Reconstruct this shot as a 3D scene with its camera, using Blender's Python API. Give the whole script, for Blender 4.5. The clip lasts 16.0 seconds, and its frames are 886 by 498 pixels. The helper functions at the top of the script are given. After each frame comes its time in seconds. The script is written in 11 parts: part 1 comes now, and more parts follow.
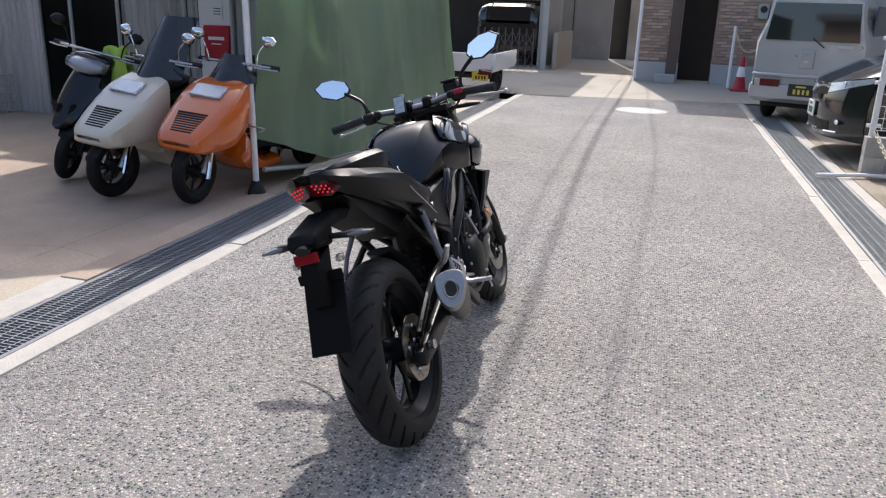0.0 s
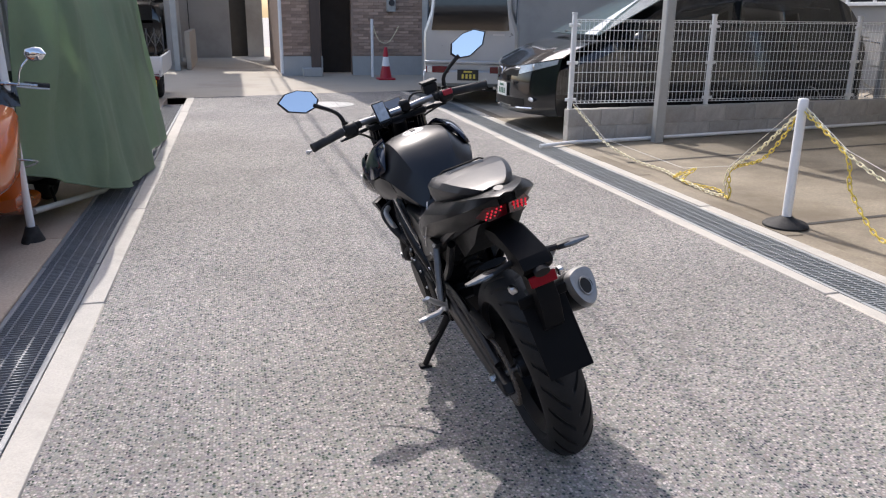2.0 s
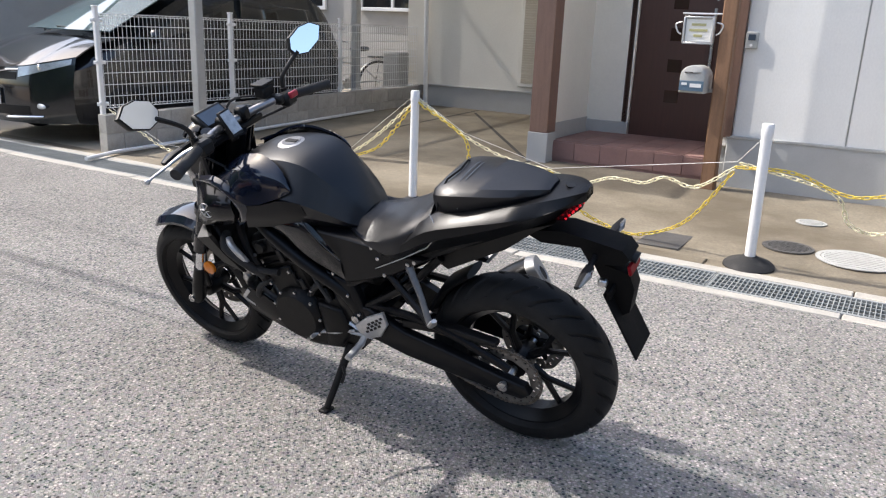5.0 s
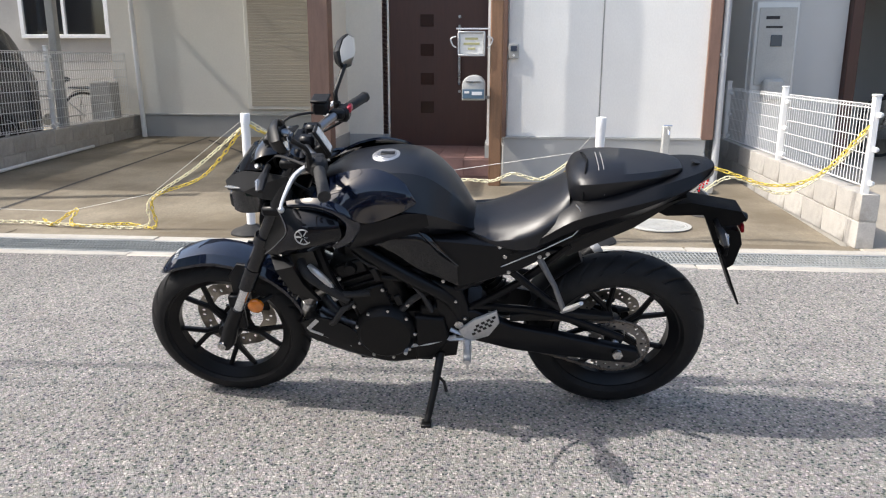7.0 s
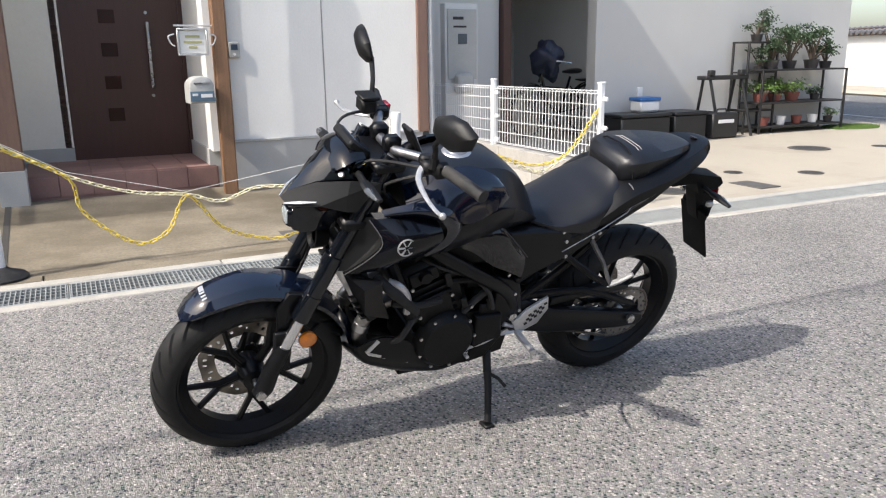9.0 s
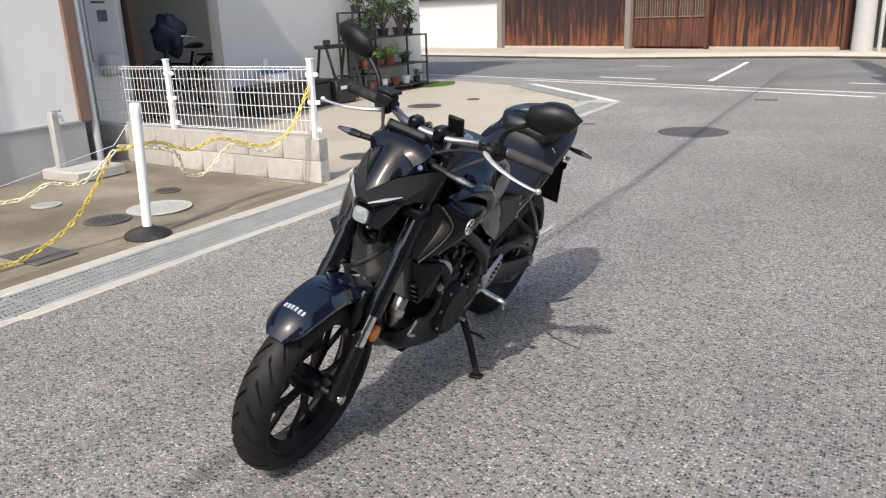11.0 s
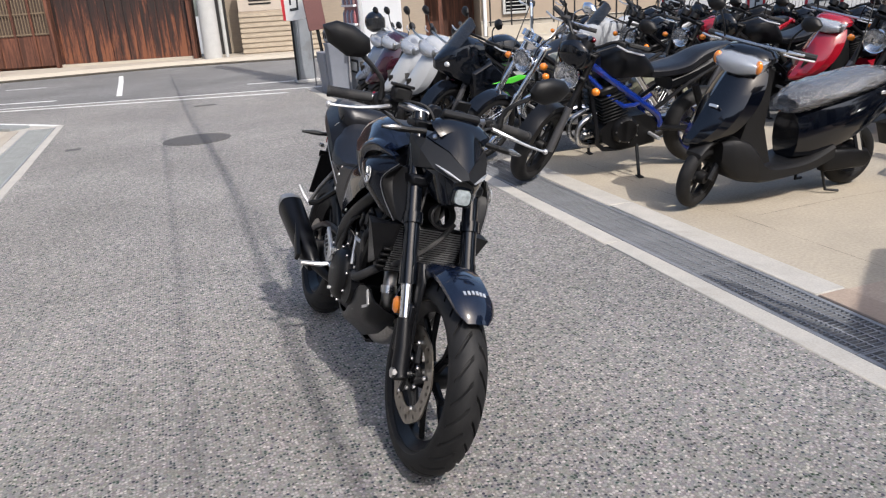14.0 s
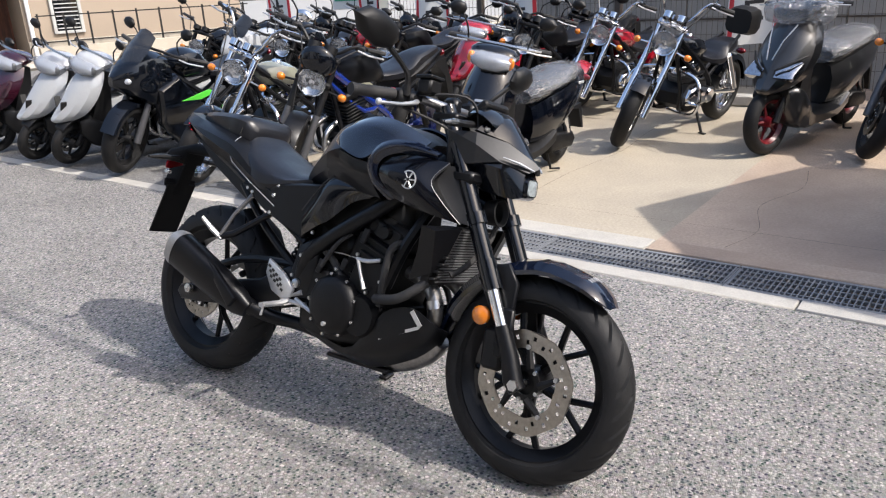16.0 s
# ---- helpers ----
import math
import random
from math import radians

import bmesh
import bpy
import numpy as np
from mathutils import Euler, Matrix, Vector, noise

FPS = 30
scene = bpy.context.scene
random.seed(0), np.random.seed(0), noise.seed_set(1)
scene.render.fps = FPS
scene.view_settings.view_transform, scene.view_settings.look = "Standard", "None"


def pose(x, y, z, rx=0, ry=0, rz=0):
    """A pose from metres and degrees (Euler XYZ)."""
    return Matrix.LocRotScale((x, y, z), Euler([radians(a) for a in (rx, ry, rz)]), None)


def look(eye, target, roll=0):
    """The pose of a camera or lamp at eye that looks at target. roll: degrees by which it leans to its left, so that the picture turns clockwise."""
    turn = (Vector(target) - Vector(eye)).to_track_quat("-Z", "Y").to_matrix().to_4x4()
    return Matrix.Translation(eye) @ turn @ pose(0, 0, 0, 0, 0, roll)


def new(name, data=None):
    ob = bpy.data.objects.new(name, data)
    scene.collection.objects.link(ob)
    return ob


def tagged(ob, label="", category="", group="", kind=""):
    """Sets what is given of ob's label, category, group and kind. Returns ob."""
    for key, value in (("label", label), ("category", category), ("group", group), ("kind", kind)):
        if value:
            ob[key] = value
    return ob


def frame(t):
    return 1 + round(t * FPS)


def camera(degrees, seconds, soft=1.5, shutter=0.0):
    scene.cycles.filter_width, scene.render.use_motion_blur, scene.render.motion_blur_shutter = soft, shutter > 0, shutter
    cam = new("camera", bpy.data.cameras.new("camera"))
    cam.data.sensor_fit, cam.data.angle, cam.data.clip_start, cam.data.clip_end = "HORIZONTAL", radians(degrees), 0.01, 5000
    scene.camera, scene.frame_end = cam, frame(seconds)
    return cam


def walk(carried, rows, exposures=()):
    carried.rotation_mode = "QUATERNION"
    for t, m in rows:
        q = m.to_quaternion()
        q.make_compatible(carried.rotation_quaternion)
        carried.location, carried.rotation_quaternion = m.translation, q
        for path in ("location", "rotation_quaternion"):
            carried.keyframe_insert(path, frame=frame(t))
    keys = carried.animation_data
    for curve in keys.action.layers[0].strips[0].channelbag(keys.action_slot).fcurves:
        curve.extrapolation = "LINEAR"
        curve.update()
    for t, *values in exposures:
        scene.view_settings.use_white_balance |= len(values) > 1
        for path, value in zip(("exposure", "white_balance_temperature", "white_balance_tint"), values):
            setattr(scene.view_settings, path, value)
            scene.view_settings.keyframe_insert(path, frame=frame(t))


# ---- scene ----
# ---------- camera ----------
cam = camera(60.2, 16.0, soft=1.2)
PATH = [
    (0, (0.713, -2.882, 1.411), (0.211, -1.042, 0.809), 2.0),
    (0.5, (0.33, -3.009, 1.419), (0.082, -1.116, 0.826), 1.3),
    (1, (-0.082, -3.003, 1.413), (-0.08, -1.092, 0.825), 0.9),
    (1.5, (-0.523, -2.927, 1.406), (-0.272, -1.031, 0.821), 0.8),
    (2, (-0.906, -2.78, 1.385), (-0.413, -0.934, 0.796), 0.7),
    (2.5, (-1.243, -2.599, 1.378), (-0.512, -0.836, 0.78), 0.9),
    (3, (-1.459, -2.385, 1.358), (-0.497, -0.739, 0.754), 1.2),
    (3.5, (-1.616, -2.214, 1.33), (-0.44, -0.711, 0.732), 1.3),
    (4, (-1.872, -1.95, 1.348), (-0.508, -0.614, 0.752), 1.8),
    (4.5, (-1.979, -1.76, 1.309), (-0.46, -0.589, 0.741), 1.5),
    (4.7, (-2.031, -1.708, 1.324), (-0.455, -0.613, 0.761), 1.9),
    (6.8, (-2.629, -0.482, 1.245), (-0.705, -0.214, 0.767), 0.1),
    (7, (-2.647, -0.301, 1.239), (-0.712, -0.141, 0.761), 0.1),
    (7.5, (-2.628, 0.089, 1.206), (-0.69, -0.02, 0.722), 0.5),
    (8, (-2.54, 0.472, 1.196), (-0.637, 0.097, 0.706), 0.8),
    (8.2, (-2.506, 0.625, 1.195), (-0.625, 0.151, 0.707), 0.6),
    (10.3, (-1.81, 1.827, 1.316), (-0.49, 0.425, 0.778), -2.0),
    (10.5, (-1.73, 1.968, 1.33), (-0.503, 0.49, 0.773), -1.8),
    (11, (-1.489, 2.264, 1.335), (-0.513, 0.62, 0.748), -2.1),
    (11.5, (-1.188, 2.473, 1.339), (-0.467, 0.707, 0.737), -2.9),
    (12, (-0.913, 2.756, 1.369), (-0.462, 0.905, 0.76), -3.4),
    (12.5, (-0.555, 2.855, 1.377), (-0.364, 0.96, 0.766), -4.0),
    (13, (-0.175, 2.908, 1.386), (-0.243, 1.007, 0.769), -4.2),
    (13.5, (0.183, 2.829, 1.38), (-0.15, 0.959, 0.755), -4.0),
    (14, (0.53, 2.66, 1.386), (-0.068, 0.86, 0.753), -3.8),
    (14.5, (0.847, 2.467, 1.376), (-0.013, 0.779, 0.735), -3.4),
    (15, (1.153, 2.224, 1.385), (0.051, 0.688, 0.732), -3.2),
    (15.5, (1.425, 1.958, 1.379), (0.101, 0.609, 0.723), -3.0),
    (16, (1.601, 1.668, 1.368), (0.103, 0.515, 0.716), -3.2),
]
walk(cam, [(t, look(eye, target, roll)) for t, eye, target, roll in PATH], [(0.0, 0.94, 6400, 12), (3.0, 0.9, 6430, 13), (4.5, 1.06, 6430, 10), (8.2, 1.06, 6500, 8), (10.3, 0.81, 6540, 8), (12.5, 0.66, 6430, 10), (14.5, 0.76, 6340, 10), (16.0, 1.03, 6420, 10)])


# ---------- light ----------
SUN_DIR = Vector((-0.18, 0.93, 1.0)).normalized()
world = bpy.data.worlds.new("sky")
scene.world = world
world.use_nodes = True
wn = world.node_tree
sky = wn.nodes.new("ShaderNodeTexSky")
sky.sky_type = "NISHITA"
sky.sun_disc = False
sky.sun_elevation = math.asin(SUN_DIR.z)
sky.sun_rotation = math.atan2(SUN_DIR.x, SUN_DIR.y)
sky.dust_density = 3.0
sky.ozone_density = 0.5
bg = wn.nodes["Background"]
bg.inputs["Strength"].default_value = 0.15
wn.links.new(sky.outputs["Color"], bg.inputs["Color"])
sun = new("sun", bpy.data.lights.new("sun", "SUN"))
sun.data.energy = 2.55
sun.data.angle = radians(0.55)
sun.data.color = (1.0, 0.94, 0.88)
sun.matrix_world = look((0, 0, 30), Vector((0, 0, 30)) - SUN_DIR)


# ---------- mesh tools ----------
class M:
    """A growing list of vertices and faces."""

    def __init__(self):
        self.v, self.f = [], []

    def add(self, verts, faces):
        n = len(self.v)
        self.v += [tuple(p) for p in verts]
        self.f += [tuple(i + n for i in face) for face in faces]
        return self

    def join(self, other, m=None):
        return self.add([m @ Vector(p) for p in other.v] if m else other.v, other.f)

    def box(self, c, s, bevel=0.0, m=None):
        """A box with chamfered edges."""
        h = [v / 2 for v in s]
        b = min(bevel, min(h) * 0.49)
        if b <= 0:
            pts = [(x * h[0], y * h[1], z * h[2]) for x in (-1, 1) for y in (-1, 1) for z in (-1, 1)]
            faces = [(0, 1, 3, 2), (4, 6, 7, 5), (0, 4, 5, 1), (2, 3, 7, 6), (0, 2, 6, 4), (1, 5, 7, 3)]
        else:
            pts, idx, faces = [], {}, []
            for sx in (-1, 1):
                for sy in (-1, 1):
                    for sz in (-1, 1):
                        for a in range(3):
                            sg = (sx, sy, sz)
                            idx[(sx, sy, sz, a)] = len(pts)
                            pts.append(tuple(sg[k] * (h[k] - (0 if k == a else b)) for k in range(3)))
            for a in range(3):
                k, l = (a + 1) % 3, (a + 2) % 3
                for s_ in (-1, 1):
                    quad = []
                    for u, w in ((-1, -1), (1, -1), (1, 1), (-1, 1)):
                        sg = [0, 0, 0]
                        sg[a], sg[k], sg[l] = s_, u, w
                        quad.append(idx[(*sg, a)])
                    faces.append(tuple(quad if s_ > 0 else quad[::-1]))
                for u in (-1, 1):
                    for w in (-1, 1):
                        ends = []
                        for s_ in (-1, 1):
                            sg = [0, 0, 0]
                            sg[a], sg[k], sg[l] = s_, u, w
                            ends.append((idx[(*sg, k)], idx[(*sg, l)]))
                        q = (ends[0][0], ends[1][0], ends[1][1], ends[0][1])
                        faces.append(q if u * w < 0 else q[::-1])
            for sx in (-1, 1):
                for sy in (-1, 1):
                    for sz in (-1, 1):
                        t = tuple(idx[(sx, sy, sz, a)] for a in range(3))
                        faces.append(t if sx * sy * sz > 0 else t[::-1])
        c = Vector(c)
        return self.add([c + (m @ Vector(p) if m else Vector(p)) for p in pts], faces)

    def tube(self, pts, r, seg=8, smooth=0, caps=True, flat=1.0):
        """A tube along points; r may be a list. flat squeezes it along its second axis."""
        pts = [Vector(p) for p in pts]
        rr = list(r) if isinstance(r, (list, tuple)) else [r] * len(pts)
        if smooth:
            pts, rr = curve_points(pts, smooth, rr)
        t0 = (pts[1] - pts[0]).normalized()
        ref = Vector((0, 0, 1)) if abs(t0.z) < 0.9 else Vector((1, 0, 0))
        a = t0.cross(ref).normalized()
        rings = []
        for i, p in enumerate(pts):
            t = (pts[min(i + 1, len(pts) - 1)] - pts[max(i - 1, 0)]).normalized()
            a = (a - t * a.dot(t)).normalized()
            b = t.cross(a)
            rings.append([p + (a * math.cos(2 * math.pi * k / seg) + b * flat * math.sin(2 * math.pi * k / seg)) * rr[i] for k in range(seg)])
        return self.rings(rings, caps=caps)

    def rings(self, rings, caps=True, closed=True):
        n = len(rings[0])
        verts = [p for ring in rings for p in ring]
        faces = []
        for i in range(len(rings) - 1):
            for k in range(n if closed else n - 1):
                k2 = (k + 1) % n
                faces.append((i * n + k, i * n + k2, (i + 1) * n + k2, (i + 1) * n + k))
        if caps:
            faces.append(tuple(range(n))[::-1])
            faces.append(tuple((len(rings) - 1) * n + k for k in range(n)))
        return self.add(verts, faces)

    def lathe(self, profile, c=(0, 0, 0), axis=(1, 0, 0), seg=32, caps=False):
        """profile: (radius, place along the axis)."""
        axis, c = Vector(axis).normalized(), Vector(c)
        a = axis.cross(Vector((0, 0, 1)) if abs(axis.z) < 0.9 else Vector((0, 1, 0))).normalized()
        b = axis.cross(a)
        rings = [[c + axis * x + (a * math.cos(2 * math.pi * k / seg) + b * math.sin(2 * math.pi * k / seg)) * r for k in range(seg)] for r, x in profile]
        return self.rings(rings, caps=caps)

    def cyl(self, p0, p1, r, r1=None, seg=16):
        return self.tube([p0, p1], [r, r if r1 is None else r1], seg)

    def ball(self, c, s, seg=16, rows=10, m=None):
        if not isinstance(s, (tuple, list)):
            s = (s, s, s)
        c = Vector(c)
        rings = []
        for i in range(1, rows):
            th = math.pi * i / rows
            rings.append([(s[0] * math.sin(th) * math.cos(2 * math.pi * k / seg), s[1] * math.sin(th) * math.sin(2 * math.pi * k / seg), -s[2] * math.cos(th)) for k in range(seg)])
        pts = [[c + (m @ Vector(p) if m else Vector(p)) for p in ring] for ring in rings]
        n0 = len(self.v)
        self.rings(pts, caps=False)
        lo, hi = Vector((0, 0, -s[2])), Vector((0, 0, s[2]))
        self.v += [tuple(c + (m @ lo if m else lo)), tuple(c + (m @ hi if m else hi))]
        e = n0 + (rows - 2) * seg
        for k in range(seg):
            self.f.append((n0 + (k + 1) % seg, n0 + k, len(self.v) - 2))
            self.f.append((e + k, e + (k + 1) % seg, len(self.v) - 1))
        return self

    def prism(self, poly, x0, x1, chamfer=0.0, axes="yz", inset1=None):
        """A side outline, given as (y, z), drawn out from x0 to x1, its far edge drawn in by the chamfer."""
        n = len(poly)
        area = sum(poly[i][0] * poly[(i + 1) % n][1] - poly[(i + 1) % n][0] * poly[i][1] for i in range(n))
        if area < 0:
            poly = poly[::-1]

        def shrunk(d):
            out = []
            for i in range(n):
                p0, p1, p2 = Vector(poly[i - 1]), Vector(poly[i]), Vector(poly[(i + 1) % n])
                e0, e1 = (p1 - p0).normalized(), (p2 - p1).normalized()
                n0, n1 = Vector((-e0.y, e0.x)), Vector((-e1.y, e1.x))
                k = (n0 + n1)
                k = k / max(0.35, k.dot(n0)) if k.length > 1e-6 else n0
                out.append(p1 + k * d)
            return out

        sgn = 1 if x1 > x0 else -1
        lev = [(poly, x0), (poly, x1)]
        if chamfer:
            d = inset1 or chamfer
            lev = [(poly, x0), (poly, x1 - sgn * chamfer), (shrunk(d * 0.35), x1 - sgn * chamfer * 0.35), (shrunk(d), x1)]
        order = {"yz": lambda x, u, w: (x, u, w), "xz": lambda x, u, w: (u, x, w), "xy": lambda x, u, w: (u, w, x)}[axes]
        rings = [[Vector(order(x, p[0], p[1])) for p in pl] for pl, x in lev]
        if sgn < 0:
            rings = [r[::-1] for r in rings]
        if axes == "xz":
            rings = [r[::-1] for r in rings]
        return self.rings(rings)

    def skin(self, rings, nu=3, nv=3, caps=True):
        """A smooth body through rough rings of equal count."""
        dense = [curve_points([Vector(p) for p in ring], nv, closed=True)[0] for ring in rings]
        cols = [curve_points([ring[k] for ring in dense], nu)[0] for k in range(len(dense[0]))]
        return self.rings([[col[i] for col in cols] for i in range(len(cols[0]))], caps=caps)

    def sheet(self, fn, nu, nv, thick=0.0):
        """A grid fn(u, v) for u, v in 0..1; thick closes it into a slab along its normal."""
        g = [[Vector(fn(i / nu, j / nv)) for j in range(nv + 1)] for i in range(nu + 1)]
        w = nv + 1
        top = [p for row in g for p in row]
        quads = [(i * w + j, (i + 1) * w + j, (i + 1) * w + j + 1, i * w + j + 1) for i in range(nu) for j in range(nv)]
        if not thick:
            return self.add(top, quads)
        low = []
        for i in range(nu + 1):
            for j in range(nv + 1):
                du = g[min(i + 1, nu)][j] - g[max(i - 1, 0)][j]
                dv = g[i][min(j + 1, nv)] - g[i][max(j - 1, 0)]
                low.append(g[i][j] - du.cross(dv).normalized() * thick)
        k = len(top)
        edge = [i * w for i in range(nu + 1)] + [nu * w + j for j in range(1, nv + 1)] + [i * w + nv for i in range(nu - 1, -1, -1)] + [j for j in range(nv - 1, 0, -1)]
        sides = [(edge[i], edge[i] + k, edge[(i + 1) % len(edge)] + k, edge[(i + 1) % len(edge)]) for i in range(len(edge))]
        return self.add(top + low, quads + [tuple(a + k for a in q[::-1]) for q in quads] + [s[::-1] for s in sides])

    def quilt(self, grid, nu=3, nv=3, thick=0.004):
        """A curved panel through a grid of points, given for +x, closed to a slab towards the middle."""
        cols = [curve_points([Vector(p) for p in col], nv)[0] for col in grid]
        rows = [curve_points([c[j] for c in cols], nu)[0] for j in range(len(cols[0]))]
        ku, kv = len(rows[0]) - 1, len(rows) - 1
        return self.sheet(lambda u, v: rows[round(v * kv)][round(u * ku)], ku, kv, thick)

    def plate(self, verts, faces, off):
        """A faceted shell with a second skin moved by off, joined along its rim."""
        n = len(verts)
        count = {}
        for f in faces:
            for a, b in zip(f, (*f[1:], f[0])):
                count[(a, b)] = 1
        sides = [(b, a, a + n, b + n) for a, b in count if (b, a) not in count]
        low = [Vector(v) + Vector(off) for v in verts]
        return self.add([*verts, *low], [*faces, *[tuple(i + n for i in f[::-1]) for f in faces], *sides])

    def mirror(self):
        """Adds the mirror image in x."""
        return self.add([(-x, y, z) for x, y, z in self.v], [f[::-1] for f in self.f])


def curve_points(pts, n, rr=None, closed=False):
    """Catmull-Rom through points, n steps a stretch."""
    out, ro = [], []
    k = len(pts)
    for i in range(k if closed else k - 1):
        p = [pts[(i + d) % k] if closed else pts[min(max(i + d, 0), k - 1)] for d in (-1, 0, 1, 2)]
        for s in range(n):
            t = s / n
            out.append(0.5 * (2 * p[1] + (p[2] - p[0]) * t + (2 * p[0] - 5 * p[1] + 4 * p[2] - p[3]) * t * t + (3 * p[1] - p[0] - 3 * p[2] + p[3]) * t**3))
            if rr:
                ro.append(rr[i] + (rr[min(i + 1, k - 1)] - rr[i]) * t)
    if not closed:
        out.append(pts[-1])
        if rr:
            ro.append(rr[-1])
    return out, ro


def mesh_of(name, m, material, angle=38):
    me = bpy.data.meshes.new(name)
    me.from_pydata(m.v, [], m.f)
    me.materials.append(material)
    me.polygons.foreach_set("use_smooth", [True] * len(me.polygons))
    me.set_sharp_from_angle(angle=radians(angle))
    return me


def part(name, m, material, parent=None, label="", angle=38):
    ob = new(name, mesh_of(name, m, material, angle))
    if parent:
        ob.parent = parent
    if label:
        ob["label"] = label
    return ob


def halves(name, m, material, parent, label="", angle=38):
    """The left and the right piece of a mirrored part, each under its own side of a paired parent."""
    out = []
    for k, sgn in enumerate((-1, 1)):
        keep = [f for f in m.f if sum(m.v[i][0] for i in f) * sgn > 0]
        used = sorted({i for f in keep for i in f})
        at = {i: n for n, i in enumerate(used)}
        half = M().add([m.v[i] for i in used], [tuple(at[i] for i in f) for f in keep])
        out.append(part(name, half, material, parent[k] if isinstance(parent, list) else parent, label, angle))
    return out


def thing(name, label, category, m=None, group="", kind=""):
    ob = new(name)
    if m:
        ob.matrix_world = m
    return tagged(ob, label, category, group, kind)


def structure(name, m, material, label, angle=38):
    return tagged(part(name, m, material, None, "", angle), label, name.split("_")[0], kind="structure")


def quad_ring(w, z0, z1, y, e=0.3, n=3):
    """A rounded-box ring across x and z at y."""
    pts = []
    for cx, cz, a0 in ((w, z1, 0), (-w, z1, 90), (-w, z0, 180), (w, z0, 270)):
        rx, rz = w * e, (z1 - z0) * 0.5 * e
        for k in range(n):
            a = radians(a0 + 90 * k / (n - 1))
            ox, oz = cx - math.copysign(rx, cx), cz - (rz if cz == z1 else -rz)
            pts.append(Vector((ox + rx * math.cos(a), y, oz + rz * math.sin(a))))
    return pts


# ---------- materials ----------
def nodes_of(name):
    mt = bpy.data.materials.new(name)
    mt.use_nodes = True
    t = mt.node_tree
    return mt, t, t.nodes["Principled BSDF"], lambda kind, **kw: made_node(t, kind, kw)


def made_node(t, kind, kw):
    n = t.nodes.new(kind)
    for k, v in kw.items():
        n.inputs[k].default_value = v
    return n


def surf(name, col, rough=0.5, metal=0.0, var=0.12, scale=6.0, bump=0.0, bscale=80.0, coat=0.0, spec=0.5, rvar=0.12, each=0.0, stretch=(1, 1, 1), stain=None, stain_at=0.6, alpha=1.0, trans=0.0, dust=0.0):
    """A plain surface with colour and gloss that vary at two scales, fine relief, and stains."""
    mt, t, p, N = nodes_of(name)
    L = t.links.new
    co = N("ShaderNodeTexCoord")
    mp = N("ShaderNodeMapping", Scale=stretch)
    L(co.outputs["Object"], mp.inputs["Vector"])
    n1 = N("ShaderNodeTexNoise", Scale=scale, Detail=5.0, Roughness=0.6)
    n2 = N("ShaderNodeTexNoise", Scale=bscale, Detail=3.0, Roughness=0.6)
    L(mp.outputs[0], n1.inputs["Vector"]), L(mp.outputs[0], n2.inputs["Vector"])
    add = N("ShaderNodeMath")
    add.operation = "ADD"
    L(n1.outputs["Fac"], add.inputs[0]), L(n2.outputs["Fac"], add.inputs[1])
    rg = N("ShaderNodeMapRange")
    for k, v in zip((1, 2, 3, 4), (0.65, 1.35, 1 - var, 1 + var)):
        rg.inputs[k].default_value = v
    L(add.outputs[0], rg.inputs[0])
    mul = N("ShaderNodeVectorMath")
    mul.operation = "SCALE"
    mul.inputs[0].default_value = col
    L(rg.outputs[0], mul.inputs["Scale"])
    out = mul.outputs[0]
    if each:
        oi = N("ShaderNodeObjectInfo")
        r2 = N("ShaderNodeMapRange")
        for k, v in zip((1, 2, 3, 4), (0, 1, 1 - each, 1 + each)):
            r2.inputs[k].default_value = v
        L(oi.outputs["Random"], r2.inputs[0])
        m2 = N("ShaderNodeVectorMath")
        m2.operation = "SCALE"
        L(out, m2.inputs[0]), L(r2.outputs[0], m2.inputs["Scale"])
        out = m2.outputs[0]
    if stain:
        n3 = N("ShaderNodeTexNoise", Scale=scale * 0.35, Detail=6.0, Roughness=0.65)
        L(mp.outputs[0], n3.inputs["Vector"])
        r3 = N("ShaderNodeMapRange")
        for k, v in zip((1, 2), (stain_at - 0.1, stain_at + 0.12)):
            r3.inputs[k].default_value = v
        L(n3.outputs["Fac"], r3.inputs[0])
        mx = N("ShaderNodeMix")
        mx.data_type = "RGBA"
        mx.inputs[7].default_value = (*stain, 1)
        L(r3.outputs[0], mx.inputs[0]), L(out, mx.inputs[6])
        out = mx.outputs[2]
    if dust:
        gm = N("ShaderNodeMapRange")
        for k, v in zip((1, 2, 3, 4), (0.45, 0.75, 0.0, dust)):
            gm.inputs[k].default_value = v
        L(n1.outputs["Fac"], gm.inputs[0])
        mx = N("ShaderNodeMix")
        mx.data_type = "RGBA"
        mx.inputs[7].default_value = (0.3, 0.28, 0.25, 1)
        L(gm.outputs[0], mx.inputs[0]), L(out, mx.inputs[6])
        out = mx.outputs[2]
    L(out, p.inputs["Base Color"])
    rr = N("ShaderNodeMapRange")
    for k, v in zip((1, 2, 3, 4), (0.3, 0.7, max(0.02, rough - rvar * rough), min(1.0, rough + rvar * rough))):
        rr.inputs[k].default_value = v
    L(n1.outputs["Fac"], rr.inputs[0])
    L(rr.outputs[0], p.inputs["Roughness"])
    p.inputs["Metallic"].default_value = metal
    p.inputs["Coat Weight"].default_value = coat
    p.inputs["Coat Roughness"].default_value = 0.05
    p.inputs["Specular IOR Level"].default_value = spec
    p.inputs["Alpha"].default_value = alpha
    p.inputs["Transmission Weight"].default_value = trans
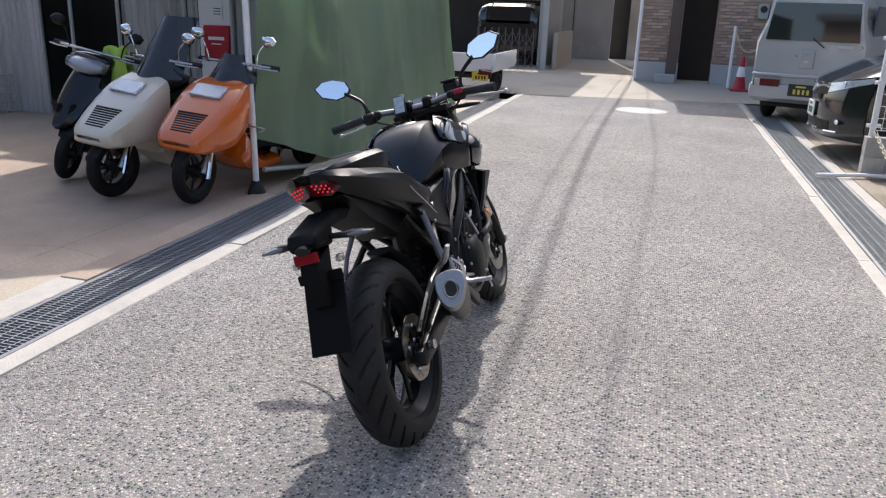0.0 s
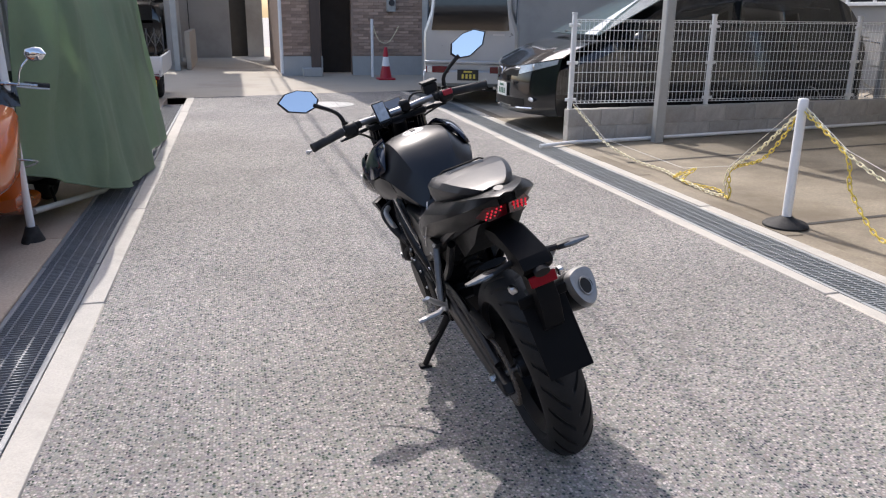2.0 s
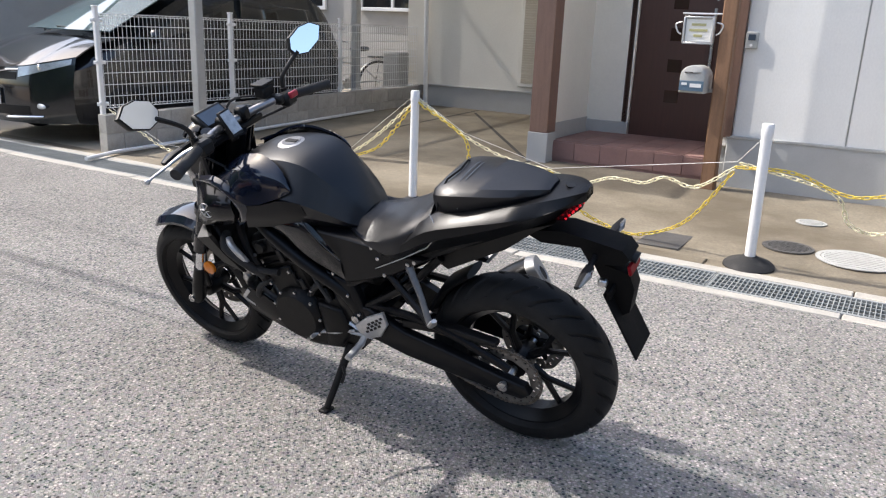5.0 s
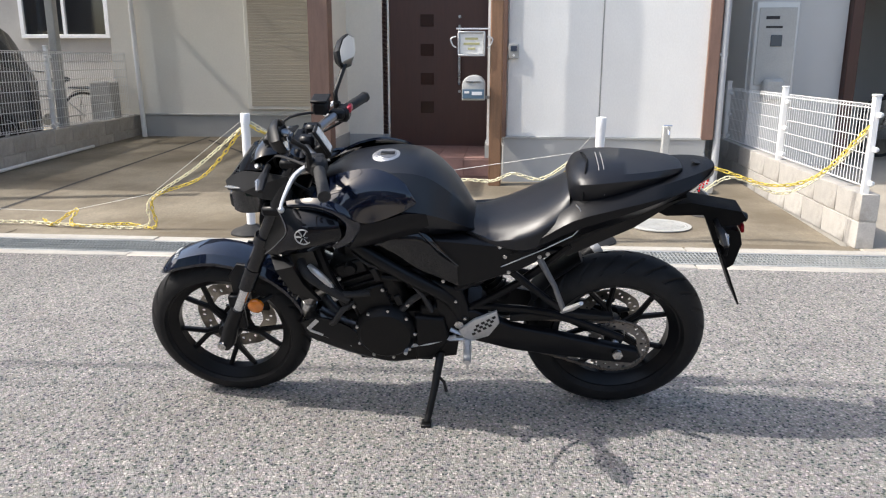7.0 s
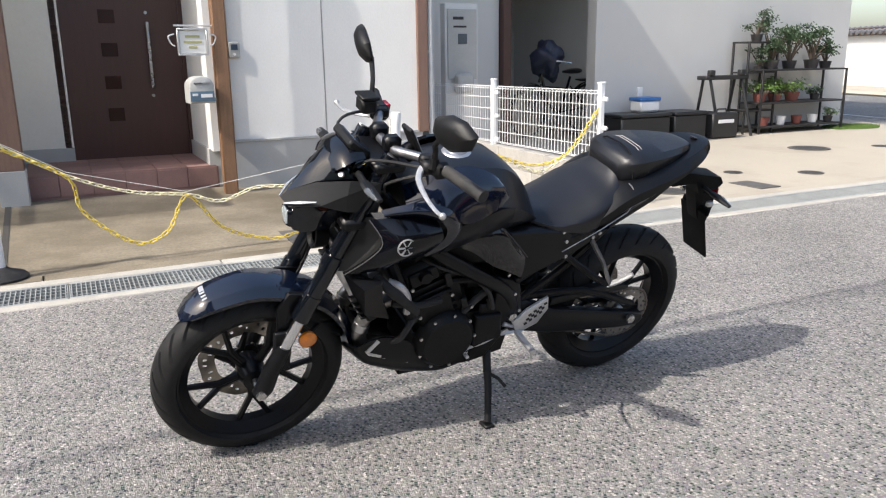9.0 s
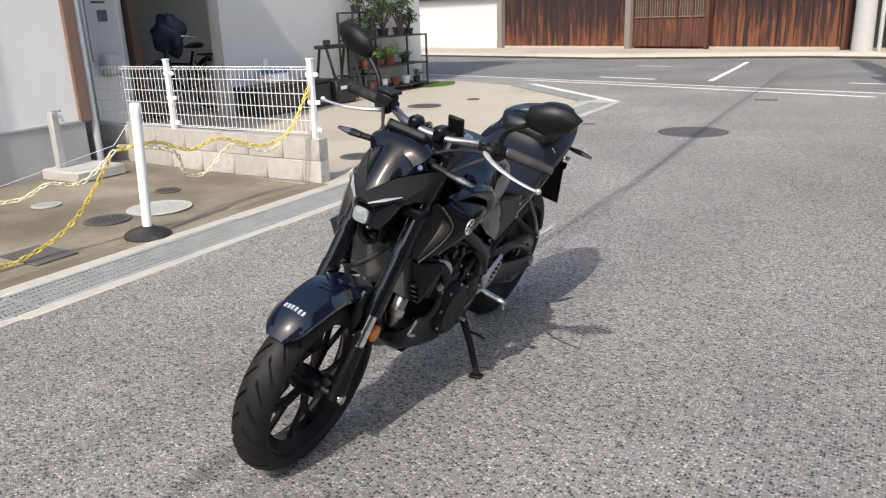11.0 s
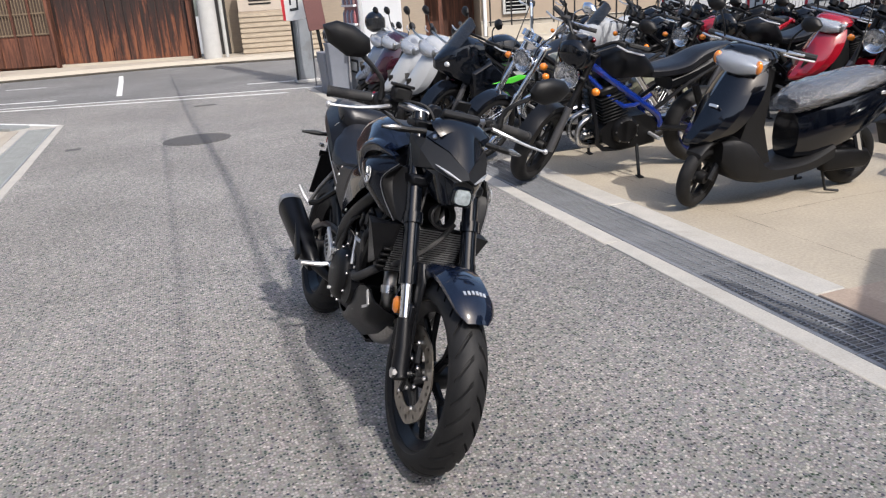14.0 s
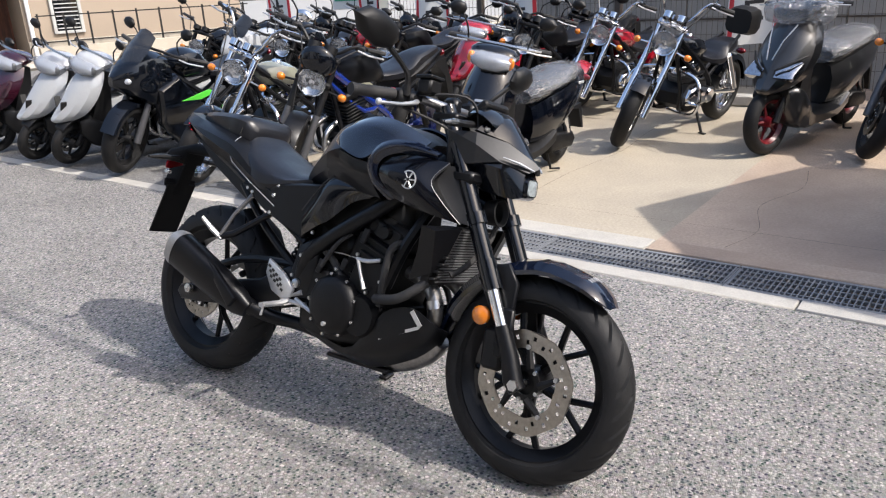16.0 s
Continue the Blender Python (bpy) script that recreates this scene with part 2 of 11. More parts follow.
    if bump:
        b = N("ShaderNodeBump", Strength=0.6, Distance=bump)
        L(n2.outputs["Fac"], b.inputs["Height"])
        L(b.outputs[0], p.inputs["Normal"])
    return mt


def aggregate(name, tones, size, fade, bump, big=0.35, stain=(0.1, 0.1, 0.1), tint=0.0):
    """Worn asphalt or concrete with its stones showing."""
    mt, t, p, N = nodes_of(name)
    L = t.links.new
    co = N("ShaderNodeTexCoord")
    vo = N("ShaderNodeTexVoronoi", Scale=1 / size, Randomness=1.0)
    v2 = N("ShaderNodeTexVoronoi", Scale=2.7 / size, Randomness=1.0)
    L(co.outputs["Object"], vo.inputs["Vector"]), L(co.outputs["Object"], v2.inputs["Vector"])
    sp = N("ShaderNodeSeparateColor")
    L(vo.outputs["Color"], sp.inputs[0])
    cr = N("ShaderNodeValToRGB")
    el = cr.color_ramp.elements
    el[0].position, el[0].color = tones[0][0], (*tones[0][1], 1)
    el[1].position, el[1].color = tones[1][0], (*tones[1][1], 1)
    for pos, c in tones[2:]:
        e = el.new(pos)
        e.color = (*c, 1)
    L(sp.outputs[0], cr.inputs[0])
    s2 = N("ShaderNodeSeparateColor")
    L(v2.outputs["Color"], s2.inputs[0])
    c2 = N("ShaderNodeValToRGB")
    c2.color_ramp.elements[0].color = (*[v * 0.75 for v in fade], 1)
    c2.color_ramp.elements[1].color = (*[v * 1.25 for v in fade], 1)
    L(s2.outputs[0], c2.inputs[0])
    edge = N("ShaderNodeMapRange")
    for k, v in zip((1, 2, 3, 4), (0.34, 0.58, 0.0, 1.0)):
        edge.inputs[k].default_value = v
    L(vo.outputs["Distance"], edge.inputs[0])
    mx = N("ShaderNodeMix")
    mx.data_type = "RGBA"
    L(edge.outputs[0], mx.inputs[0]), L(cr.outputs[0], mx.inputs[6]), L(c2.outputs[0], mx.inputs[7])
    hue = N("ShaderNodeMix")
    hue.data_type = "RGBA"
    hue.inputs[0].default_value = tint
    L(mx.outputs[2], hue.inputs[6]), L(vo.outputs["Color"], hue.inputs[7])
    no = N("ShaderNodeTexNoise", Scale=0.55, Detail=7.0, Roughness=0.62)
    L(co.outputs["Object"], no.inputs["Vector"])
    rg = N("ShaderNodeMapRange")
    for k, v in zip((1, 2, 3, 4), (0.32, 0.68, 1 - big, 1 + big)):
        rg.inputs[k].default_value = v
    L(no.outputs["Fac"], rg.inputs[0])
    ml = N("ShaderNodeVectorMath")
    ml.operation = "SCALE"
    L(hue.outputs[2], ml.inputs[0]), L(rg.outputs[0], ml.inputs["Scale"])
    ns = N("ShaderNodeTexNoise", Scale=1.7, Detail=4.0, Roughness=0.7, Distortion=0.6)
    L(co.outputs["Object"], ns.inputs["Vector"])
    rs = N("ShaderNodeMapRange")
    for k, v in zip((1, 2, 3, 4), (0.62, 0.78, 0.0, 0.55)):
        rs.inputs[k].default_value = v
    L(ns.outputs["Fac"], rs.inputs[0])
    m3 = N("ShaderNodeMix")
    m3.data_type = "RGBA"
    m3.inputs[7].default_value = (*stain, 1)
    L(rs.outputs[0], m3.inputs[0]), L(ml.outputs[0], m3.inputs[6])
    L(m3.outputs[2], p.inputs["Base Color"])
    p.inputs["Roughness"].default_value = 0.82
    hm = N("ShaderNodeMath")
    hm.operation = "ADD"
    L(vo.outputs["Distance"], hm.inputs[0]), L(v2.outputs["Distance"], hm.inputs[1])
    b = N("ShaderNodeBump", Strength=0.7, Distance=bump)
    b.invert = True
    L(hm.outputs[0], b.inputs["Height"])
    L(b.outputs[0], p.inputs["Normal"])
    return mt


def weathered_wood(name, dark, mid, light, along=(1, 1, 1), foot=0.0):
    """Old boards: long grain, bleached and reddened in streaks."""
    mt, t, p, N = nodes_of(name)
    L = t.links.new
    co = N("ShaderNodeTexCoord")
    mp = N("ShaderNodeMapping", Scale=along)
    L(co.outputs["Object"], mp.inputs["Vector"])
    oi = N("ShaderNodeObjectInfo")
    sh = N("ShaderNodeVectorMath")
    L(mp.outputs[0], sh.inputs[0])
    sc = N("ShaderNodeMath")
    sc.operation = "MULTIPLY"
    sc.inputs[1].default_value = 40
    L(oi.outputs["Random"], sc.inputs[0]), L(sc.outputs[0], sh.inputs[1])
    n1 = N("ShaderNodeTexNoise", Scale=1.4, Detail=8.0, Roughness=0.7, Distortion=0.5)
    n2 = N("ShaderNodeTexNoise", Scale=12.0, Detail=4.0, Roughness=0.7)
    L(sh.outputs[0], n1.inputs["Vector"]), L(sh.outputs[0], n2.inputs["Vector"])
    ad = N("ShaderNodeMath")
    ad.operation = "MULTIPLY_ADD"
    ad.inputs[1].default_value = 0.3
    L(n2.outputs["Fac"], ad.inputs[0]), L(n1.outputs["Fac"], ad.inputs[2])
    cr = N("ShaderNodeValToRGB")
    el = cr.color_ramp.elements
    el[0].position, el[0].color = 0.57, (*dark, 1)
    el[1].position, el[1].color = 0.8, (*light, 1)
    e = el.new(0.67)
    e.color = (*mid, 1)
    sz = N("ShaderNodeSeparateXYZ")
    L(co.outputs["Object"], sz.inputs[0])
    rz = N("ShaderNodeMapRange")
    for k, v in zip((1, 2, 3, 4), (0.1, 1.9, foot, -foot)):
        rz.inputs[k].default_value = v
    L(sz.outputs[2], rz.inputs[0])
    wz = N("ShaderNodeMath")
    wz.operation = "ADD"
    L(ad.outputs[0], wz.inputs[0]), L(rz.outputs[0], wz.inputs[1])
    L(wz.outputs[0], cr.inputs[0])
    L(cr.outputs[0], p.inputs["Base Color"])
    p.inputs["Roughness"].default_value = 0.75
    b = N("ShaderNodeBump", Strength=0.5, Distance=0.004)
    L(n2.outputs["Fac"], b.inputs["Height"])
    L(b.outputs[0], p.inputs["Normal"])
    return mt


def clear(name, tint, rough=0.03, alpha=0.35):
    """Thin glass or clear plastic."""
    mt, t, p, N = nodes_of(name)
    p.inputs["Base Color"].default_value = (*tint, 1)
    p.inputs["Roughness"].default_value = rough
    p.inputs["Alpha"].default_value = alpha
    p.inputs["Specular IOR Level"].default_value = 0.8
    return mt


def crinkled(name):
    """Thin clear wrapping film over a seat."""
    mt, t, p, N = nodes_of(name)
    co = N("ShaderNodeTexCoord")
    n = N("ShaderNodeTexNoise", Scale=11.0, Detail=3.0, Roughness=0.5, Distortion=2.5)
    t.links.new(co.outputs["Object"], n.inputs["Vector"])
    b = N("ShaderNodeBump", Strength=0.9, Distance=0.06)
    t.links.new(n.outputs["Fac"], b.inputs["Height"])
    t.links.new(b.outputs[0], p.inputs["Normal"])
    p.inputs["Base Color"].default_value = (0.3, 0.305, 0.32, 1)
    p.inputs["Roughness"].default_value = 0.14
    p.inputs["Specular IOR Level"].default_value = 1.0
    p.inputs["Coat Weight"].default_value = 1.0
    p.inputs["Alpha"].default_value = 0.5
    return mt


ASPHALT = aggregate("asphalt", [(0.0, (0.02, 0.019, 0.018)), (1.0, (0.68, 0.645, 0.6)), (0.22, (0.045, 0.043, 0.04)), (0.32, (0.25, 0.236, 0.22)), (0.6, (0.395, 0.374, 0.348)), (0.9, (0.485, 0.459, 0.427)), (0.965, (0.57, 0.542, 0.505))], 0.0112, (0.245, 0.234, 0.22), 0.012, big=0.18, stain=(0.19, 0.178, 0.163), tint=0.035)
STREET = aggregate("street_asphalt", [(0.0, (0.04, 0.04, 0.04)), (1.0, (0.34, 0.335, 0.325)), (0.5, (0.19, 0.185, 0.18))], 0.012, (0.15, 0.147, 0.143), 0.003, big=0.22)
CONCRETE = surf("concrete", (0.365, 0.318, 0.245), 0.85, var=0.24, scale=1.1, bump=0.004, bscale=60, stain=(0.235, 0.205, 0.165), stain_at=0.6)
LOT = surf("lot_concrete", (0.24, 0.206, 0.152), 0.7, var=0.34, scale=2.2, bump=0.003, bscale=50, stain=(0.128, 0.104, 0.07), stain_at=0.5)
APRON = surf("apron_concrete", (0.385, 0.345, 0.282), 0.85, var=0.1, scale=1.5, bump=0.002, bscale=70, stain=(0.29, 0.25, 0.2), stain_at=0.62)
KERB = surf("kerb_concrete", (0.41, 0.388, 0.348), 0.85, var=0.16, scale=9, bump=0.005, bscale=90, stain=(0.32, 0.3, 0.265), stain_at=0.62, each=0.02)
GROUND = surf("far_ground", (0.3, 0.29, 0.27), 0.9, var=0.2, scale=0.4, bump=0.004, bscale=30)
BLOCK = surf("concrete_block", (0.42, 0.4, 0.37), 0.9, var=0.2, scale=9, bump=0.003, bscale=160, each=0.12, stain=(0.25, 0.23, 0.2), stain_at=0.62)
PLASTER = surf("white_siding", (0.8, 0.785, 0.75), 0.7, var=0.05, scale=3, bump=0.0015, bscale=70, stretch=(1, 1, 0.6))
CREAM = surf("cream_siding", (0.76, 0.73, 0.66), 0.7, var=0.04, scale=3, bump=0.002, bscale=40)
FOUND = surf("foundation_render", (0.4, 0.4, 0.39), 0.85, var=0.1, scale=4, bump=0.002, bscale=140)
WHITEWALL = surf("white_render", (0.55, 0.545, 0.53), 0.85, var=0.04, scale=2, bump=0.003, bscale=160)
GREYWALL = surf("grey_render", (0.4, 0.385, 0.36), 0.85, var=0.12, scale=1.2, bump=0.003, bscale=90, stain=(0.28, 0.26, 0.24), stain_at=0.6)
# Near-black colour standing in for shade in openings, slots, gaps and undersides.
SHADEBLACK = surf("shade_black", (0.025, 0.024, 0.023), 0.9)
TRIM = surf("brown_trim", (0.2, 0.12, 0.09), 0.5, var=0.2, scale=6, stretch=(6, 6, 0.6), bump=0.001)
WOODPOST = surf("timber_post", (0.22, 0.12, 0.065), 0.6, var=0.3, scale=9, stretch=(5, 5, 0.5), bump=0.002)
DOORBROWN = surf("door_brown", (0.062, 0.026, 0.019), 0.42, var=0.2, scale=5, stretch=(8, 8, 0.7), bump=0.0006)
TILE_RED = surf("porch_tile", (0.235, 0.135, 0.118), 0.7, var=0.15, scale=12, bump=0.001, each=0.12)
BRICK = surf("brick", (0.4, 0.29, 0.23), 0.85, var=0.25, scale=14, bump=0.002, bscale=120, each=0.3)
OLDWOOD = weathered_wood("old_boards", (0.013, 0.0065, 0.005), (0.036, 0.0115, 0.007), (0.16, 0.055, 0.024), (5, 5, 0.45), foot=0.1)
OLDWOOD_DOOR = weathered_wood("old_door_boards", (0.05, 0.018, 0.01), (0.09, 0.032, 0.017), (0.15, 0.055, 0.03), (9, 9, 0.55))
LATTICE = surf("lattice_wood", (0.06, 0.04, 0.03), 0.8, var=0.3, scale=14)
ROOFTILE = surf("roof_tile", (0.12, 0.12, 0.13), 0.5, var=0.2, scale=10, each=0.2)
GRATE_DARK = surf("dull_grate", (0.175, 0.183, 0.195), 0.5, metal=0.0, var=0.3, scale=5, bump=0.0008, bscale=200)
GRATE = surf("galvanised_grate", (0.26, 0.275, 0.275), 0.55, metal=0.0, var=0.25, scale=5, bump=0.0008, bscale=200)
DRAIN = surf("drain_bottom", (0.05, 0.047, 0.043), 0.95, var=0.3, scale=8)
CASTIRON = surf("cast_iron", (0.11, 0.105, 0.1), 0.6, metal=0.3, var=0.25, scale=14, bump=0.001, bscale=120)
COVER_PALE = surf("pale_cover", (0.42, 0.42, 0.4), 0.7, var=0.2, scale=14, bump=0.002, bscale=120)
LINEPAINT = surf("road_paint", (0.7, 0.7, 0.68), 0.7, var=0.2, scale=20, bump=0.001, stain=(0.35, 0.35, 0.34), stain_at=0.62)
WHITEPAINT = surf("white_paint", (0.8, 0.8, 0.79), 0.4, var=0.04, scale=8)
POSTWHITE = surf("white_plastic", (0.8, 0.8, 0.8), 0.35, var=0.05, scale=8)
RUBBER = surf("rubber", (0.022, 0.022, 0.023), 0.7, var=0.25, scale=12, bump=0.0008, bscale=180, dust=0.12, spec=0.32)
TYRE = surf("tyre_rubber", (0.011, 0.011, 0.0115), 0.62, var=0.3, scale=9, bump=0.0006, bscale=240, dust=0.035, spec=0.28)
YELLOW = surf("yellow_plastic", (0.74, 0.56, 0.1), 0.45, var=0.12, scale=30)
PALECHAIN = surf("faded_plastic", (0.78, 0.72, 0.5), 0.5, var=0.1, scale=30)
GALV = surf("galvanised_pole", (0.4, 0.4, 0.385), 0.5, metal=0.0, var=0.15, scale=5)
CORNERPOLE = surf("painted_pole", (0.2, 0.215, 0.23), 0.6, var=0.2, scale=5, bump=0.001, stain=(0.1, 0.09, 0.08), stain_at=0.6)
UTILPOLE = surf("concrete_pole", (0.4, 0.395, 0.38), 0.8, var=0.12, scale=6, bump=0.001)
# vehicle surfaces
MATTE = surf("matte_black", (0.0045, 0.0048, 0.006), 0.33, var=0.15, scale=10, bump=0.0004, bscale=400, spec=0.25)
GLOSS = surf("gloss_black", (0.003, 0.004, 0.0065), 0.14, var=0.1, scale=4, coat=0.85, rvar=0.3, spec=0.1)
NAVY = surf("dark_navy_paint", (0.0035, 0.0062, 0.016), 0.14, var=0.12, scale=4, coat=1.0, spec=0.2)
PLASTIC = surf("black_plastic", (0.006, 0.006, 0.0065), 0.5, var=0.2, scale=12, bump=0.0005, bscale=300, spec=0.32)
ENGINE = surf("black_engine", (0.0045, 0.0045, 0.005), 0.45, metal=0.1, var=0.3, scale=16, bump=0.0012, bscale=160, spec=0.26)
DULLBLACK = surf("dull_black_plastic", (0.005, 0.005, 0.0055), 0.65, var=0.2, scale=12, bump=0.0005, bscale=300, spec=0.12)
BROWGREY = surf("satin_grey_cowl", (0.018, 0.0185, 0.02), 0.45, metal=0.3, var=0.12, scale=9, spec=0.4)
REFLECT_RED = surf("red_reflector", (0.22, 0.004, 0.01), 0.5, var=0.15, scale=60, spec=0.15)
BARSTEEL = surf("handlebar_steel", (0.3, 0.3, 0.31), 0.32, metal=0.9, var=0.12, scale=10)
HEADER = surf("sooty_steel", (0.3, 0.29, 0.28), 0.32, metal=0.9, var=0.3, scale=12)
SEAT = surf("seat_vinyl", (0.0075, 0.008, 0.0105), 0.34, var=0.12, scale=9, bump=0.0006, bscale=500, spec=0.45)
STEEL = surf("brushed_steel", (0.52, 0.52, 0.52), 0.28, metal=1.0, var=0.12, scale=10)
CHROME = surf("chrome", (0.75, 0.76, 0.78), 0.08, metal=1.0, var=0.06, scale=6)
ALLOY = surf("cast_alloy", (0.55, 0.55, 0.55), 0.36, metal=0.6, var=0.15, scale=12, bump=0.0006)
DISC = surf("brake_disc_steel", (0.36, 0.33, 0.29), 0.33, metal=1.0, var=0.18, scale=20)
MIRROR = surf("mirror_glass", (0.86, 0.88, 0.9), 0.02, metal=1.0, var=0.0)
LENS_RED = surf("red_lens", (0.12, 0.0015, 0.006), 0.22, var=0.15, scale=30, coat=0.4)
LENS_AMBER = surf("amber_lens", (0.7, 0.2, 0.01), 0.15, var=0.15, scale=30, coat=1.0)
LENS_SMOKE = surf("dim_lens", (0.12, 0.125, 0.13), 0.15, metal=0.3, var=0.2, scale=40, coat=1.0)
LENS_CLEAR = surf("clear_lens", (0.7, 0.72, 0.74), 0.08, metal=0.5, var=0.2, scale=40, coat=1.0)
BOWL = surf("lamp_reflector", (0.5, 0.51, 0.53), 0.16, metal=1.0, var=0.3, scale=55)
HEADGLASS = clear("lamp_glass", (0.6, 0.62, 0.65), 0.05, 0.16)
SMOKE = clear("smoked_screen", (0.02, 0.021, 0.023), 0.06, 0.82)
WINDOW = surf("vehicle_glass", (0.012, 0.014, 0.016), 0.04, var=0.05, spec=0.8)
FILM = crinkled("wrapping_film")
PHONE_SCREEN = surf("lit_phone_screen", (0.42, 0.45, 0.48), 0.08, var=0.25, scale=60, coat=1.0)
SCREEN = surf("device_screen", (0.05, 0.07, 0.1), 0.06, var=0.05, coat=1.0)
BADGE = surf("silver_badge", (0.6, 0.6, 0.6), 0.35, metal=0.6, var=0.05)


# ---------- ground ----------
STREET_PIVOT, STREET_TURN = Vector((-1.6, -10.7, 0)), radians(-15.5)


def street(s, n, z=0.0):
    """A place on the cross street: s along it, n across it to the far side."""
    c, q = math.cos(STREET_TURN), math.sin(STREET_TURN)
    return Vector((STREET_PIVOT.x + s * c + n * q, STREET_PIVOT.y + s * q - n * c, z))


def street_y(x):
    return STREET_PIVOT.y + (x - STREET_PIVOT.x) * math.tan(STREET_TURN)


def polygon(pts):
    return M().add(pts, [tuple(range(len(pts)))])


structure("ground", polygon([(-220, -220, -0.3), (220, -220, -0.3), (220, 220, -0.3), (-220, 220, -0.3)]), GROUND, "pale dusty ground reaching the horizon")
RX0, RX1 = -1.605, 2.0


def lane(u, v):
    x = RX0 + (RX1 - RX0) * u
    y0, y1 = street_y(x), 10.75 + 0.18 * (x - RX0)
    y = y0 + (y1 - y0) * v
    w = 2 * u - 1
    fall = min(1.0, max(0.0, (y + 9.5) / 2)) * min(1.0, max(0.0, (10.0 - y) / 2))
    return x, y, 0.019 * (1 - abs(w) ** 3) * fall


structure("road", M().sheet(lane, 12, 60), ASPHALT, "worn grey asphalt lane with its stones showing")
structure("road_cross_street", polygon([street(-70, 0), street(-70, 7.3), street(0, 7.3, 0.0), street(4.2, 7.3), street(9.0, 5.6), street(70, 5.4), street(70, 0)][::-1]), STREET, "dark asphalt cross street")
structure("road_corner", polygon([(2.0, street_y(2.0), -0.003), (2.0, -8.95, -0.003), (2.68, -9.05, -0.003), (12.0, -9.05, -0.003), (12.0, street_y(12.0), -0.003)][::-1]), ASPHALT, "asphalt wedge at the street corner")
structure("pavement_far", polygon([street(-70, 7.42, 0.12), street(-70, 10.5, 0.14), street(70, 10.5, 0.14), street(70, 5.52, 0.12), street(9.0, 5.72, 0.12), street(4.2, 7.42, 0.12)][::-1]), APRON, "raised pale pavement across the street")
m = M()
kp = [(-70, 7.36), (0, 7.36), (4.2, 7.36), (9.0, 5.66), (70, 5.46)]
m.tube([street(s, n, 0.055) for s, n in kp], 0.085, seg=4, caps=True)
structure("kerb_far", m, APRON, "weathered concrete kerb across the street")
structure("pavement_north", polygon([(-9, 10.75 + 0.18 * (-7.4), 0.0), (RX0, 10.75, 0.0), (RX1, 11.4, 0.0), (13, 13.4, 0.0), (13, 30, 0.0), (-9, 30, 0.0)]), APRON, "pale concrete yard beyond the lane")
structure("pavement_corner", polygon([(-45, street_y(-45), 0.0), (-1.72, street_y(-1.72), 0.0), (-1.72, -3.3, 0.0), (-45, -3.7, 0.0)]), STREET, "dark asphalt under the parked scooters")
structure("pavement_west", polygon([(-14, -3.42, 0.0), (-2.2, -3.32, 0.0), (-2.2, 0.2, 0.0), (-14, 0.05, 0.0)]), CONCRETE, "sunlit concrete forecourt with stains")
# Forecourt concrete with stains; the shade's warm brown is put into its base colour.
SHADEWARM = surf("shade_tinted_concrete", (0.4, 0.315, 0.24), 0.8, var=0.28, scale=0.9, bump=0.003, bscale=60, stain=(0.25, 0.185, 0.142), stain_at=0.6)
structure("pavement_workshop", polygon([(-14, 0.05, 0.0), (-2.2, 0.2, 0.0), (-2.2, 10.62, 0.0), (-14, 8.5, 0.0)]), SHADEWARM, "stained concrete before the workshop, tinted brown for its warm shade")


def lot(u, v):
    x, y = 2.68 + 7.2 * u, -2.62 + 7.75 * v
    return x, y, 0.028 * (x - 2.68)


structure("pavement_lot", M().sheet(lot, 8, 8), LOT, "damp-stained concrete front yard of the house")
structure("pavement_parking", polygon([(2.68, 5.25, 0.0), (13, 5.25, 0.0), (13, 13.35, 0.0), (2.68, 11.5, 0.0)]), CONCRETE, "concrete car park behind the fence")
structure("pavement_apron", M().add([(2.68, -2.84, 0), (9.5, -2.84, 0.1), (9.5, -12.6, 0.1), (4.75, -11.1, 0.0), (2.68, -9.1, 0)], [(0, 4, 3, 2, 1)]), APRON, "pale beige concrete apron of the white house")
m = M()
for p, q in (((5.0, 1.62), (2.72, 1.55)), ((2.75, 3.93), (8.2, 4.0)), ((5.05, 1.72), (7.9, 3.9))):
    a, b = Vector((*p, 0.028 * (p[0] - 2.68) + 0.004)), Vector((*q, 0.028 * (q[0] - 2.68) + 0.004))
    d = (b - a).normalized().cross(Vector((0, 0, 1))) * 0.022
    m.add([a - d, b - d, b + d, a + d], [(0, 1, 2, 3)])
structure("trim_yard_joint", m, DRAIN, "dark open joints in the yard concrete")
# cracks and seams in the forecourt
m = M()
for pts in (((-2.25, 0.55), (-2.6, 0.62), (-3.1, 0.5), (-3.6, 0.62), (-4.1, 0.55)), ((-2.55, -3.2), (-2.52, -2), (-2.56, 0), (-2.53, 4)), ((-2.6, -0.9), (-3.4, -0.94), (-4.2, -0.9), (-5.1, -1.02), (-6.4, -1.1))):
    cp = curve_points([Vector((*p, 0.003)) for p in pts], 8)[0]
    for a, b in zip(cp, cp[1:]):
        d = (b - a).normalized().cross(Vector((0, 0, 1))) * random.uniform(0.0004, 0.0016)
        m.add([a - d, b - d, b + d, a + d], [(0, 1, 2, 3)])
structure("trim_forecourt_crack", m, DRAIN, "thin dark cracks in the forecourt concrete")


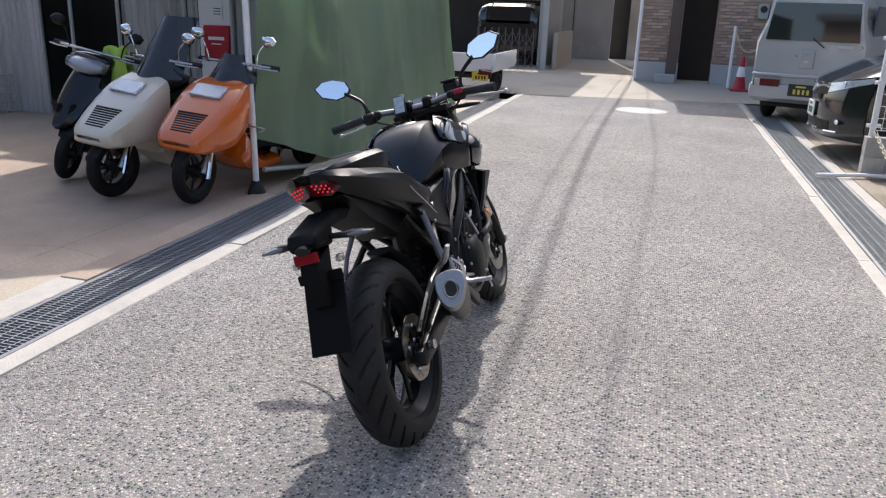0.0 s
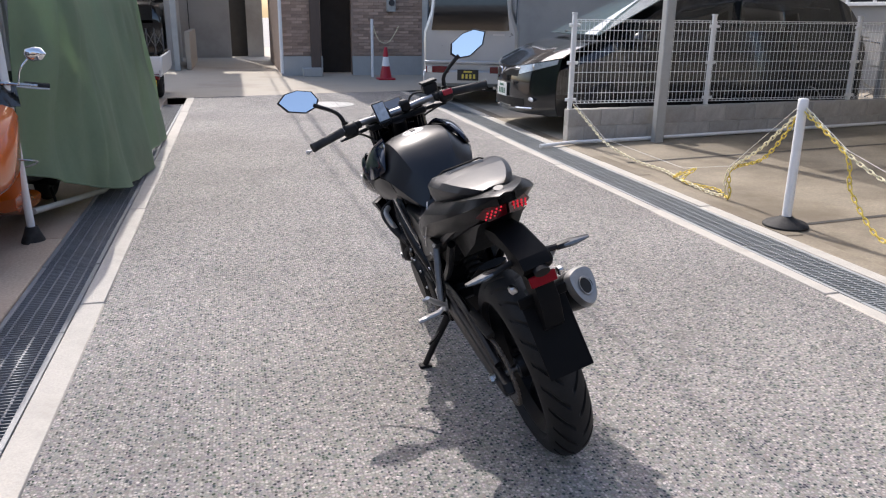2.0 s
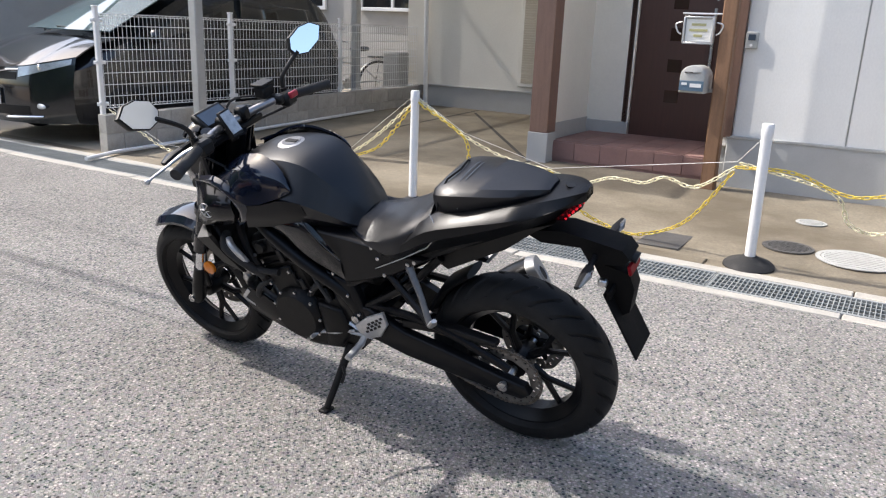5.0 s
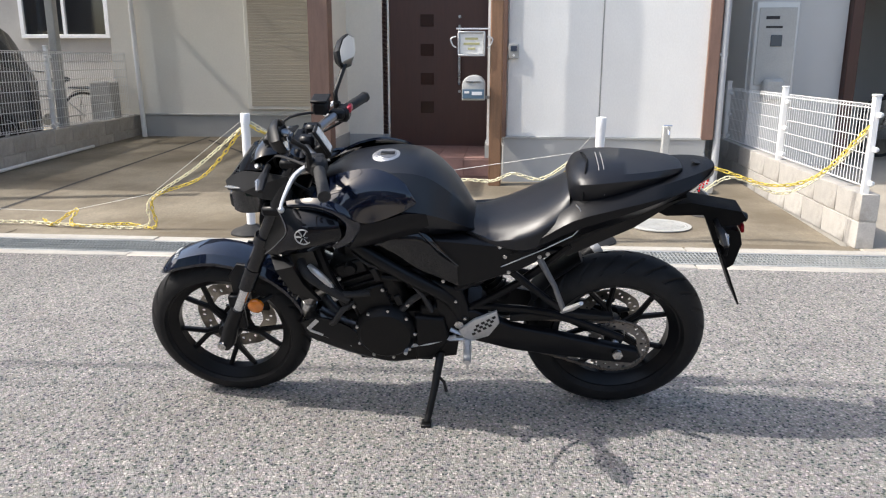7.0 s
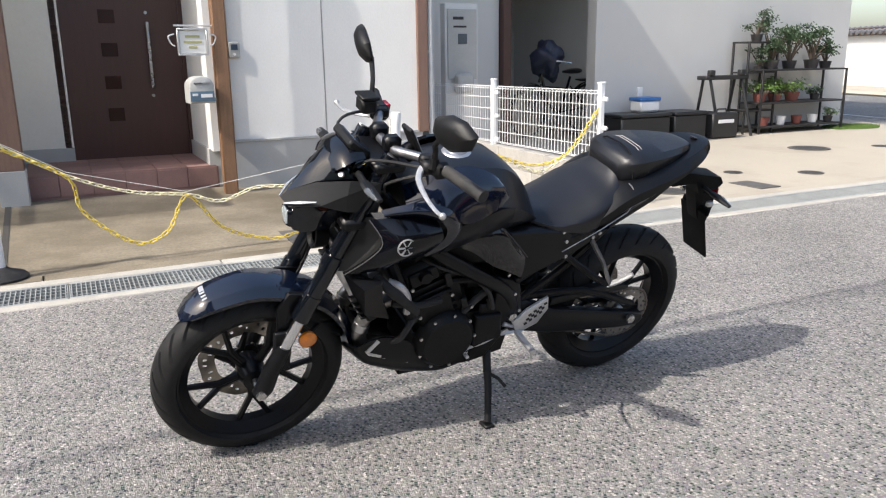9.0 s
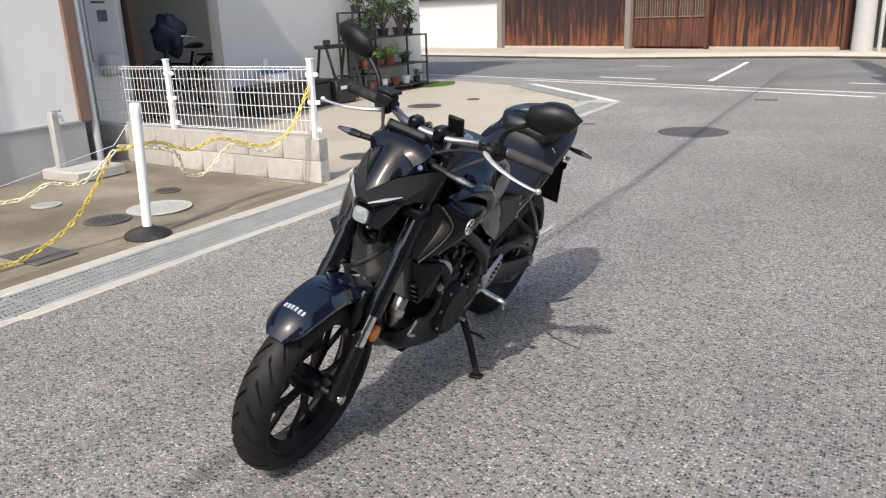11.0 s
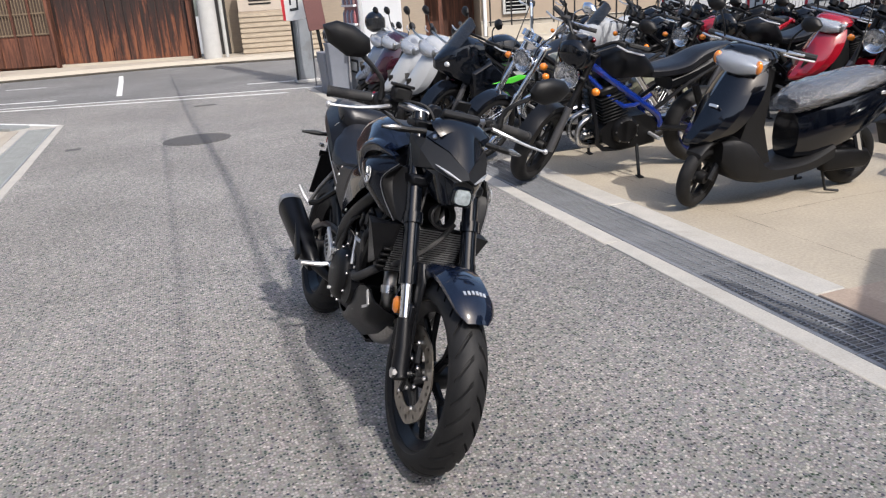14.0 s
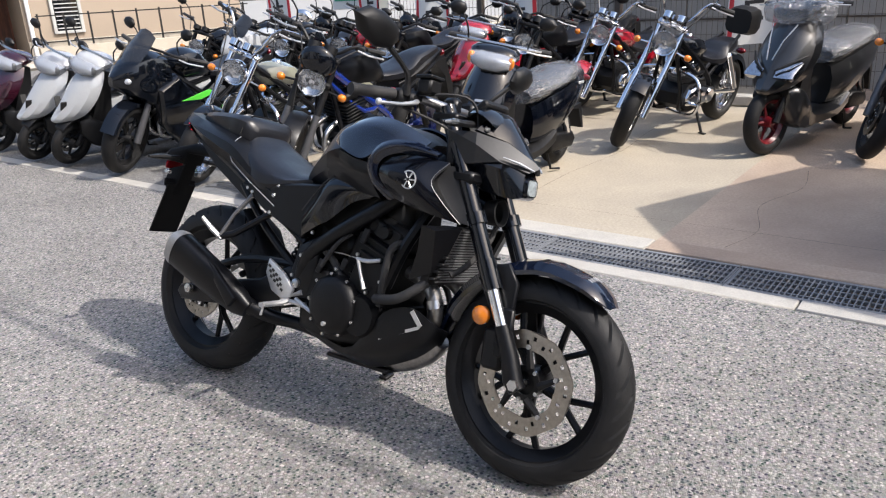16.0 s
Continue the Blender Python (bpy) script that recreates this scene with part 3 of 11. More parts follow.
# ---------- kerbs and drains ----------
def kerb_line(name, x0, x1, y0, y1, step, label, top=0.006, mat_=None):
    root = thing(name, label, "kerb", kind="structure")
    n = max(1, round((y1 - y0) / step))
    me = None
    for i in range(n):
        if me is None:
            mm = M().box((0, 0, -0.06), (x1 - x0, (y1 - y0) / n - 0.008, 0.12), 0.006)
            me = mesh_of("kerb_stone", mm, mat_ or KERB)
        ob = new("kerb_stone", me)
        ob.parent = root
        ob.location = ((x0 + x1) / 2, y0 + (i + 0.5) * (y1 - y0) / n, top + random.uniform(-0.002, 0.002))
    return root


kerb_line("kerb_west", -1.72, RX0, -10.55, 10.7, 1.9, "pale concrete kerb strip beside the drain")
kerb_line("kerb_west_outer", -2.2, -2.03, -3.3, 0.2, 1.9, "concrete edge strip behind the drain", 0.008)
kerb_line("kerb_workshop", -2.2, -2.03, 0.2, 10.6, 1.9, "stained concrete edge behind the drain, tinted brown for its warm shade", 0.008, SHADEWARM)
kerb_line("kerb_east", RX1, 2.09, -8.8, 11.3, 1.9, "pale concrete kerb strip beside the drain")
kerb_line("kerb_east_outer", 2.43, 2.535, -8.9, 11.4, 1.9, "concrete edge strip behind the drain", 0.008)
kerb_line("kerb_east_edge", 2.54, 2.68, -2.7, 11.4, 1.9, "dirty concrete strip along the yards", 0.006, LOT)
kerb_line("kerb_apron_edge", 2.54, 2.68, -8.9, -2.7, 1.9, "pale concrete edge of the apron", 0.006, APRON)
m = M()
for x0, x1, y0, y1 in ((-2.03, -1.72, -10.5, 10.6), (2.09, 2.43, -8.9, 11.3)):
    m.add([(x0, y0, -0.11), (x1, y0, -0.11), (x1, y1, -0.11), (x0, y1, -0.11)], [(0, 1, 2, 3)])
structure("trim_drain_channel", m, DRAIN, "dark muddy bottom of the drain channel")


def grate_meshes(w, l, mat, n):
    """A ribbed grate: flat side bars, deep cross bars and four rods along it."""
    f = M()
    for x in (-w / 2 + 0.012, w / 2 - 0.012):
        f.box((x, 0, -0.016), (0.024, l, 0.034), 0.002)
    for y in (-l / 2 + 0.003, l / 2 - 0.003):
        f.box((0, y, -0.018), (w - 0.05, 0.006, 0.026))
    b = M()
    for k in range(n):
        y = -l / 2 + l * (k + 0.5) / n
        b.box((0, y, -0.016), (w - 0.05, 0.0055, 0.03))
    for x in (0.2, 0.4, 0.6, 0.8):
        b.box((x * w - w / 2, 0, -0.009), (0.009, l - 0.012, 0.012))
    return mesh_of("grate_frame", f, mat), mesh_of("bar_set", b, mat)


def drain(x0, x1, y0, y1, mat, name_label):
    w, l = x1 - x0 - 0.008, 0.995
    fr, br = grate_meshes(w, l, mat, 40)
    n = int((y1 - y0) / 1.0)
    for i in range(n):
        g = thing("drain_grate", name_label, "drain grate", group="grates of the drain")
        g.location = ((x0 + x1) / 2, y0 + 0.5 + i, 0.004 + random.uniform(-0.002, 0.002))
        for nm, me in (("frame", fr), ("bar_set", br)):
            o = new(nm, me)
            o.parent = g
            if nm == "bar_set":
                o["kind"] = "stuff"


drain(-2.03, -1.72, -3.3, 10.6, GRATE_DARK, "steel bar drain grate set in the concrete")
drain(2.09, 2.43, -8.8, 11.3, GRATE, "steel bar drain grate set in the concrete")


CORNER_A, CORNER_B = Vector((2.46, -8.9, 0)), Vector((4.82, -11.24, 0))
structure("kerb_corner", polygon([(2.0, -8.8, 0.003), (2.0, -8.97, 0.003), (4.62, -11.58, 0.003), (4.95, -11.3, 0.003), (4.75, -11.05, 0.003), (2.68, -9.0, 0.003), (2.68, -8.8, 0.003)]), KERB, "pale concrete band round the corner drain")
fr, br = grate_meshes(0.3, 0.995, GRATE, 44)
cd = (CORNER_B - CORNER_A).normalized()
for i in range(3):
    g = thing("drain_grate", "steel bar drain grate at the apron corner", "drain grate", group="grates of the drain")
    g.matrix_world = Matrix.Translation(CORNER_A + cd * (0.62 + i) + Vector((0, 0, 0.036))) @ Matrix.Rotation(math.atan2(-cd.x, cd.y), 4, "Z")
    for nm, me in (("frame", fr), ("bar_set", br)):
        o = new(nm, me)
        o.parent = g
        if nm == "bar_set":
            o["kind"] = "stuff"


def cover(name, label, x, y, r, mat, z=0.0, square=0.0, ring=True):
    root = thing(name, label, "cover", pose(x, y, z), kind="")
    m = M()
    if square:
        m.box((0, 0, 0), (r * 2, square * 2, 0.012), 0.002)
        part("plate", m, mat, root)
        return root
    pl_ = part("plate", M().lathe([(0.0, 0.005), (r * 0.93, 0.006), (r * 0.93, 0.0)], axis=(0, 0, 1), seg=28), mat, root)
    for k in range(-4, 5):
        half = math.sqrt(max(0.0, (r * 0.85) ** 2 - (k * r * 0.2) ** 2))
        if half > 0.02:
            part("rib", M().box((k * r * 0.2, 0, 0.007), (r * 0.08, half * 2, 0.005)), mat, pl_)
    part("ring", M().lathe([(r * 0.95, 0.0), (r * 0.95, 0.006), (r * 1.08, 0.006), (r * 1.08, 0.0)], axis=(0, 0, 1), seg=28), mat, root)
    return root


def lot_z(x):
    return 0.028 * (x - 2.68)


cover("manhole_cover", "dark cast iron manhole cover in the lane", 0.36, -6.25, 0.34, CASTIRON, 0.018)
cover("manhole_cover", "pale worn manhole cover in the lane", 0.45, 9.28, 0.36, COVER_PALE, 0.008)
for x, y, r, mt in ((3.2, -1.48, 0.22, COVER_PALE), (3.26, -1.07, 0.15, CASTIRON), (4.04, -1.12, 0.1, COVER_PALE), (3.6, -1.9, 0.1, CASTIRON)):
    cover("drain_cover", "round drain cover in the yard concrete", x, y, r, mt, lot_z(x) + 0.002)
cover("drain_cover", "square iron drain cover in the yard concrete", 2.95, -0.34, 0.2, CASTIRON, lot_z(2.95), 0.14)
for x, y, r in ((3.08, -3.84, 0.17), (3.2, -5.9, 0.12), (3.6, -5.2, 0.09), (4.6, -7.6, 0.24), (4.3, -8.6, 0.1)):
    cover("drain_cover", "round iron cover in the beige apron", x, y, r, CASTIRON, 0.015 * (x - 2.68) + 0.002)
cover("drain_cover", "square iron drain cover in the beige apron", 2.95, -4.8, 0.2, CASTIRON, 0.006, 0.13)
cover("drain_cover", "small iron cover in the asphalt", 1.62, -6.6, 0.13, CASTIRON, 0.004, 0.07)
cover("drain_cover", "small iron cover in the asphalt", 0.1, -9.6, 0.16, CASTIRON, 0.004, 0.06)


# ---------- painted lines ----------
def line(a, b, w, name="road_line", label="worn white painted road line", z=0.005):
    a, b = Vector(a), Vector(b)
    d = (b - a).normalized().cross(Vector((0, 0, 1))) * w / 2
    up = Vector((0, 0, z))
    tagged(part(name, M().add([a - d + up, b - d + up, b + d + up, a + d + up], [(0, 1, 2, 3)]), LINEPAINT), label, "road line", kind="structure")


line(street(-0.3, 0.0), street(13, 0.0), 0.1)
line(street(0.2, -0.55), street(6.8, -0.3), 0.12)
line((2.08, -8.94, 0), (4.5, -11.4, 0), 0.12, z=0.009)
line(street(4.5, 0.8), street(5.8, 0.85), 0.14)
line(street(3.4, 0.85), street(4.35, 3.9), 0.1)
line(street(4.35, 3.9), street(4.9, 5.6), 0.1)
line(street(0.3, 1.37), street(1.2, 1.37), 0.12)
line(street(5.9, 3.8), street(6.75, 3.8), 0.1)


# ---------- fences and block walls ----------
def block_wall(name, x0, x1, y, thick, courses, base, slope, label, cap=True):
    root = thing(name, label, "wall", kind="structure")
    bw, bh = 0.4, 0.19
    core = M()
    for c in range(courses):
        off = 0.0 if c % 2 else bw / 2
        x = x0 - off
        while x < x1 - 0.01:
            a, b = max(x, x0), min(x + bw, x1)
            if b - a > 0.03:
                ob = new("block", mesh_of("block", M().box((0, 0, 0), (b - a - 0.008, thick, bh - 0.008), 0.004), BLOCK))
                ob.parent = root
                ob.location = ((a + b) / 2, y + random.uniform(-0.002, 0.002), base + bh * (c + 0.5) + slope * ((a + b) / 2 - x0))
            x += bw
    core.box(((x0 + x1) / 2, y, base + bh * courses / 2 - 0.06), (x1 - x0 - 0.012, thick - 0.014, bh * courses + 0.12 - 0.02))
    part("mortar", core, KERB, root)
    return root


def wire_mesh(x0, x1, z0, z1, dx=0.05, dz=0.12):
    """A wire fence panel in the plane y = 0 with folded upper and lower edges."""
    m = M()
    n = round((x1 - x0) / dx)
    for i in range(n + 1):
        x = x0 + (x1 - x0) * i / n
        m.tube([(x, 0.035, z0 + 0.02), (x, 0, z0), (x, 0, z1), (x, 0.035, z1 - 0.02)], 0.0029, 4, caps=False)
    z = z0
    k = round((z1 - z0) / dz)
    for i in range(k + 1):
        z = z0 + (z1 - z0) * i / k
        m.tube([(x0, -0.004, z), (x1, -0.004, z)], 0.0034, 4)
    for zz in (z0 + 0.02, z1 - 0.02):
        m.tube([(x0, 0.035, zz), (x1, 0.035, zz)], 0.0026, 4)
    return m


def wire_fence(label, xs, y, z0, z1, turn=False):
    root = thing("wire_fence", label, "fence")
    root.location = (0, y, 0)
    post = None
    for i, x in enumerate(xs):
        p = M().box((0, 0, 0), (0.045, 0.045, z1 - z0 + 0.12), 0.006)
        p.box((0, 0, (z1 - z0) / 2 + 0.065), (0.052, 0.052, 0.016), 0.006)
        o = part("post", p, WHITEPAINT, root)
        o.location = (x, 0.03, (z0 + z1) / 2)
        for zz in (z1 - 0.06, (z0 + z1) / 2, z0 + 0.06):
            br = M().box((0, -0.012, 0), (0.13, 0.014, 0.035), 0.005)
            br.ball((-0.045, -0.022, 0), 0.016, 8, 6).ball((0.045, -0.022, 0), 0.016, 8, 6)
            c = part("bracket", br, WHITEPAINT, o)
            c.location = (0, 0, zz - (z0 + z1) / 2)
    for a, b in zip(xs, xs[1:]):
        tagged(part("wire_panel", wire_mesh(a + 0.02, b - 0.02, z0 + 0.02, z1), WHITEPAINT, root), kind="stuff")
    return root


block_wall("wall_north_fence", 2.63, 8.7, 5.2, 0.12, 2, 0.0, 0.012, "low grey concrete block wall under the wire fence")
wire_fence("white wire mesh fence on a low block wall", (2.69, 4.42, 6.42, 8.42), 5.22, 0.42, 1.34)
block_wall("wall_south_fence", 2.6, 6.6, -2.73, 0.12, 2, 0.0, 0.01, "low concrete block wall under the wire fence")
wire_fence("white wire mesh fence beside the apron", (2.66, 4.36, 6.1), -2.74, 0.39, 0.96)


# ---------- the cream house ----------
def wall_panel(m, a, b, z0, z1, thick, side):
    """A slab from a to b in plan, set back by thick to its side."""
    a, b = Vector((*a, 0)), Vector((*b, 0))
    d = (b - a).normalized()
    n = Vector((-d.y, d.x, 0)) * side * thick
    pts = [a, b, b + n, a + n]
    v = [p + Vector((0, 0, z0)) for p in pts] + [p + Vector((0, 0, z1)) for p in pts]
    return m.add(v, [(0, 1, 2, 3), (7, 6, 5, 4), (0, 4, 5, 1), (1, 5, 6, 2), (2, 6, 7, 3), (3, 7, 4, 0)])


house = thing("house", "cream and white two-storey house with brown trim", "house")
H = 5.6
for y0, y1 in ((-0.30, -1.19), (-1.20, -2.18)):
    part("siding_panel", M().box((5.09, (y0 + y1) / 2, (0.5 + H) / 2), (0.18, y0 - y1, H - 0.5), 0.003), PLASTER, house, "off-white textured siding panel")
part("side_wall", M().box((7.3, -2.2, (0.5 + H) / 2), (4.2, 0.12, H - 0.5)), PLASTER, house)
part("side_wall", M().box((5.62, -0.2, (0.42 + H) / 2), (1.2, 0.2, H - 0.42)), PLASTER, house)
m = M().box((5.1, -1.24, 0.24), (0.24, 1.96, 0.54), 0.006).box((7.3, -2.2, 0.2), (4.2, 0.16, 0.6)).box((5.7, -0.2, 0.22), (1.1, 0.24, 0.42))
part("foundation", m, FOUND, house, "grey rendered foundation")
m = M().box((4.985, -1.24, 0.505), (0.03, 1.98, 0.025), 0.004).box((5.0, -1.195, (0.5 + H) / 2), (0.004, 0.006, H - 0.5))
part("flashing", m, GALV, house)
for c_, s_ in (((5.06, -2.23, (0.5 + H) / 2), (0.2, 0.11, H - 0.5)), ((5.05, -0.245, (0.5 + H) / 2), (0.16, 0.09, H - 0.5))):
    part("corner_trim", M().box(c_, s_, 0.006), TRIM, house, "brown corner trim")
m = M().box((5.08, 1.56, (0.36 + H) / 2), (0.2, 0.2, H - 0.36), 0.006)
part("porch_pillar", m, TRIM, house, "brown wood-grain porch pillar")
part("pillar_base", M().box((5.08, 1.56, 0.18), (0.22, 0.22, 0.36), 0.006), FOUND, house)
m = M().box((5.72, 1.62, (0.42 + H) / 2), (1.1, 0.16, H - 0.42)).box((6.32, 1.35, (0.4 + H) / 2), (0.16, 0.6, H - 0.4), 0.002)
part("porch_wall", m, CREAM, house)
part("porch_footing", M().box((5.72, 1.62, 0.24), (1.1, 0.19, 0.38)).box((6.31, 1.35, 0.24), (0.19, 0.6, 0.34), 0.004), FOUND, house)
m = M().box((6.33, 0.5, (2.25 + H) / 2), (0.16, 1.3, H - 2.25))
part("door_head", m, CREAM, house)
ent = part("entrance_door", M().box((6.3, 0.49, 1.24), (0.06, 1.12, 1.98), 0.006), DOORBROWN, house, "dark brown entrance door with small square panes")
part("door_frame", M().box((6.29, 1.1, 1.25), (0.1, 0.07, 2.02), 0.006).box((6.29, -0.1, 1.25), (0.1, 0.07, 2.02), 0.006).box((6.29, 0.5, 2.26), (0.1, 1.27, 0.06), 0.006), DOORBROWN, ent)
for z in (0.72, 1.04, 1.36, 1.68, 2.0):
    part("pane", M().box((6.268, 0.62, z), (0.012, 0.15, 0.13), 0.004), surf("smoked_pane", (0.035, 0.017, 0.013), 0.12, var=0.1) if z < 0.8 else bpy.data.materials["smoked_pane"], ent)
hd = M().box((6.21, 0.25, 1.3), (0.025, 0.03, 0.66), 0.01)
hd.cyl((6.27, 0.25, 1.58), (6.215, 0.25, 1.58), 0.01, seg=8).cyl((6.27, 0.25, 1.02), (6.215, 0.25, 1.02), 0.01, seg=8)
part("door_handle", hd, STEEL, ent, "long brushed steel pull handle")
for z in (0.9, 1.72):
    part("lock", M().cyl((6.27, 0.25, z), (6.25, 0.25, z), 0.016, seg=12), STEEL, ent)
for z in (0.6, 1.9):
    part("hinge", M().box((6.262, 1.06, z), (0.015, 0.02, 0.12)), GALV, ent)
m = M()
m.box((8.39, 3.9, (0.47 + H) / 2), (0.18, 3.0, H - 0.47))
m.box((7.35, 1.7, (0.42 + H) / 2), (2.0, 0.16, H - 0.42))
part("rear_siding", m, CREAM, house, "cream siding of the set-back wall")
part("rear_footing", M().box((8.4, 3.7, 0.3), (0.24, 2.6, 0.36), 0.006), FOUND, house)
part("rear_flashing", M().box((8.27, 3.7, 0.475), (0.03, 2.6, 0.025), 0.004), GALV, house)
shut = part("shutter", M().box((8.27, 2.9, 1.42), (0.05, 1.02, 1.74), 0.01), CREAM, house, "roller shutter with fine horizontal slats")
sl = surf("shutter_slat", (0.47, 0.42, 0.34), 0.55, var=0.06, scale=4)
slat_me = mesh_of("slat", M().box((0, 0, 0), (0.014, 0.9, 0.032), 0.005), sl)
for k in range(48):
    o = new("slat", slat_me)
    o.parent = shut
    o.location = (8.238, 2.9, 0.62 + 0.0345 * k)
part("roof", M().box((7.62, 1.5, H + 0.1), (5.2, 8.2, 0.22), 0.05), ROOFTILE, house)
porch = thing("porch_step", "red tiled porch step at the entrance", "step", kind="structure")
part("core", M().box((5.72, 0.66, 0.145), (1.17, 1.62, 0.25)), TILE_RED, porch)
for i in range(4):
    for j in range(6):
        o = part("tile", M().box((5.28 + 0.29 * i, 0.0 + 0.27 * j, 0.274), (0.284, 0.264, 0.012), 0.002), TILE_RED, porch)
for j in range(6):
    part("tile", M().box((5.13, 0.0 + 0.27 * j, 0.18), (0.012, 0.264, 0.17), 0.002), TILE_RED, porch)
post = thing("porch_post", "brown wood-grain post beside the porch", "post")
part("shaft", M().box((4.8, -0.19, 1.6), (0.12, 0.12, 3.1), 0.012), WOODPOST, post)
part("cap_strip", M().box((4.8, -0.19, 1.86), (0.128, 0.128, 0.16), 0.008), GALV, post)
pipe = thing("downpipe", "pale grey rainwater downpipe on the house corner", "downpipe")
part("pipe", M().tube([(5.0, -2.33, 0.05), (5.0, -2.33, 5.4)], 0.035, 12), surf("pvc_grey", (0.42, 0.43, 0.44), 0.5), pipe)
part("strap", M().box((5.02, -2.32, 1.3), (0.09, 0.09, 0.03), 0.005).box((5.02, -2.32, 2.6), (0.09, 0.09, 0.03), 0.005), GALV, pipe)
pipe = thing("downpipe", "white rainwater downpipe on the cream wall", "downpipe")
part("pipe", M().tube([(8.22, 4.98, 0.15), (8.22, 5.05, 3.5)], 0.035, 12), POSTWHITE, pipe)

# ---------- the white house ----------
white = thing("house", "white rendered house with an open car port", "house")
part("wall", wall_panel(M(), (6.6, -5.62), (6.6, -10.8), 0.0, 6.0, 0.2, 1), WHITEWALL, white)
part("wall", wall_panel(M(), (6.6, -10.8), (12.0, -12.2), 0.0, 6.0, 0.2, 1), WHITEWALL, white)
for c_, s_ in (((6.7, -4.85, 4.3), (0.2, 1.5, 3.4)), ((6.7, -3.62, 3.0), (0.2, 0.9, 6.0)), ((9.3, -3.1, 3.0), (5.4, 0.16, 6.0))):
    part("wall", M().box(c_, s_), WHITEWALL, white)
for c_, s_ in (((9.6, -5.1, 1.3), (0.1, 2.1, 2.6)), ((8.2, -6.15, 1.3), (2.8, 0.1, 2.6)), ((8.2, -4.1, 1.3), (2.8, 0.08, 2.6))):
    part("inner_wall", M().box(c_, s_), WHITEWALL, white)
part("inner_ceiling", M().box((8.1, -5.1, 2.62), (3.0, 2.0, 0.06)), WHITEWALL, white)
part("door_frame", M().box((6.63, -4.14, 1.3), (0.26, 0.12, 2.6), 0.006), DOORBROWN, white, "dark brown entrance jamb")
part("roof", M().box((9.4, -7.4, 6.1), (5.8, 9.2, 0.25), 0.06), ROOFTILE, white)
part("outlet", M().box((6.585, -6.42, 0.73), (0.03, 0.09, 0.13), 0.006), POSTWHITE, white)

# ---------- far side of the cross street ----------
old = thing("old_house", "old timber-clad house with sun-bleached boards", "house")
WALL_N = 8.5
board_me = [mesh_of("board", M().box((0, 0, 1.5), (0.215, 0.03, 3.0), 0.004), OLDWOOD) for _ in range(1)]
gate_s0, gate_s1 = 7.45, 9.85
s = 3.85
while s < 15.1:
    if not gate_s0 - 0.1 < s < gate_s1 + 0.05:
        o = new("board", board_me[0])
        o.parent = old
        o.matrix_world = Matrix.Translation(street(s, WALL_N + random.uniform(-0.012, 0.012), 0.16)) @ Matrix.Rotation(STREET_TURN, 4, "Z")
    s += 0.22


def street_box(mm, s0, s1, n0, n1, z0, z1, bevel=0.0):
    c = street((s0 + s1) / 2, (n0 + n1) / 2, (z0 + z1) / 2)
    return mm.box(c, (s1 - s0, n1 - n0, z1 - z0), bevel, Matrix.Rotation(STREET_TURN, 3, "Z"))


part("plinth", street_box(street_box(M(), 3.75, gate_s0, 8.45, 8.6, 0.1, 0.2, 0.01), gate_s1, 15.2, 8.45, 8.6, 0.1, 0.2, 0.01), APRON, old)
part("backing", street_box(M(), 3.7, 15.2, 8.6, 8.8, 0.1, 6.0), OLDWOOD, old)
GREYTIMBER = surf("grey_timber", (0.2, 0.17, 0.15), 0.8, var=0.25, scale=8, stretch=(5, 5, 0.5), bump=0.002)
for s in (gate_s0 - 0.05, gate_s1 + 0.1, 3.75, 15.1):
    part("gate_post", street_box(M(), s - (0.05 if s < 8 else 0.1), s + (0.05 if s < 8 else 0.1), 8.3, 8.55, 0.12, 3.2, 0.01), GREYTIMBER if s > 8 else OLDWOOD_DOOR, old, "grey weathered timber post")
door = part("gate", street_box(M(), gate_s0, gate_s1, 8.5, 8.56, 0.2, 1.0), OLDWOOD_DOOR, old, "lattice gate with red-brown lower boards")
mm = M()
n = 30
for k in range(n + 1):
    s = gate_s0 + (gate_s1 - gate_s0) * k / n
    street_box(mm, s - 0.012, s + 0.012, 8.47, 8.5, 1.0, 2.9)
for z in (1.02, 1.55, 2.1, 2.6):
    street_box(mm, gate_s0, gate_s1, 8.46, 8.47, z, z + 0.035)
part("lattice", mm, surf("pale_lattice", (0.15, 0.11, 0.07), 0.8, var=0.2, scale=12), door)
part("lattice_backing", street_box(M(), gate_s0, gate_s1, 8.53, 8.57, 1.0, 2.9), LATTICE, door)
for k in range(6):
    s = gate_s0 + (gate_s1 - gate_s0) * k / 5
    part("stile", street_box(M(), s - 0.03, s + 0.03, 8.44, 8.5, 0.2, 2.9, 0.005), OLDWOOD_DOOR, door)
part("roof", street_box(M(), 3.2, 15.8, 7.9, 12.5, 6.0, 6.3), ROOFTILE, old)
gw = thing("garden_wall", "white plastered garden wall with a tiled coping", "wall", kind="structure")
part("plaster", street_box(M(), 15.3, 34, 8.4, 8.65, 0.6, 1.85, 0.01), WHITEWALL, gw)
part("base", street_box(M(), 15.28, 34, 8.36, 8.69, 0.12, 0.6, 0.01), WHITEWALL, gw, "projecting plastered base")
part("coping", street_box(street_box(M(), 15.2, 34, 8.2, 8.85, 1.85, 1.92), 15.2, 34, 8.35, 8.7, 1.92, 2.1), LATTICE, gw)
tile_me = mesh_of("roof_tile", M().tube([(0, -0.3, 0.02), (0, 0.3, 0.2)], 0.075, 8), ROOFTILE)
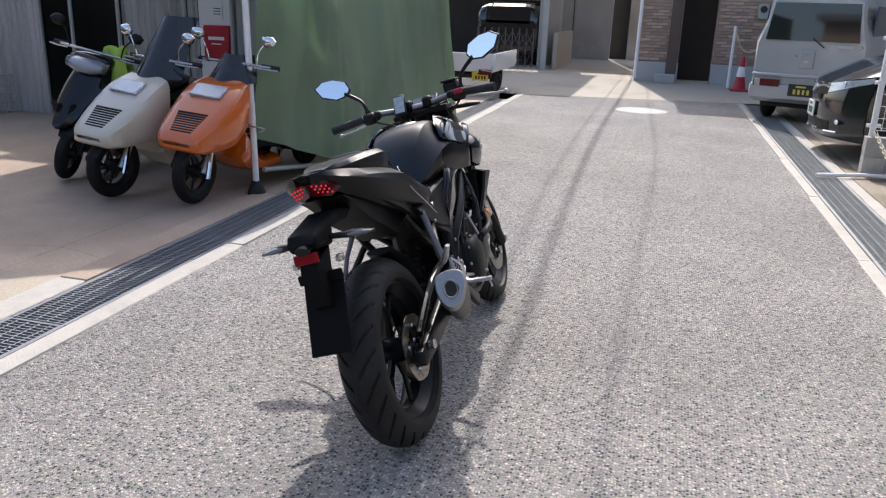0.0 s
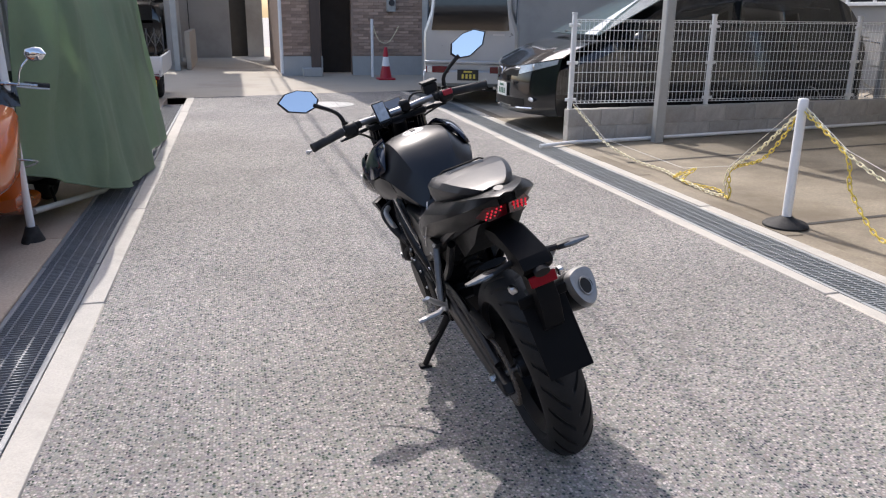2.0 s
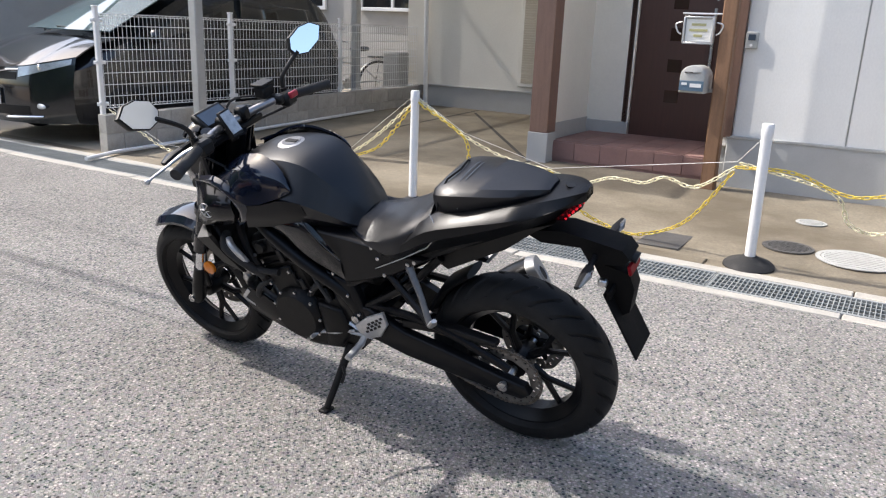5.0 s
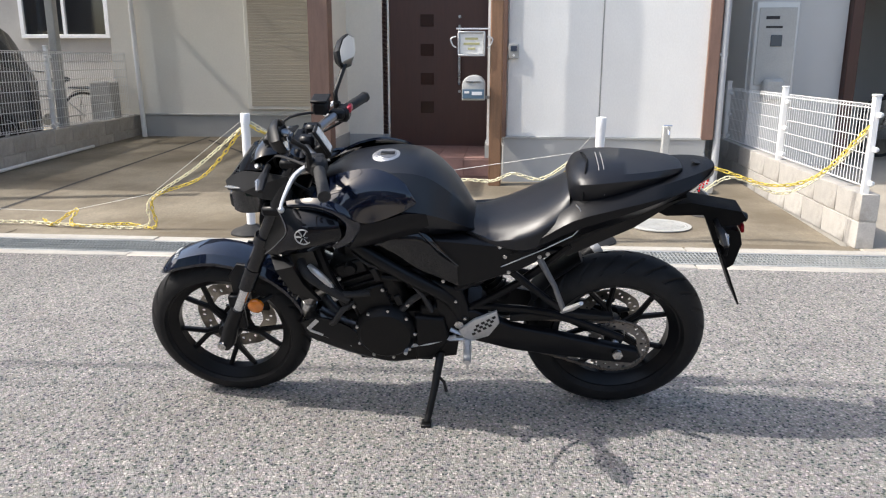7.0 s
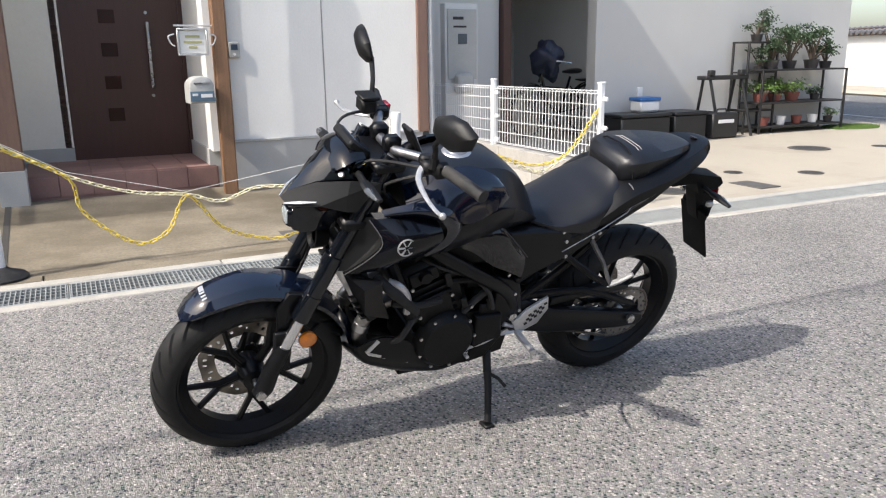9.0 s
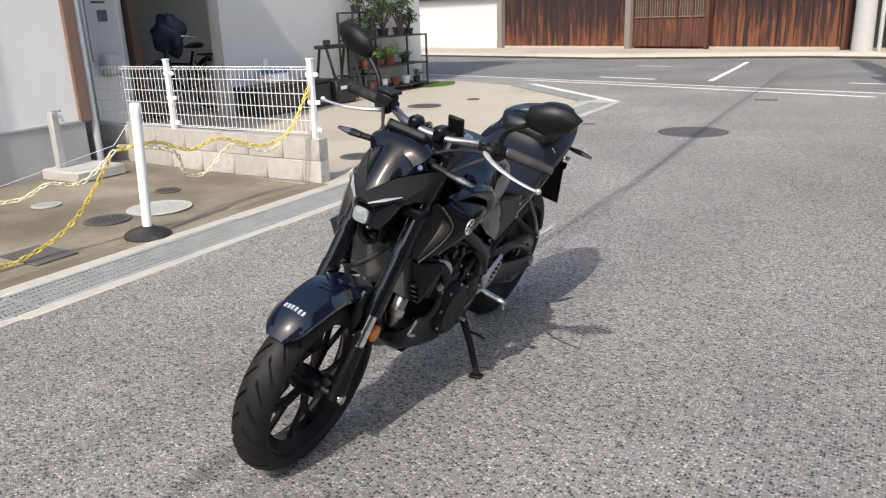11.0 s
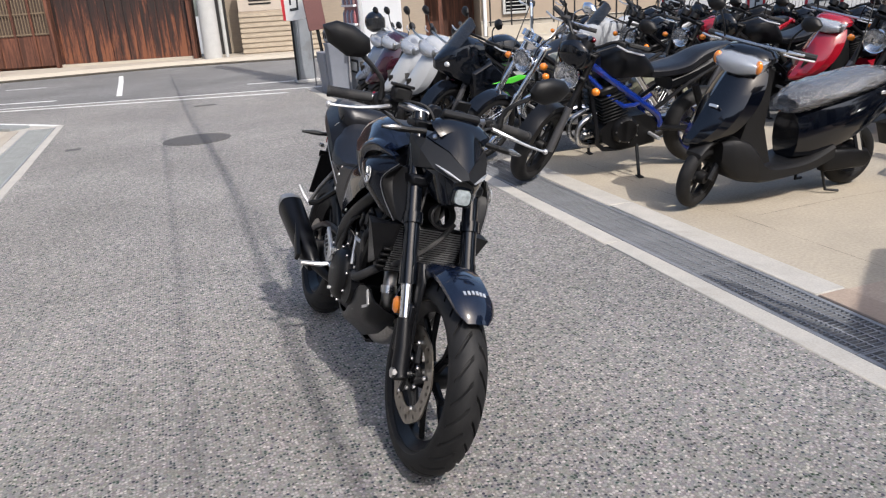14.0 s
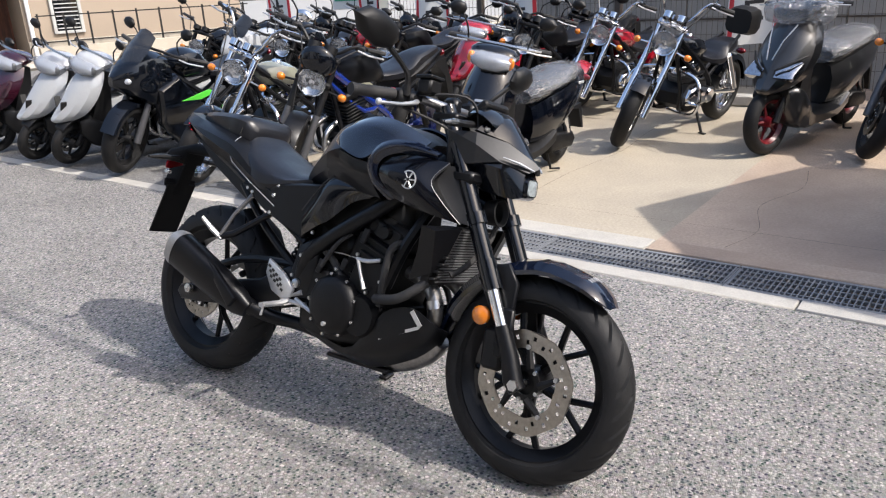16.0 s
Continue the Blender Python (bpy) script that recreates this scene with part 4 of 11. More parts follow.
for k in range(34):
    o = new("roof_tile", tile_me)
    o.parent = gw
    o.matrix_world = Matrix.Translation(street(15.4 + 0.28 * k, 8.42, 1.91)) @ Matrix.Rotation(STREET_TURN + math.pi, 4, "Z")
# beige house beside the old one
bh = thing("house", "beige tiled house behind a low wall", "house")
part("wall", street_box(street_box(M(), -2.6, 3.0, 9.5, 9.8, 0.1, 6.0), -4.2, -2.6, 9.5, 9.8, 2.6, 6.0), surf("beige_tile", (0.25, 0.205, 0.155), 0.7, var=0.12, scale=3, bump=0.004, bscale=14, stretch=(0.4, 1, 3)), bh)
# A near-black panel paints the shade between the two houses.
part("dark_gap", street_box(M(), 3.0, 3.75, 9.4, 9.5, 0.1, 4.0), SHADEBLACK, bh)
part("low_wall", street_box(M(), 0.3, 2.5, 8.6, 8.9, 0.12, 1.25, 0.01), surf("ribbed_beige_tile", (0.33, 0.27, 0.2), 0.75, var=0.2, scale=2, bump=0.01, bscale=9, stretch=(0.2, 0.2, 4)), bh, "ribbed beige tile gate wall")
for k in range(8):
    part("tile_rib", street_box(M(), 0.29, 2.51, 8.575, 8.6, 0.16 + 0.135 * k, 0.25 + 0.135 * k, 0.008), surf("beige_rib", (0.36, 0.3, 0.225), 0.75, var=0.2, scale=5) if k == 0 else bpy.data.materials["beige_rib"], bh)
part("gate_pillar", street_box(M(), 1.2, 2.5, 8.62, 8.88, 1.25, 2.3, 0.01), surf("pale_pillar_render", (0.42, 0.36, 0.3), 0.8, var=0.08, scale=4), bh, "pale rendered gate pillar")
part("letter_box", street_box(M(), 1.65, 2.05, 8.585, 8.62, 1.72, 1.95, 0.008), surf("letter_box_grey", (0.3, 0.3, 0.3), 0.4, metal=0.5), bh)
for k in range(2):
    part("letter_bar", street_box(M(), 1.6, 2.2, 8.605, 8.62, 1.42 + 0.09 * k, 1.46 + 0.09 * k), PLASTIC, bh)
part("door", street_box(M(), -1.6, -0.5, 9.44, 9.5, 0.2, 2.2, 0.01), surf("grey_door", (0.2, 0.19, 0.18), 0.5), bh)
for i in range(3):
    for k in range(9):
        part("door_slot", street_box(M(), -1.28 + 0.13 * i, -1.2 + 0.13 * i, 9.425, 9.44, 0.7 + 0.15 * k, 0.78 + 0.15 * k), SHADEBLACK, bh)
part("window", street_box(M(), 0.8, 1.8, 9.44, 9.5, 1.1, 2.2, 0.01), WINDOW, bh)
part("roof", street_box(M(), -4.2, 3.1, 9.0, 14, 6.0, 6.3), ROOFTILE, bh)
part("porch_back", street_box(M(), -4.4, -2.4, 11.2, 11.3, 0.1, 2.7), OLDWOOD_DOOR, bh, "dark wall at the back of the porch")
# Porch side and ceiling are near-black, their shade put into the colour.
part("porch_side", street_box(M(), -2.6, -2.5, 9.8, 11.2, 0.1, 2.7), SHADEBLACK, bh)
part("porch_ceiling", street_box(M(), -4.2, -2.6, 9.8, 11.2, 2.6, 2.7), SHADEBLACK, bh)
part("porch_post", street_box(M(), -3.1, -2.98, 9.4, 9.52, 0.12, 2.6, 0.01), OLDWOOD_DOOR, bh)
ch_ = thing("house", "cream rendered house with a barred window behind low railings", "house")
CREAMRENDER = surf("cream_render", (0.31, 0.25, 0.19), 0.85, var=0.07, scale=2, bump=0.002, bscale=90)
part("wall", street_box(M(), -10.0, -4.2, 9.5, 11.5, 0.1, 6.0), CREAMRENDER, ch_)
part("plinth", street_box(M(), -10.05, -4.2, 9.42, 9.5, 0.1, 0.55, 0.01), APRON, ch_)
part("downpipe", M().tube([street(-4.32, 9.4, 0.12), street(-4.32, 9.4, 5.9)], 0.05, 10), POSTWHITE, ch_)
wn_ = part("window", street_box(M(), -5.55, -4.9, 9.46, 9.5, 0.75, 1.75, 0.008), WINDOW, ch_)
for a, b, z0, z1 in ((-5.6, -5.52, 0.7, 1.8), (-4.93, -4.85, 0.7, 1.8), (-5.52, -4.93, 0.7, 0.77), (-5.52, -4.93, 1.73, 1.8)):
    part("window_frame", street_box(M(), a, b, 9.42, 9.5, z0, z1, 0.006), GALV, wn_)
for k in range(9):
    part("window_bar", street_box(M(), -5.5, -4.95, 9.41, 9.425, 0.82 + 0.1 * k, 0.845 + 0.1 * k), GALV, wn_)
part("roof", street_box(M(), -10.3, -4.25, 9.0, 14, 6.0, 6.3), ROOFTILE, ch_)
rl_ = thing("railing", "low railing with black posts before the cream house", "railing")
part("footing", street_box(M(), -10.0, -4.3, 8.75, 8.95, 0.12, 0.42, 0.01), APRON, rl_)
for k in range(10):
    part("post", street_box(M(), -4.42 - 0.6 * k, -4.38 - 0.6 * k, 8.83, 8.87, 0.42, 1.22), PLASTIC, rl_)
for z in (0.52, 1.15):
    part("rail", street_box(M(), -9.95, -4.35, 8.84, 8.86, z, z + 0.03), PLASTIC, rl_)
cp = thing("utility_pole", "pale concrete utility pole across the street", "pole")
part("shaft", M().tube([street(3.2, 8.0, 0.1), street(3.2, 8.0, 9.0)], [0.24, 0.17], 16), UTILPOLE, cp)
part("steel_band", M().tube([street(2.85, 8.1, 0.1), street(2.85, 8.1, 6.0)], 0.05, 8), GALV, cp)

# ---------- north end ----------
brick_house = thing("house", "brown brick-faced house at the end of the lane", "house")
BY = 15.25
m = M().box((0.55, BY + 0.15, 3.0), (0.9, 0.2, 6.0)).box((3.3, BY + 0.15, 3.0), (3.2, 0.2, 6.0)).box((1.35, BY + 0.15, 4.2), (0.75, 0.2, 3.6)).box((0.2, BY + 3.0, 3.0), (0.2, 5.6, 6.0))
part("wall", m, BRICK, brick_house)
part("base", M().box((0.55, BY + 0.02, 0.2), (0.92, 0.2, 0.44)).box((3.3, BY + 0.02, 0.2), (3.2, 0.2, 0.44)), FOUND, brick_house, "grey rendered base")
# Black panel behind the opening stands for the unlit hall.
part("doorway", M().box((1.35, BY + 0.9, 1.2), (0.9, 0.1, 2.4)), SHADEBLACK, brick_house, "open doorway closed by a near-black panel painted as its shade")
bm_ = mesh_of("brick", M().box((0, 0, 0), (0.225, 0.03, 0.058), 0.004), BRICK)
cnt = 0
for row in range(27):
    z = 0.48 + 0.068 * row
    for x0, x1 in ((0.12, 0.98), (1.74, 4.5)):
        x = x0 + (0.115 if row % 2 else 0.0)
        while x + 0.2 < x1:
            if cnt < 300:
                o = new("brick", bm_)
                o.parent = brick_house
                o.location = (x + 0.112, BY + 0.042 + random.uniform(-0.004, 0.003), z)
                cnt += 1
            x += 0.235
part("jamb", M().box((0.86, BY - 0.02, 1.3), (0.22, 0.2, 2.6), 0.01), surf("dark_brown_board", (0.1, 0.07, 0.055), 0.6, var=0.2, scale=5, stretch=(5, 5, 0.6)), brick_house)
part("corner_pipe", M().tube([(0.1, BY - 0.06, 0.05), (0.1, BY - 0.06, 5.8)], 0.04, 10), POSTWHITE, brick_house, "white rainwater pipe")
part("lintel", M().box((1.35, BY + 0.12, 2.45), (0.9, 0.3, 0.2), 0.01), FOUND, brick_house)
part("wall_lamp", M().box((1.1, BY + 0.0, 1.95), (0.14, 0.08, 0.06), 0.01), POSTWHITE, brick_house)
part("step", M().box((0.75, BY - 0.25, 0.09), (0.42, 0.34, 0.18), 0.01), UTILPOLE, brick_house)
part("roof", M().box((2.5, BY + 3.2, 6.1), (5.2, 7.0, 0.25), 0.06), ROOFTILE, brick_house)
gb = thing("building", "plain grey rendered building closing the alley", "building")
m = M().box((-2.3, 22.6, 3.2), (2.6, 0.2, 6.4)).box((-0.25, 23.2, 3.2), (0.5, 0.2, 6.4))
part("wall", m, GREYWALL, gb, "streaked grey render")
# The alley gap's shade is a near-black panel.
part("gap", M().box((-0.75, 23.3, 2.5), (0.6, 0.1, 5.0)), SHADEBLACK, gb)
part("seam", M().box((-2.2, 22.49, 3.2), (0.02, 0.02, 6.4)), SHADEBLACK, gb)
lb = thing("building", "brown and grey house on the alley with an open ground floor", "building")
part("upper_wall", M().box((-4.6, 17.2, 4.4), (4.6, 0.2, 4.2)).box((-2.4, 19.5, 4.2), (0.2, 4.8, 4.6)), surf("brown_siding", (0.2, 0.15, 0.12), 0.7, var=0.15, scale=4), lb)
# Garage depth painted near-black in place of real shade.
part("garage_back", M().box((-5.0, 20.5, 1.3), (4.6, 0.1, 2.8)), SHADEBLACK, lb)
part("garage_side", M().box((-2.42, 19.2, 1.15), (0.12, 3.6, 2.3)), GREYWALL, lb)
part("low_wall", M().box((-2.0, 18.8, 0.45), (0.12, 3.2, 0.9), 0.01), surf("buff_render", (0.45, 0.4, 0.33), 0.8, var=0.1, scale=3), lb)
part("pillar", M().box((-2.25, 17.0, 1.15), (0.14, 0.14, 2.3), 0.01), GALV, lb)
part("roof", M().box((-4.6, 19.4, 6.6), (5.2, 5.2, 0.25), 0.06), ROOFTILE, lb)

# closing walls that only bound the place
part_list = (("building_northeast", (9.5, 15.4, 3.0), (9.0, 0.3, 6.0), GREYWALL), ("building_east", (13.6, 5.5, 3.0), (0.3, 20.0, 6.0), GREYWALL), ("building_behind_fence", (11.5, 10.8, 3.0), (0.3, 10.0, 6.0), GREYWALL))
for nm, c, sz, mt in part_list:
    tagged(part(nm, M().box(c, sz), mt), "plain wall of a neighbouring building", "building", kind="structure")
for y0, y1, z0, z1 in ((7.0, 8.6, 1.7, 3.0), (9.6, 11.0, 1.7, 3.0)):
    wd_ = tagged(part("window_east", M().box((11.33, (y0 + y1) / 2, (z0 + z1) / 2), (0.04, y1 - y0, z1 - z0), 0.005), WINDOW), "dark sliding window in the neighbouring wall", "window", kind="structure")
    for a, b, c, d in ((y0 - 0.05, y0 + 0.03, z0, z1), (y1 - 0.03, y1 + 0.05, z0, z1), ((y0 + y1) / 2 - 0.03, (y0 + y1) / 2 + 0.03, z0, z1), (y0 - 0.05, y1 + 0.05, z0 - 0.07, z0), (y0 - 0.05, y1 + 0.05, z1, z1 + 0.07)):
        part("window_frame", M().box((11.3, (a + b) / 2, (c + d) / 2), (0.07, b - a, d - c), 0.005), POSTWHITE, wd_)


# ---------- two-wheeler pieces ----------
def tyre_mesh(R, w, rim, grooves=0, seg=180):
    """A round-shouldered tyre with an axis along x; slanted grooves follow sheared rows of the tread."""
    h = w / 2
    cr = h * 1.02
    n = 24 if grooves else 14
    prof = []
    for k in range(n + 1):
        a = radians(-82 + 164 * k / n)
        prof.append((cr * math.sin(a), R - cr + cr * math.cos(a)))
    lo = [(-h * 0.98, R - cr - (R - cr - rim) * 0.35), (-h * 0.78, rim + 0.006), (-h * 0.6, rim - 0.004)]
    prof = [(x, r) for x, r in lo[::-1]] + prof + [(-x, r) for x, r in lo]
    per = 12
    seg = grooves * per if grooves else seg
    rings = []
    for i in range(seg):
        ring = []
        for x, r in prof:
            s = min(1.0, abs(x) / h)
            a = 2 * math.pi * i / seg
            d = 0.0
            if grooves and r > R - cr:
                a -= 1.3 * s**1.4 * 2 * math.pi / grooves
                if 0.13 < s < 0.86 and (i + (per // 2 if x > 0 else 0)) % per < 2:
                    d = 0.008
            elif grooves:
                a -= 1.3 * 2 * math.pi / grooves
            ring.append(Vector((x, (r - d) * math.cos(a), (r - d) * math.sin(a))))
        rings.append(ring)
    rings.append(rings[0])
    return M().rings(rings, caps=False, closed=False)


def rim_mesh(rim, w, spokes, hub=0.035, paired=True, thick=0.02, inner=0.86):
    m = M()
    h = w * 0.36
    m.lathe([(rim - 0.002, -h), (rim + 0.006, -h), (rim + 0.006, -h + 0.008), (rim * 0.93, -h * 0.5), (rim * 0.93, h * 0.5), (rim + 0.006, h - 0.008), (rim + 0.006, h), (rim - 0.002, h), (rim * inner, h * 0.4), (rim * inner, -h * 0.4), (rim - 0.002, -h)], seg=56)
    m.lathe([(0.012, -hub * 1.6), (hub, -hub * 1.5), (hub * 1.25, -0.012), (hub * 1.25, 0.012), (hub, hub * 1.5), (0.012, hub * 1.6)], seg=24)
    return m


def spoke_set(rim, spokes, paired, thick, mat_, hub=0.035, phase=0.0):
    """The cast spokes, one object each on a shared mesh."""
    out = []
    for off in ((-0.25, 0.25) if paired else (0.0,)):
        a = off * 0.3
        pts = [Vector((0, math.cos(b) * r, math.sin(b) * r)) for b, r in ((a, hub * 0.8), (off * 0.2, rim * 0.46), (off, rim * 0.9))]
        me = mesh_of("spoke", M().tube(pts, [thick * 0.9, thick * 0.66, thick * 0.6], 6, flat=1.0), mat_)
        for k in range(spokes):
            ob = new("spoke", me)
            ob.rotation_euler = (2 * math.pi * k / spokes + radians(phase), 0, 0)
            out.append(ob)
    return out


def wire_rim(rim, w):
    m = M()
    h = w * 0.34
    m.lathe([(rim - 0.004, -h), (rim + 0.006, -h), (rim * 0.95, -h * 0.6), (rim * 0.95, h * 0.6), (rim + 0.006, h), (rim - 0.004, h), (rim * 0.92, 0), (rim - 0.004, -h)], seg=48)
    m.lathe([(0.012, -0.06), (0.045, -0.05), (0.03, -0.03), (0.03, 0.03), (0.045, 0.05), (0.012, 0.06)], seg=20)
    return m


def wire_spokes(rim, n):
    m = M()
    for k in range(n):
        a = 2 * math.pi * k / n
        b = a + (0.35 if k % 2 else -0.35)
        x = 0.045 if k % 4 < 2 else -0.045
        m.tube([(x, 0.04 * math.cos(b), 0.04 * math.sin(b)), (0, rim * 0.93 * math.cos(a), rim * 0.93 * math.sin(a))], 0.0025, 4, caps=False)
    return m


def disc_mesh(r0, r1, x, seg=72, rows=4):
    """A drilled disc: a ring with some of its cells left open."""
    m = M()
    for side in (-0.0022, 0.0022):
        base = len(m.v)
        for j in range(rows + 1):
            r = r0 + (r1 - r0) * j / rows
            for i in range(seg):
                a = 2 * math.pi * i / seg
                wob = 1 + 0.02 * math.sin(8 * a) * (1 if j in (0, rows) else 0)
                m.v.append((x + side, r * wob * math.cos(a), r * wob * math.sin(a)))
        for j in range(rows):
            for i in range(seg):
                if j in (1, 2) and (i + j * 2) % 5 == 0:
                    continue
                q = (base + j * seg + i, base + j * seg + (i + 1) % seg, base + (j + 1) * seg + (i + 1) % seg, base + (j + 1) * seg + i)
                m.f.append(q if side > 0 else q[::-1])
    m.lathe([(r1, x - 0.0022), (r1, x + 0.0022)], seg=seg)
    return m


def disc_carrier(r0, x):
    """The dark hub carrier of a brake disc, with five arms."""
    m = M().lathe([(r0 * 0.35, -0.004), (r0 * 0.52, -0.004), (r0 * 0.52, 0.004), (r0 * 0.35, 0.004), (r0 * 0.35, -0.004)], (x, 0, 0), (1, 0, 0), 24)
    for k in range(5):
        a = 2 * math.pi * k / 5
        m.tube([(x, r0 * 0.48 * math.cos(a), r0 * 0.48 * math.sin(a)), (x, r0 * 1.05 * math.cos(a + 0.3), r0 * 1.05 * math.sin(a + 0.3))], [0.013, 0.008], 6)
    return m


def add_wheel(parent, name, y, z, R, w, rim, rimmat, spokes=5, discs=(), grooves=44, paired=True, wires=0, x=0.0, tyre=None, disc_r=(0.095, 0.145), seg=180, thick=0.016, phase=0.0):
    wh = part(name, wire_rim(rim, w) if wires else rim_mesh(rim, w, spokes, paired=paired, thick=thick), rimmat, parent)
    wh.location = (x, y, z)
    part("tyre", tyre_mesh(R, w, rim, grooves, seg), tyre or TYRE, wh, angle=32 if grooves else 60)
    for dx in discs:
        part("brake_disc", disc_mesh(disc_r[0], disc_r[1], dx), DISC, wh, "drilled steel brake disc")
        part("disc_carrier", disc_carrier(disc_r[0], dx), PLASTIC, wh)
        rv = M()
        for k in range(5):
            a = 2 * math.pi * k / 5 + 0.3
            for r, q in ((1.06, 0.0), (0.5, 0.5)):
                bolt(rv, (dx + math.copysign(0.004, dx), disc_r[0] * r * math.cos(a + q), disc_r[0] * r * math.sin(a + q)), (dx, 0, 0), 0.0075, 0.006)
        part("disc_rivet", rv, STEEL, wh, "bright disc rivets")
        tagged(wh.children[-1], kind="stuff")
    if wires:
        tagged(part("wire_spokes", wire_spokes(rim, wires), rimmat, wh), kind="stuff")
    else:
        for ob in spoke_set(rim, spokes, paired, thick, rimmat, phase=phase):
            ob.parent = wh
    return wh


def bolt(m, p, axis, r=0.008, h=0.006):
    p, axis = Vector(p), Vector(axis).normalized()
    return m.lathe([(0.0, h), (r * 0.8, h), (r, h * 0.4), (r, 0)], p, axis, 8)


def mirror_head(side, c, tilt, w=0.075, h=0.046):
    """Angular mirror shell and its glass; the glass looks back along -y."""
    rot = Euler((radians(tilt[0]), radians(tilt[1]), radians(tilt[2]))).to_matrix()
    out = [(-1.0, 0.1), (-0.72, 0.82), (0.0, 1.0), (0.62, 0.72), (1.0, 0.0), (0.55, -0.8), (-0.3, -1.0), (-0.85, -0.55)]
    out = [(x * side, z) for x, z in out]
    if side < 0:
        out = out[::-1]
    c = Vector(c)
    lev = [(0.97, 0.0), (1.0, 0.006), (0.92, 0.02), (0.6, 0.034), (0.2, 0.038)]
    rings = [[c + rot @ Vector((x * w * k, d, z * h * k)) for x, z in out] for k, d in lev]
    shell = M().rings(rings)
    glass = M().add([c + rot @ Vector((x * w * 0.9, -0.0025, z * h * 0.9)) for x, z in out], [tuple(range(len(out)))])
    return shell, glass


# ---------- the black naked motorcycle ----------
BIKE = pose(0.0413, 0.0, 0.022, 0, -18.4, 1.06)
bike = thing("motorcycle", "black naked motorcycle leaning on its side stand in the lane", "motorcycle", BIKE)
FA, RA = (0.0, 0.688, 0.293), (0.0, -0.686, 0.314)
add_wheel(bike, "front_wheel", FA[1], FA[2], 0.293, 0.112, 0.222, MATTE, 5, (0.062,), 26, phase=-21)
rw = add_wheel(bike, "rear_wheel", RA[1], RA[2], 0.314, 0.144, 0.222, MATTE, 5, (0.085,), 24, disc_r=(0.07, 0.11), phase=145)
spr = disc_mesh(0.072, 0.1, -0.097, seg=60, rows=3)
for k in range(43):
    a = 2 * math.pi * k / 43
    spr.box((-0.097, 0.102 * math.cos(a), 0.102 * math.sin(a)), (0.005, 0.008, 0.008))
part("sprocket", spr, surf("dull_sprocket", (0.22, 0.21, 0.2), 0.4, metal=0.8, var=0.25, scale=18), rw, "dull steel toothed rear sprocket")

# fork and front end
m = M()
for s in (-1, 1):
    m.tube([(0.098 * s, 0.335, 1.03), (0.098 * s, 0.565, 0.545)], 0.0255, 16)
    m.tube([(0.098 * s, 0.535, 0.61), (0.098 * s, 0.572, 0.532)], 0.0285, 16)
    m.tube([(0.098 * s, 0.478, 0.735), (0.098 * s, 0.492, 0.705)], 0.031, 16)
halves("fork_tube", m, GLOSS, bike)
m = M()
for s in (-1, 1):
    m.tube([(0.098 * s, 0.565, 0.545), (0.098 * s, 0.63, 0.405)], 0.0185, 16)
halves("fork_slider", m, CHROME, bike, "bright fork slider")
m = M()
for s in (-1, 1):
    m.tube([(0.098 * s, 0.615, 0.44), (0.098 * s, 0.652, 0.36), (0.1 * s, 0.672, 0.3), (0.1 * s, 0.69, 0.275)], [0.023, 0.026, 0.028, 0.024], 14)
    m.box((0.09 * s, 0.62, 0.42), (0.02, 0.05, 0.14), 0.006)
halves("fork_leg", m, MATTE, bike)
part("front_axle", M().cyl((-0.128, 0.688, 0.293), (0.128, 0.688, 0.293), 0.011, seg=12).lathe([(0, 0.004), (0.016, 0.004), (0.016, -0.006)], (-0.128, 0.688, 0.293), (-1, 0, 0), 6).lathe([(0, 0.004), (0.016, 0.004), (0.016, -0.006)], (0.128, 0.688, 0.293), (1, 0, 0), 6), STEEL, bike)
m = M().box((0, 0.345, 1.0), (0.25, 0.09, 0.028), 0.01).box((0, 0.42, 0.835), (0.25, 0.1, 0.035), 0.012).tube([(0, 0.31, 1.0), (0, 0.39, 0.82)], 0.032, 14)
part("yoke", m, MATTE, bike)
m = M().box((0.075, 0.59, 0.37), (0.045, 0.07, 0.12), 0.012).box((0.082, 0.575, 0.40), (0.03, 0.03, 0.05), 0.006)
part("front_caliper", m, PLASTIC, bike)
rings = []
for k, (a, w, t) in enumerate(((28, 0.03, 0.004), (35, 0.055, 0.018), (47, 0.067, 0.027), (70, 0.071, 0.031), (100, 0.071, 0.031), (125, 0.068, 0.028), (150, 0.06, 0.02))):
    ring = []
    th = radians(a + 22)
    for x, d in ((-1.0, -0.55), (-1.02, -0.1), (-0.72, 0.75), (0, 1.0), (0.72, 0.75), (1.02, -0.1), (1.0, -0.55), (0.96, -0.55), (0.95, -0.15), (0.66, 0.6), (0, 0.85), (-0.66, 0.6), (-0.95, -0.15), (-0.96, -0.55)):
        r = 0.305 + t * 0.9 * d + 0.012
        ring.append(Vector((x * w, 0.688 + r * math.cos(th), 0.293 + r * math.sin(th))))
    rings.append(ring)
fend = part("front_fender", M().skin(rings, 3, 1), NAVY, bike, "glossy dark navy front mudguard")
for k in range(6):
    th = radians(66)
    r = 0.3432 - 0.0026 * abs(k - 2.5)
    part("letter_bar", M().box((-0.03 + 0.012 * k, 0.688 + r * math.cos(th), 0.293 + r * math.sin(th)), (0.0075, 0.003, 0.0145), 0.0, Matrix.Rotation(th, 3, "X")), BADGE, fend)
m = M()
for s in (-1, 1):
    m.prism([(0.53, 0.6), (0.6, 0.61), (0.635, 0.56), (0.63, 0.47), (0.65, 0.37), (0.63, 0.36), (0.6, 0.46), (0.565, 0.54)], 0.066 * s, 0.08 * s, 0.006)
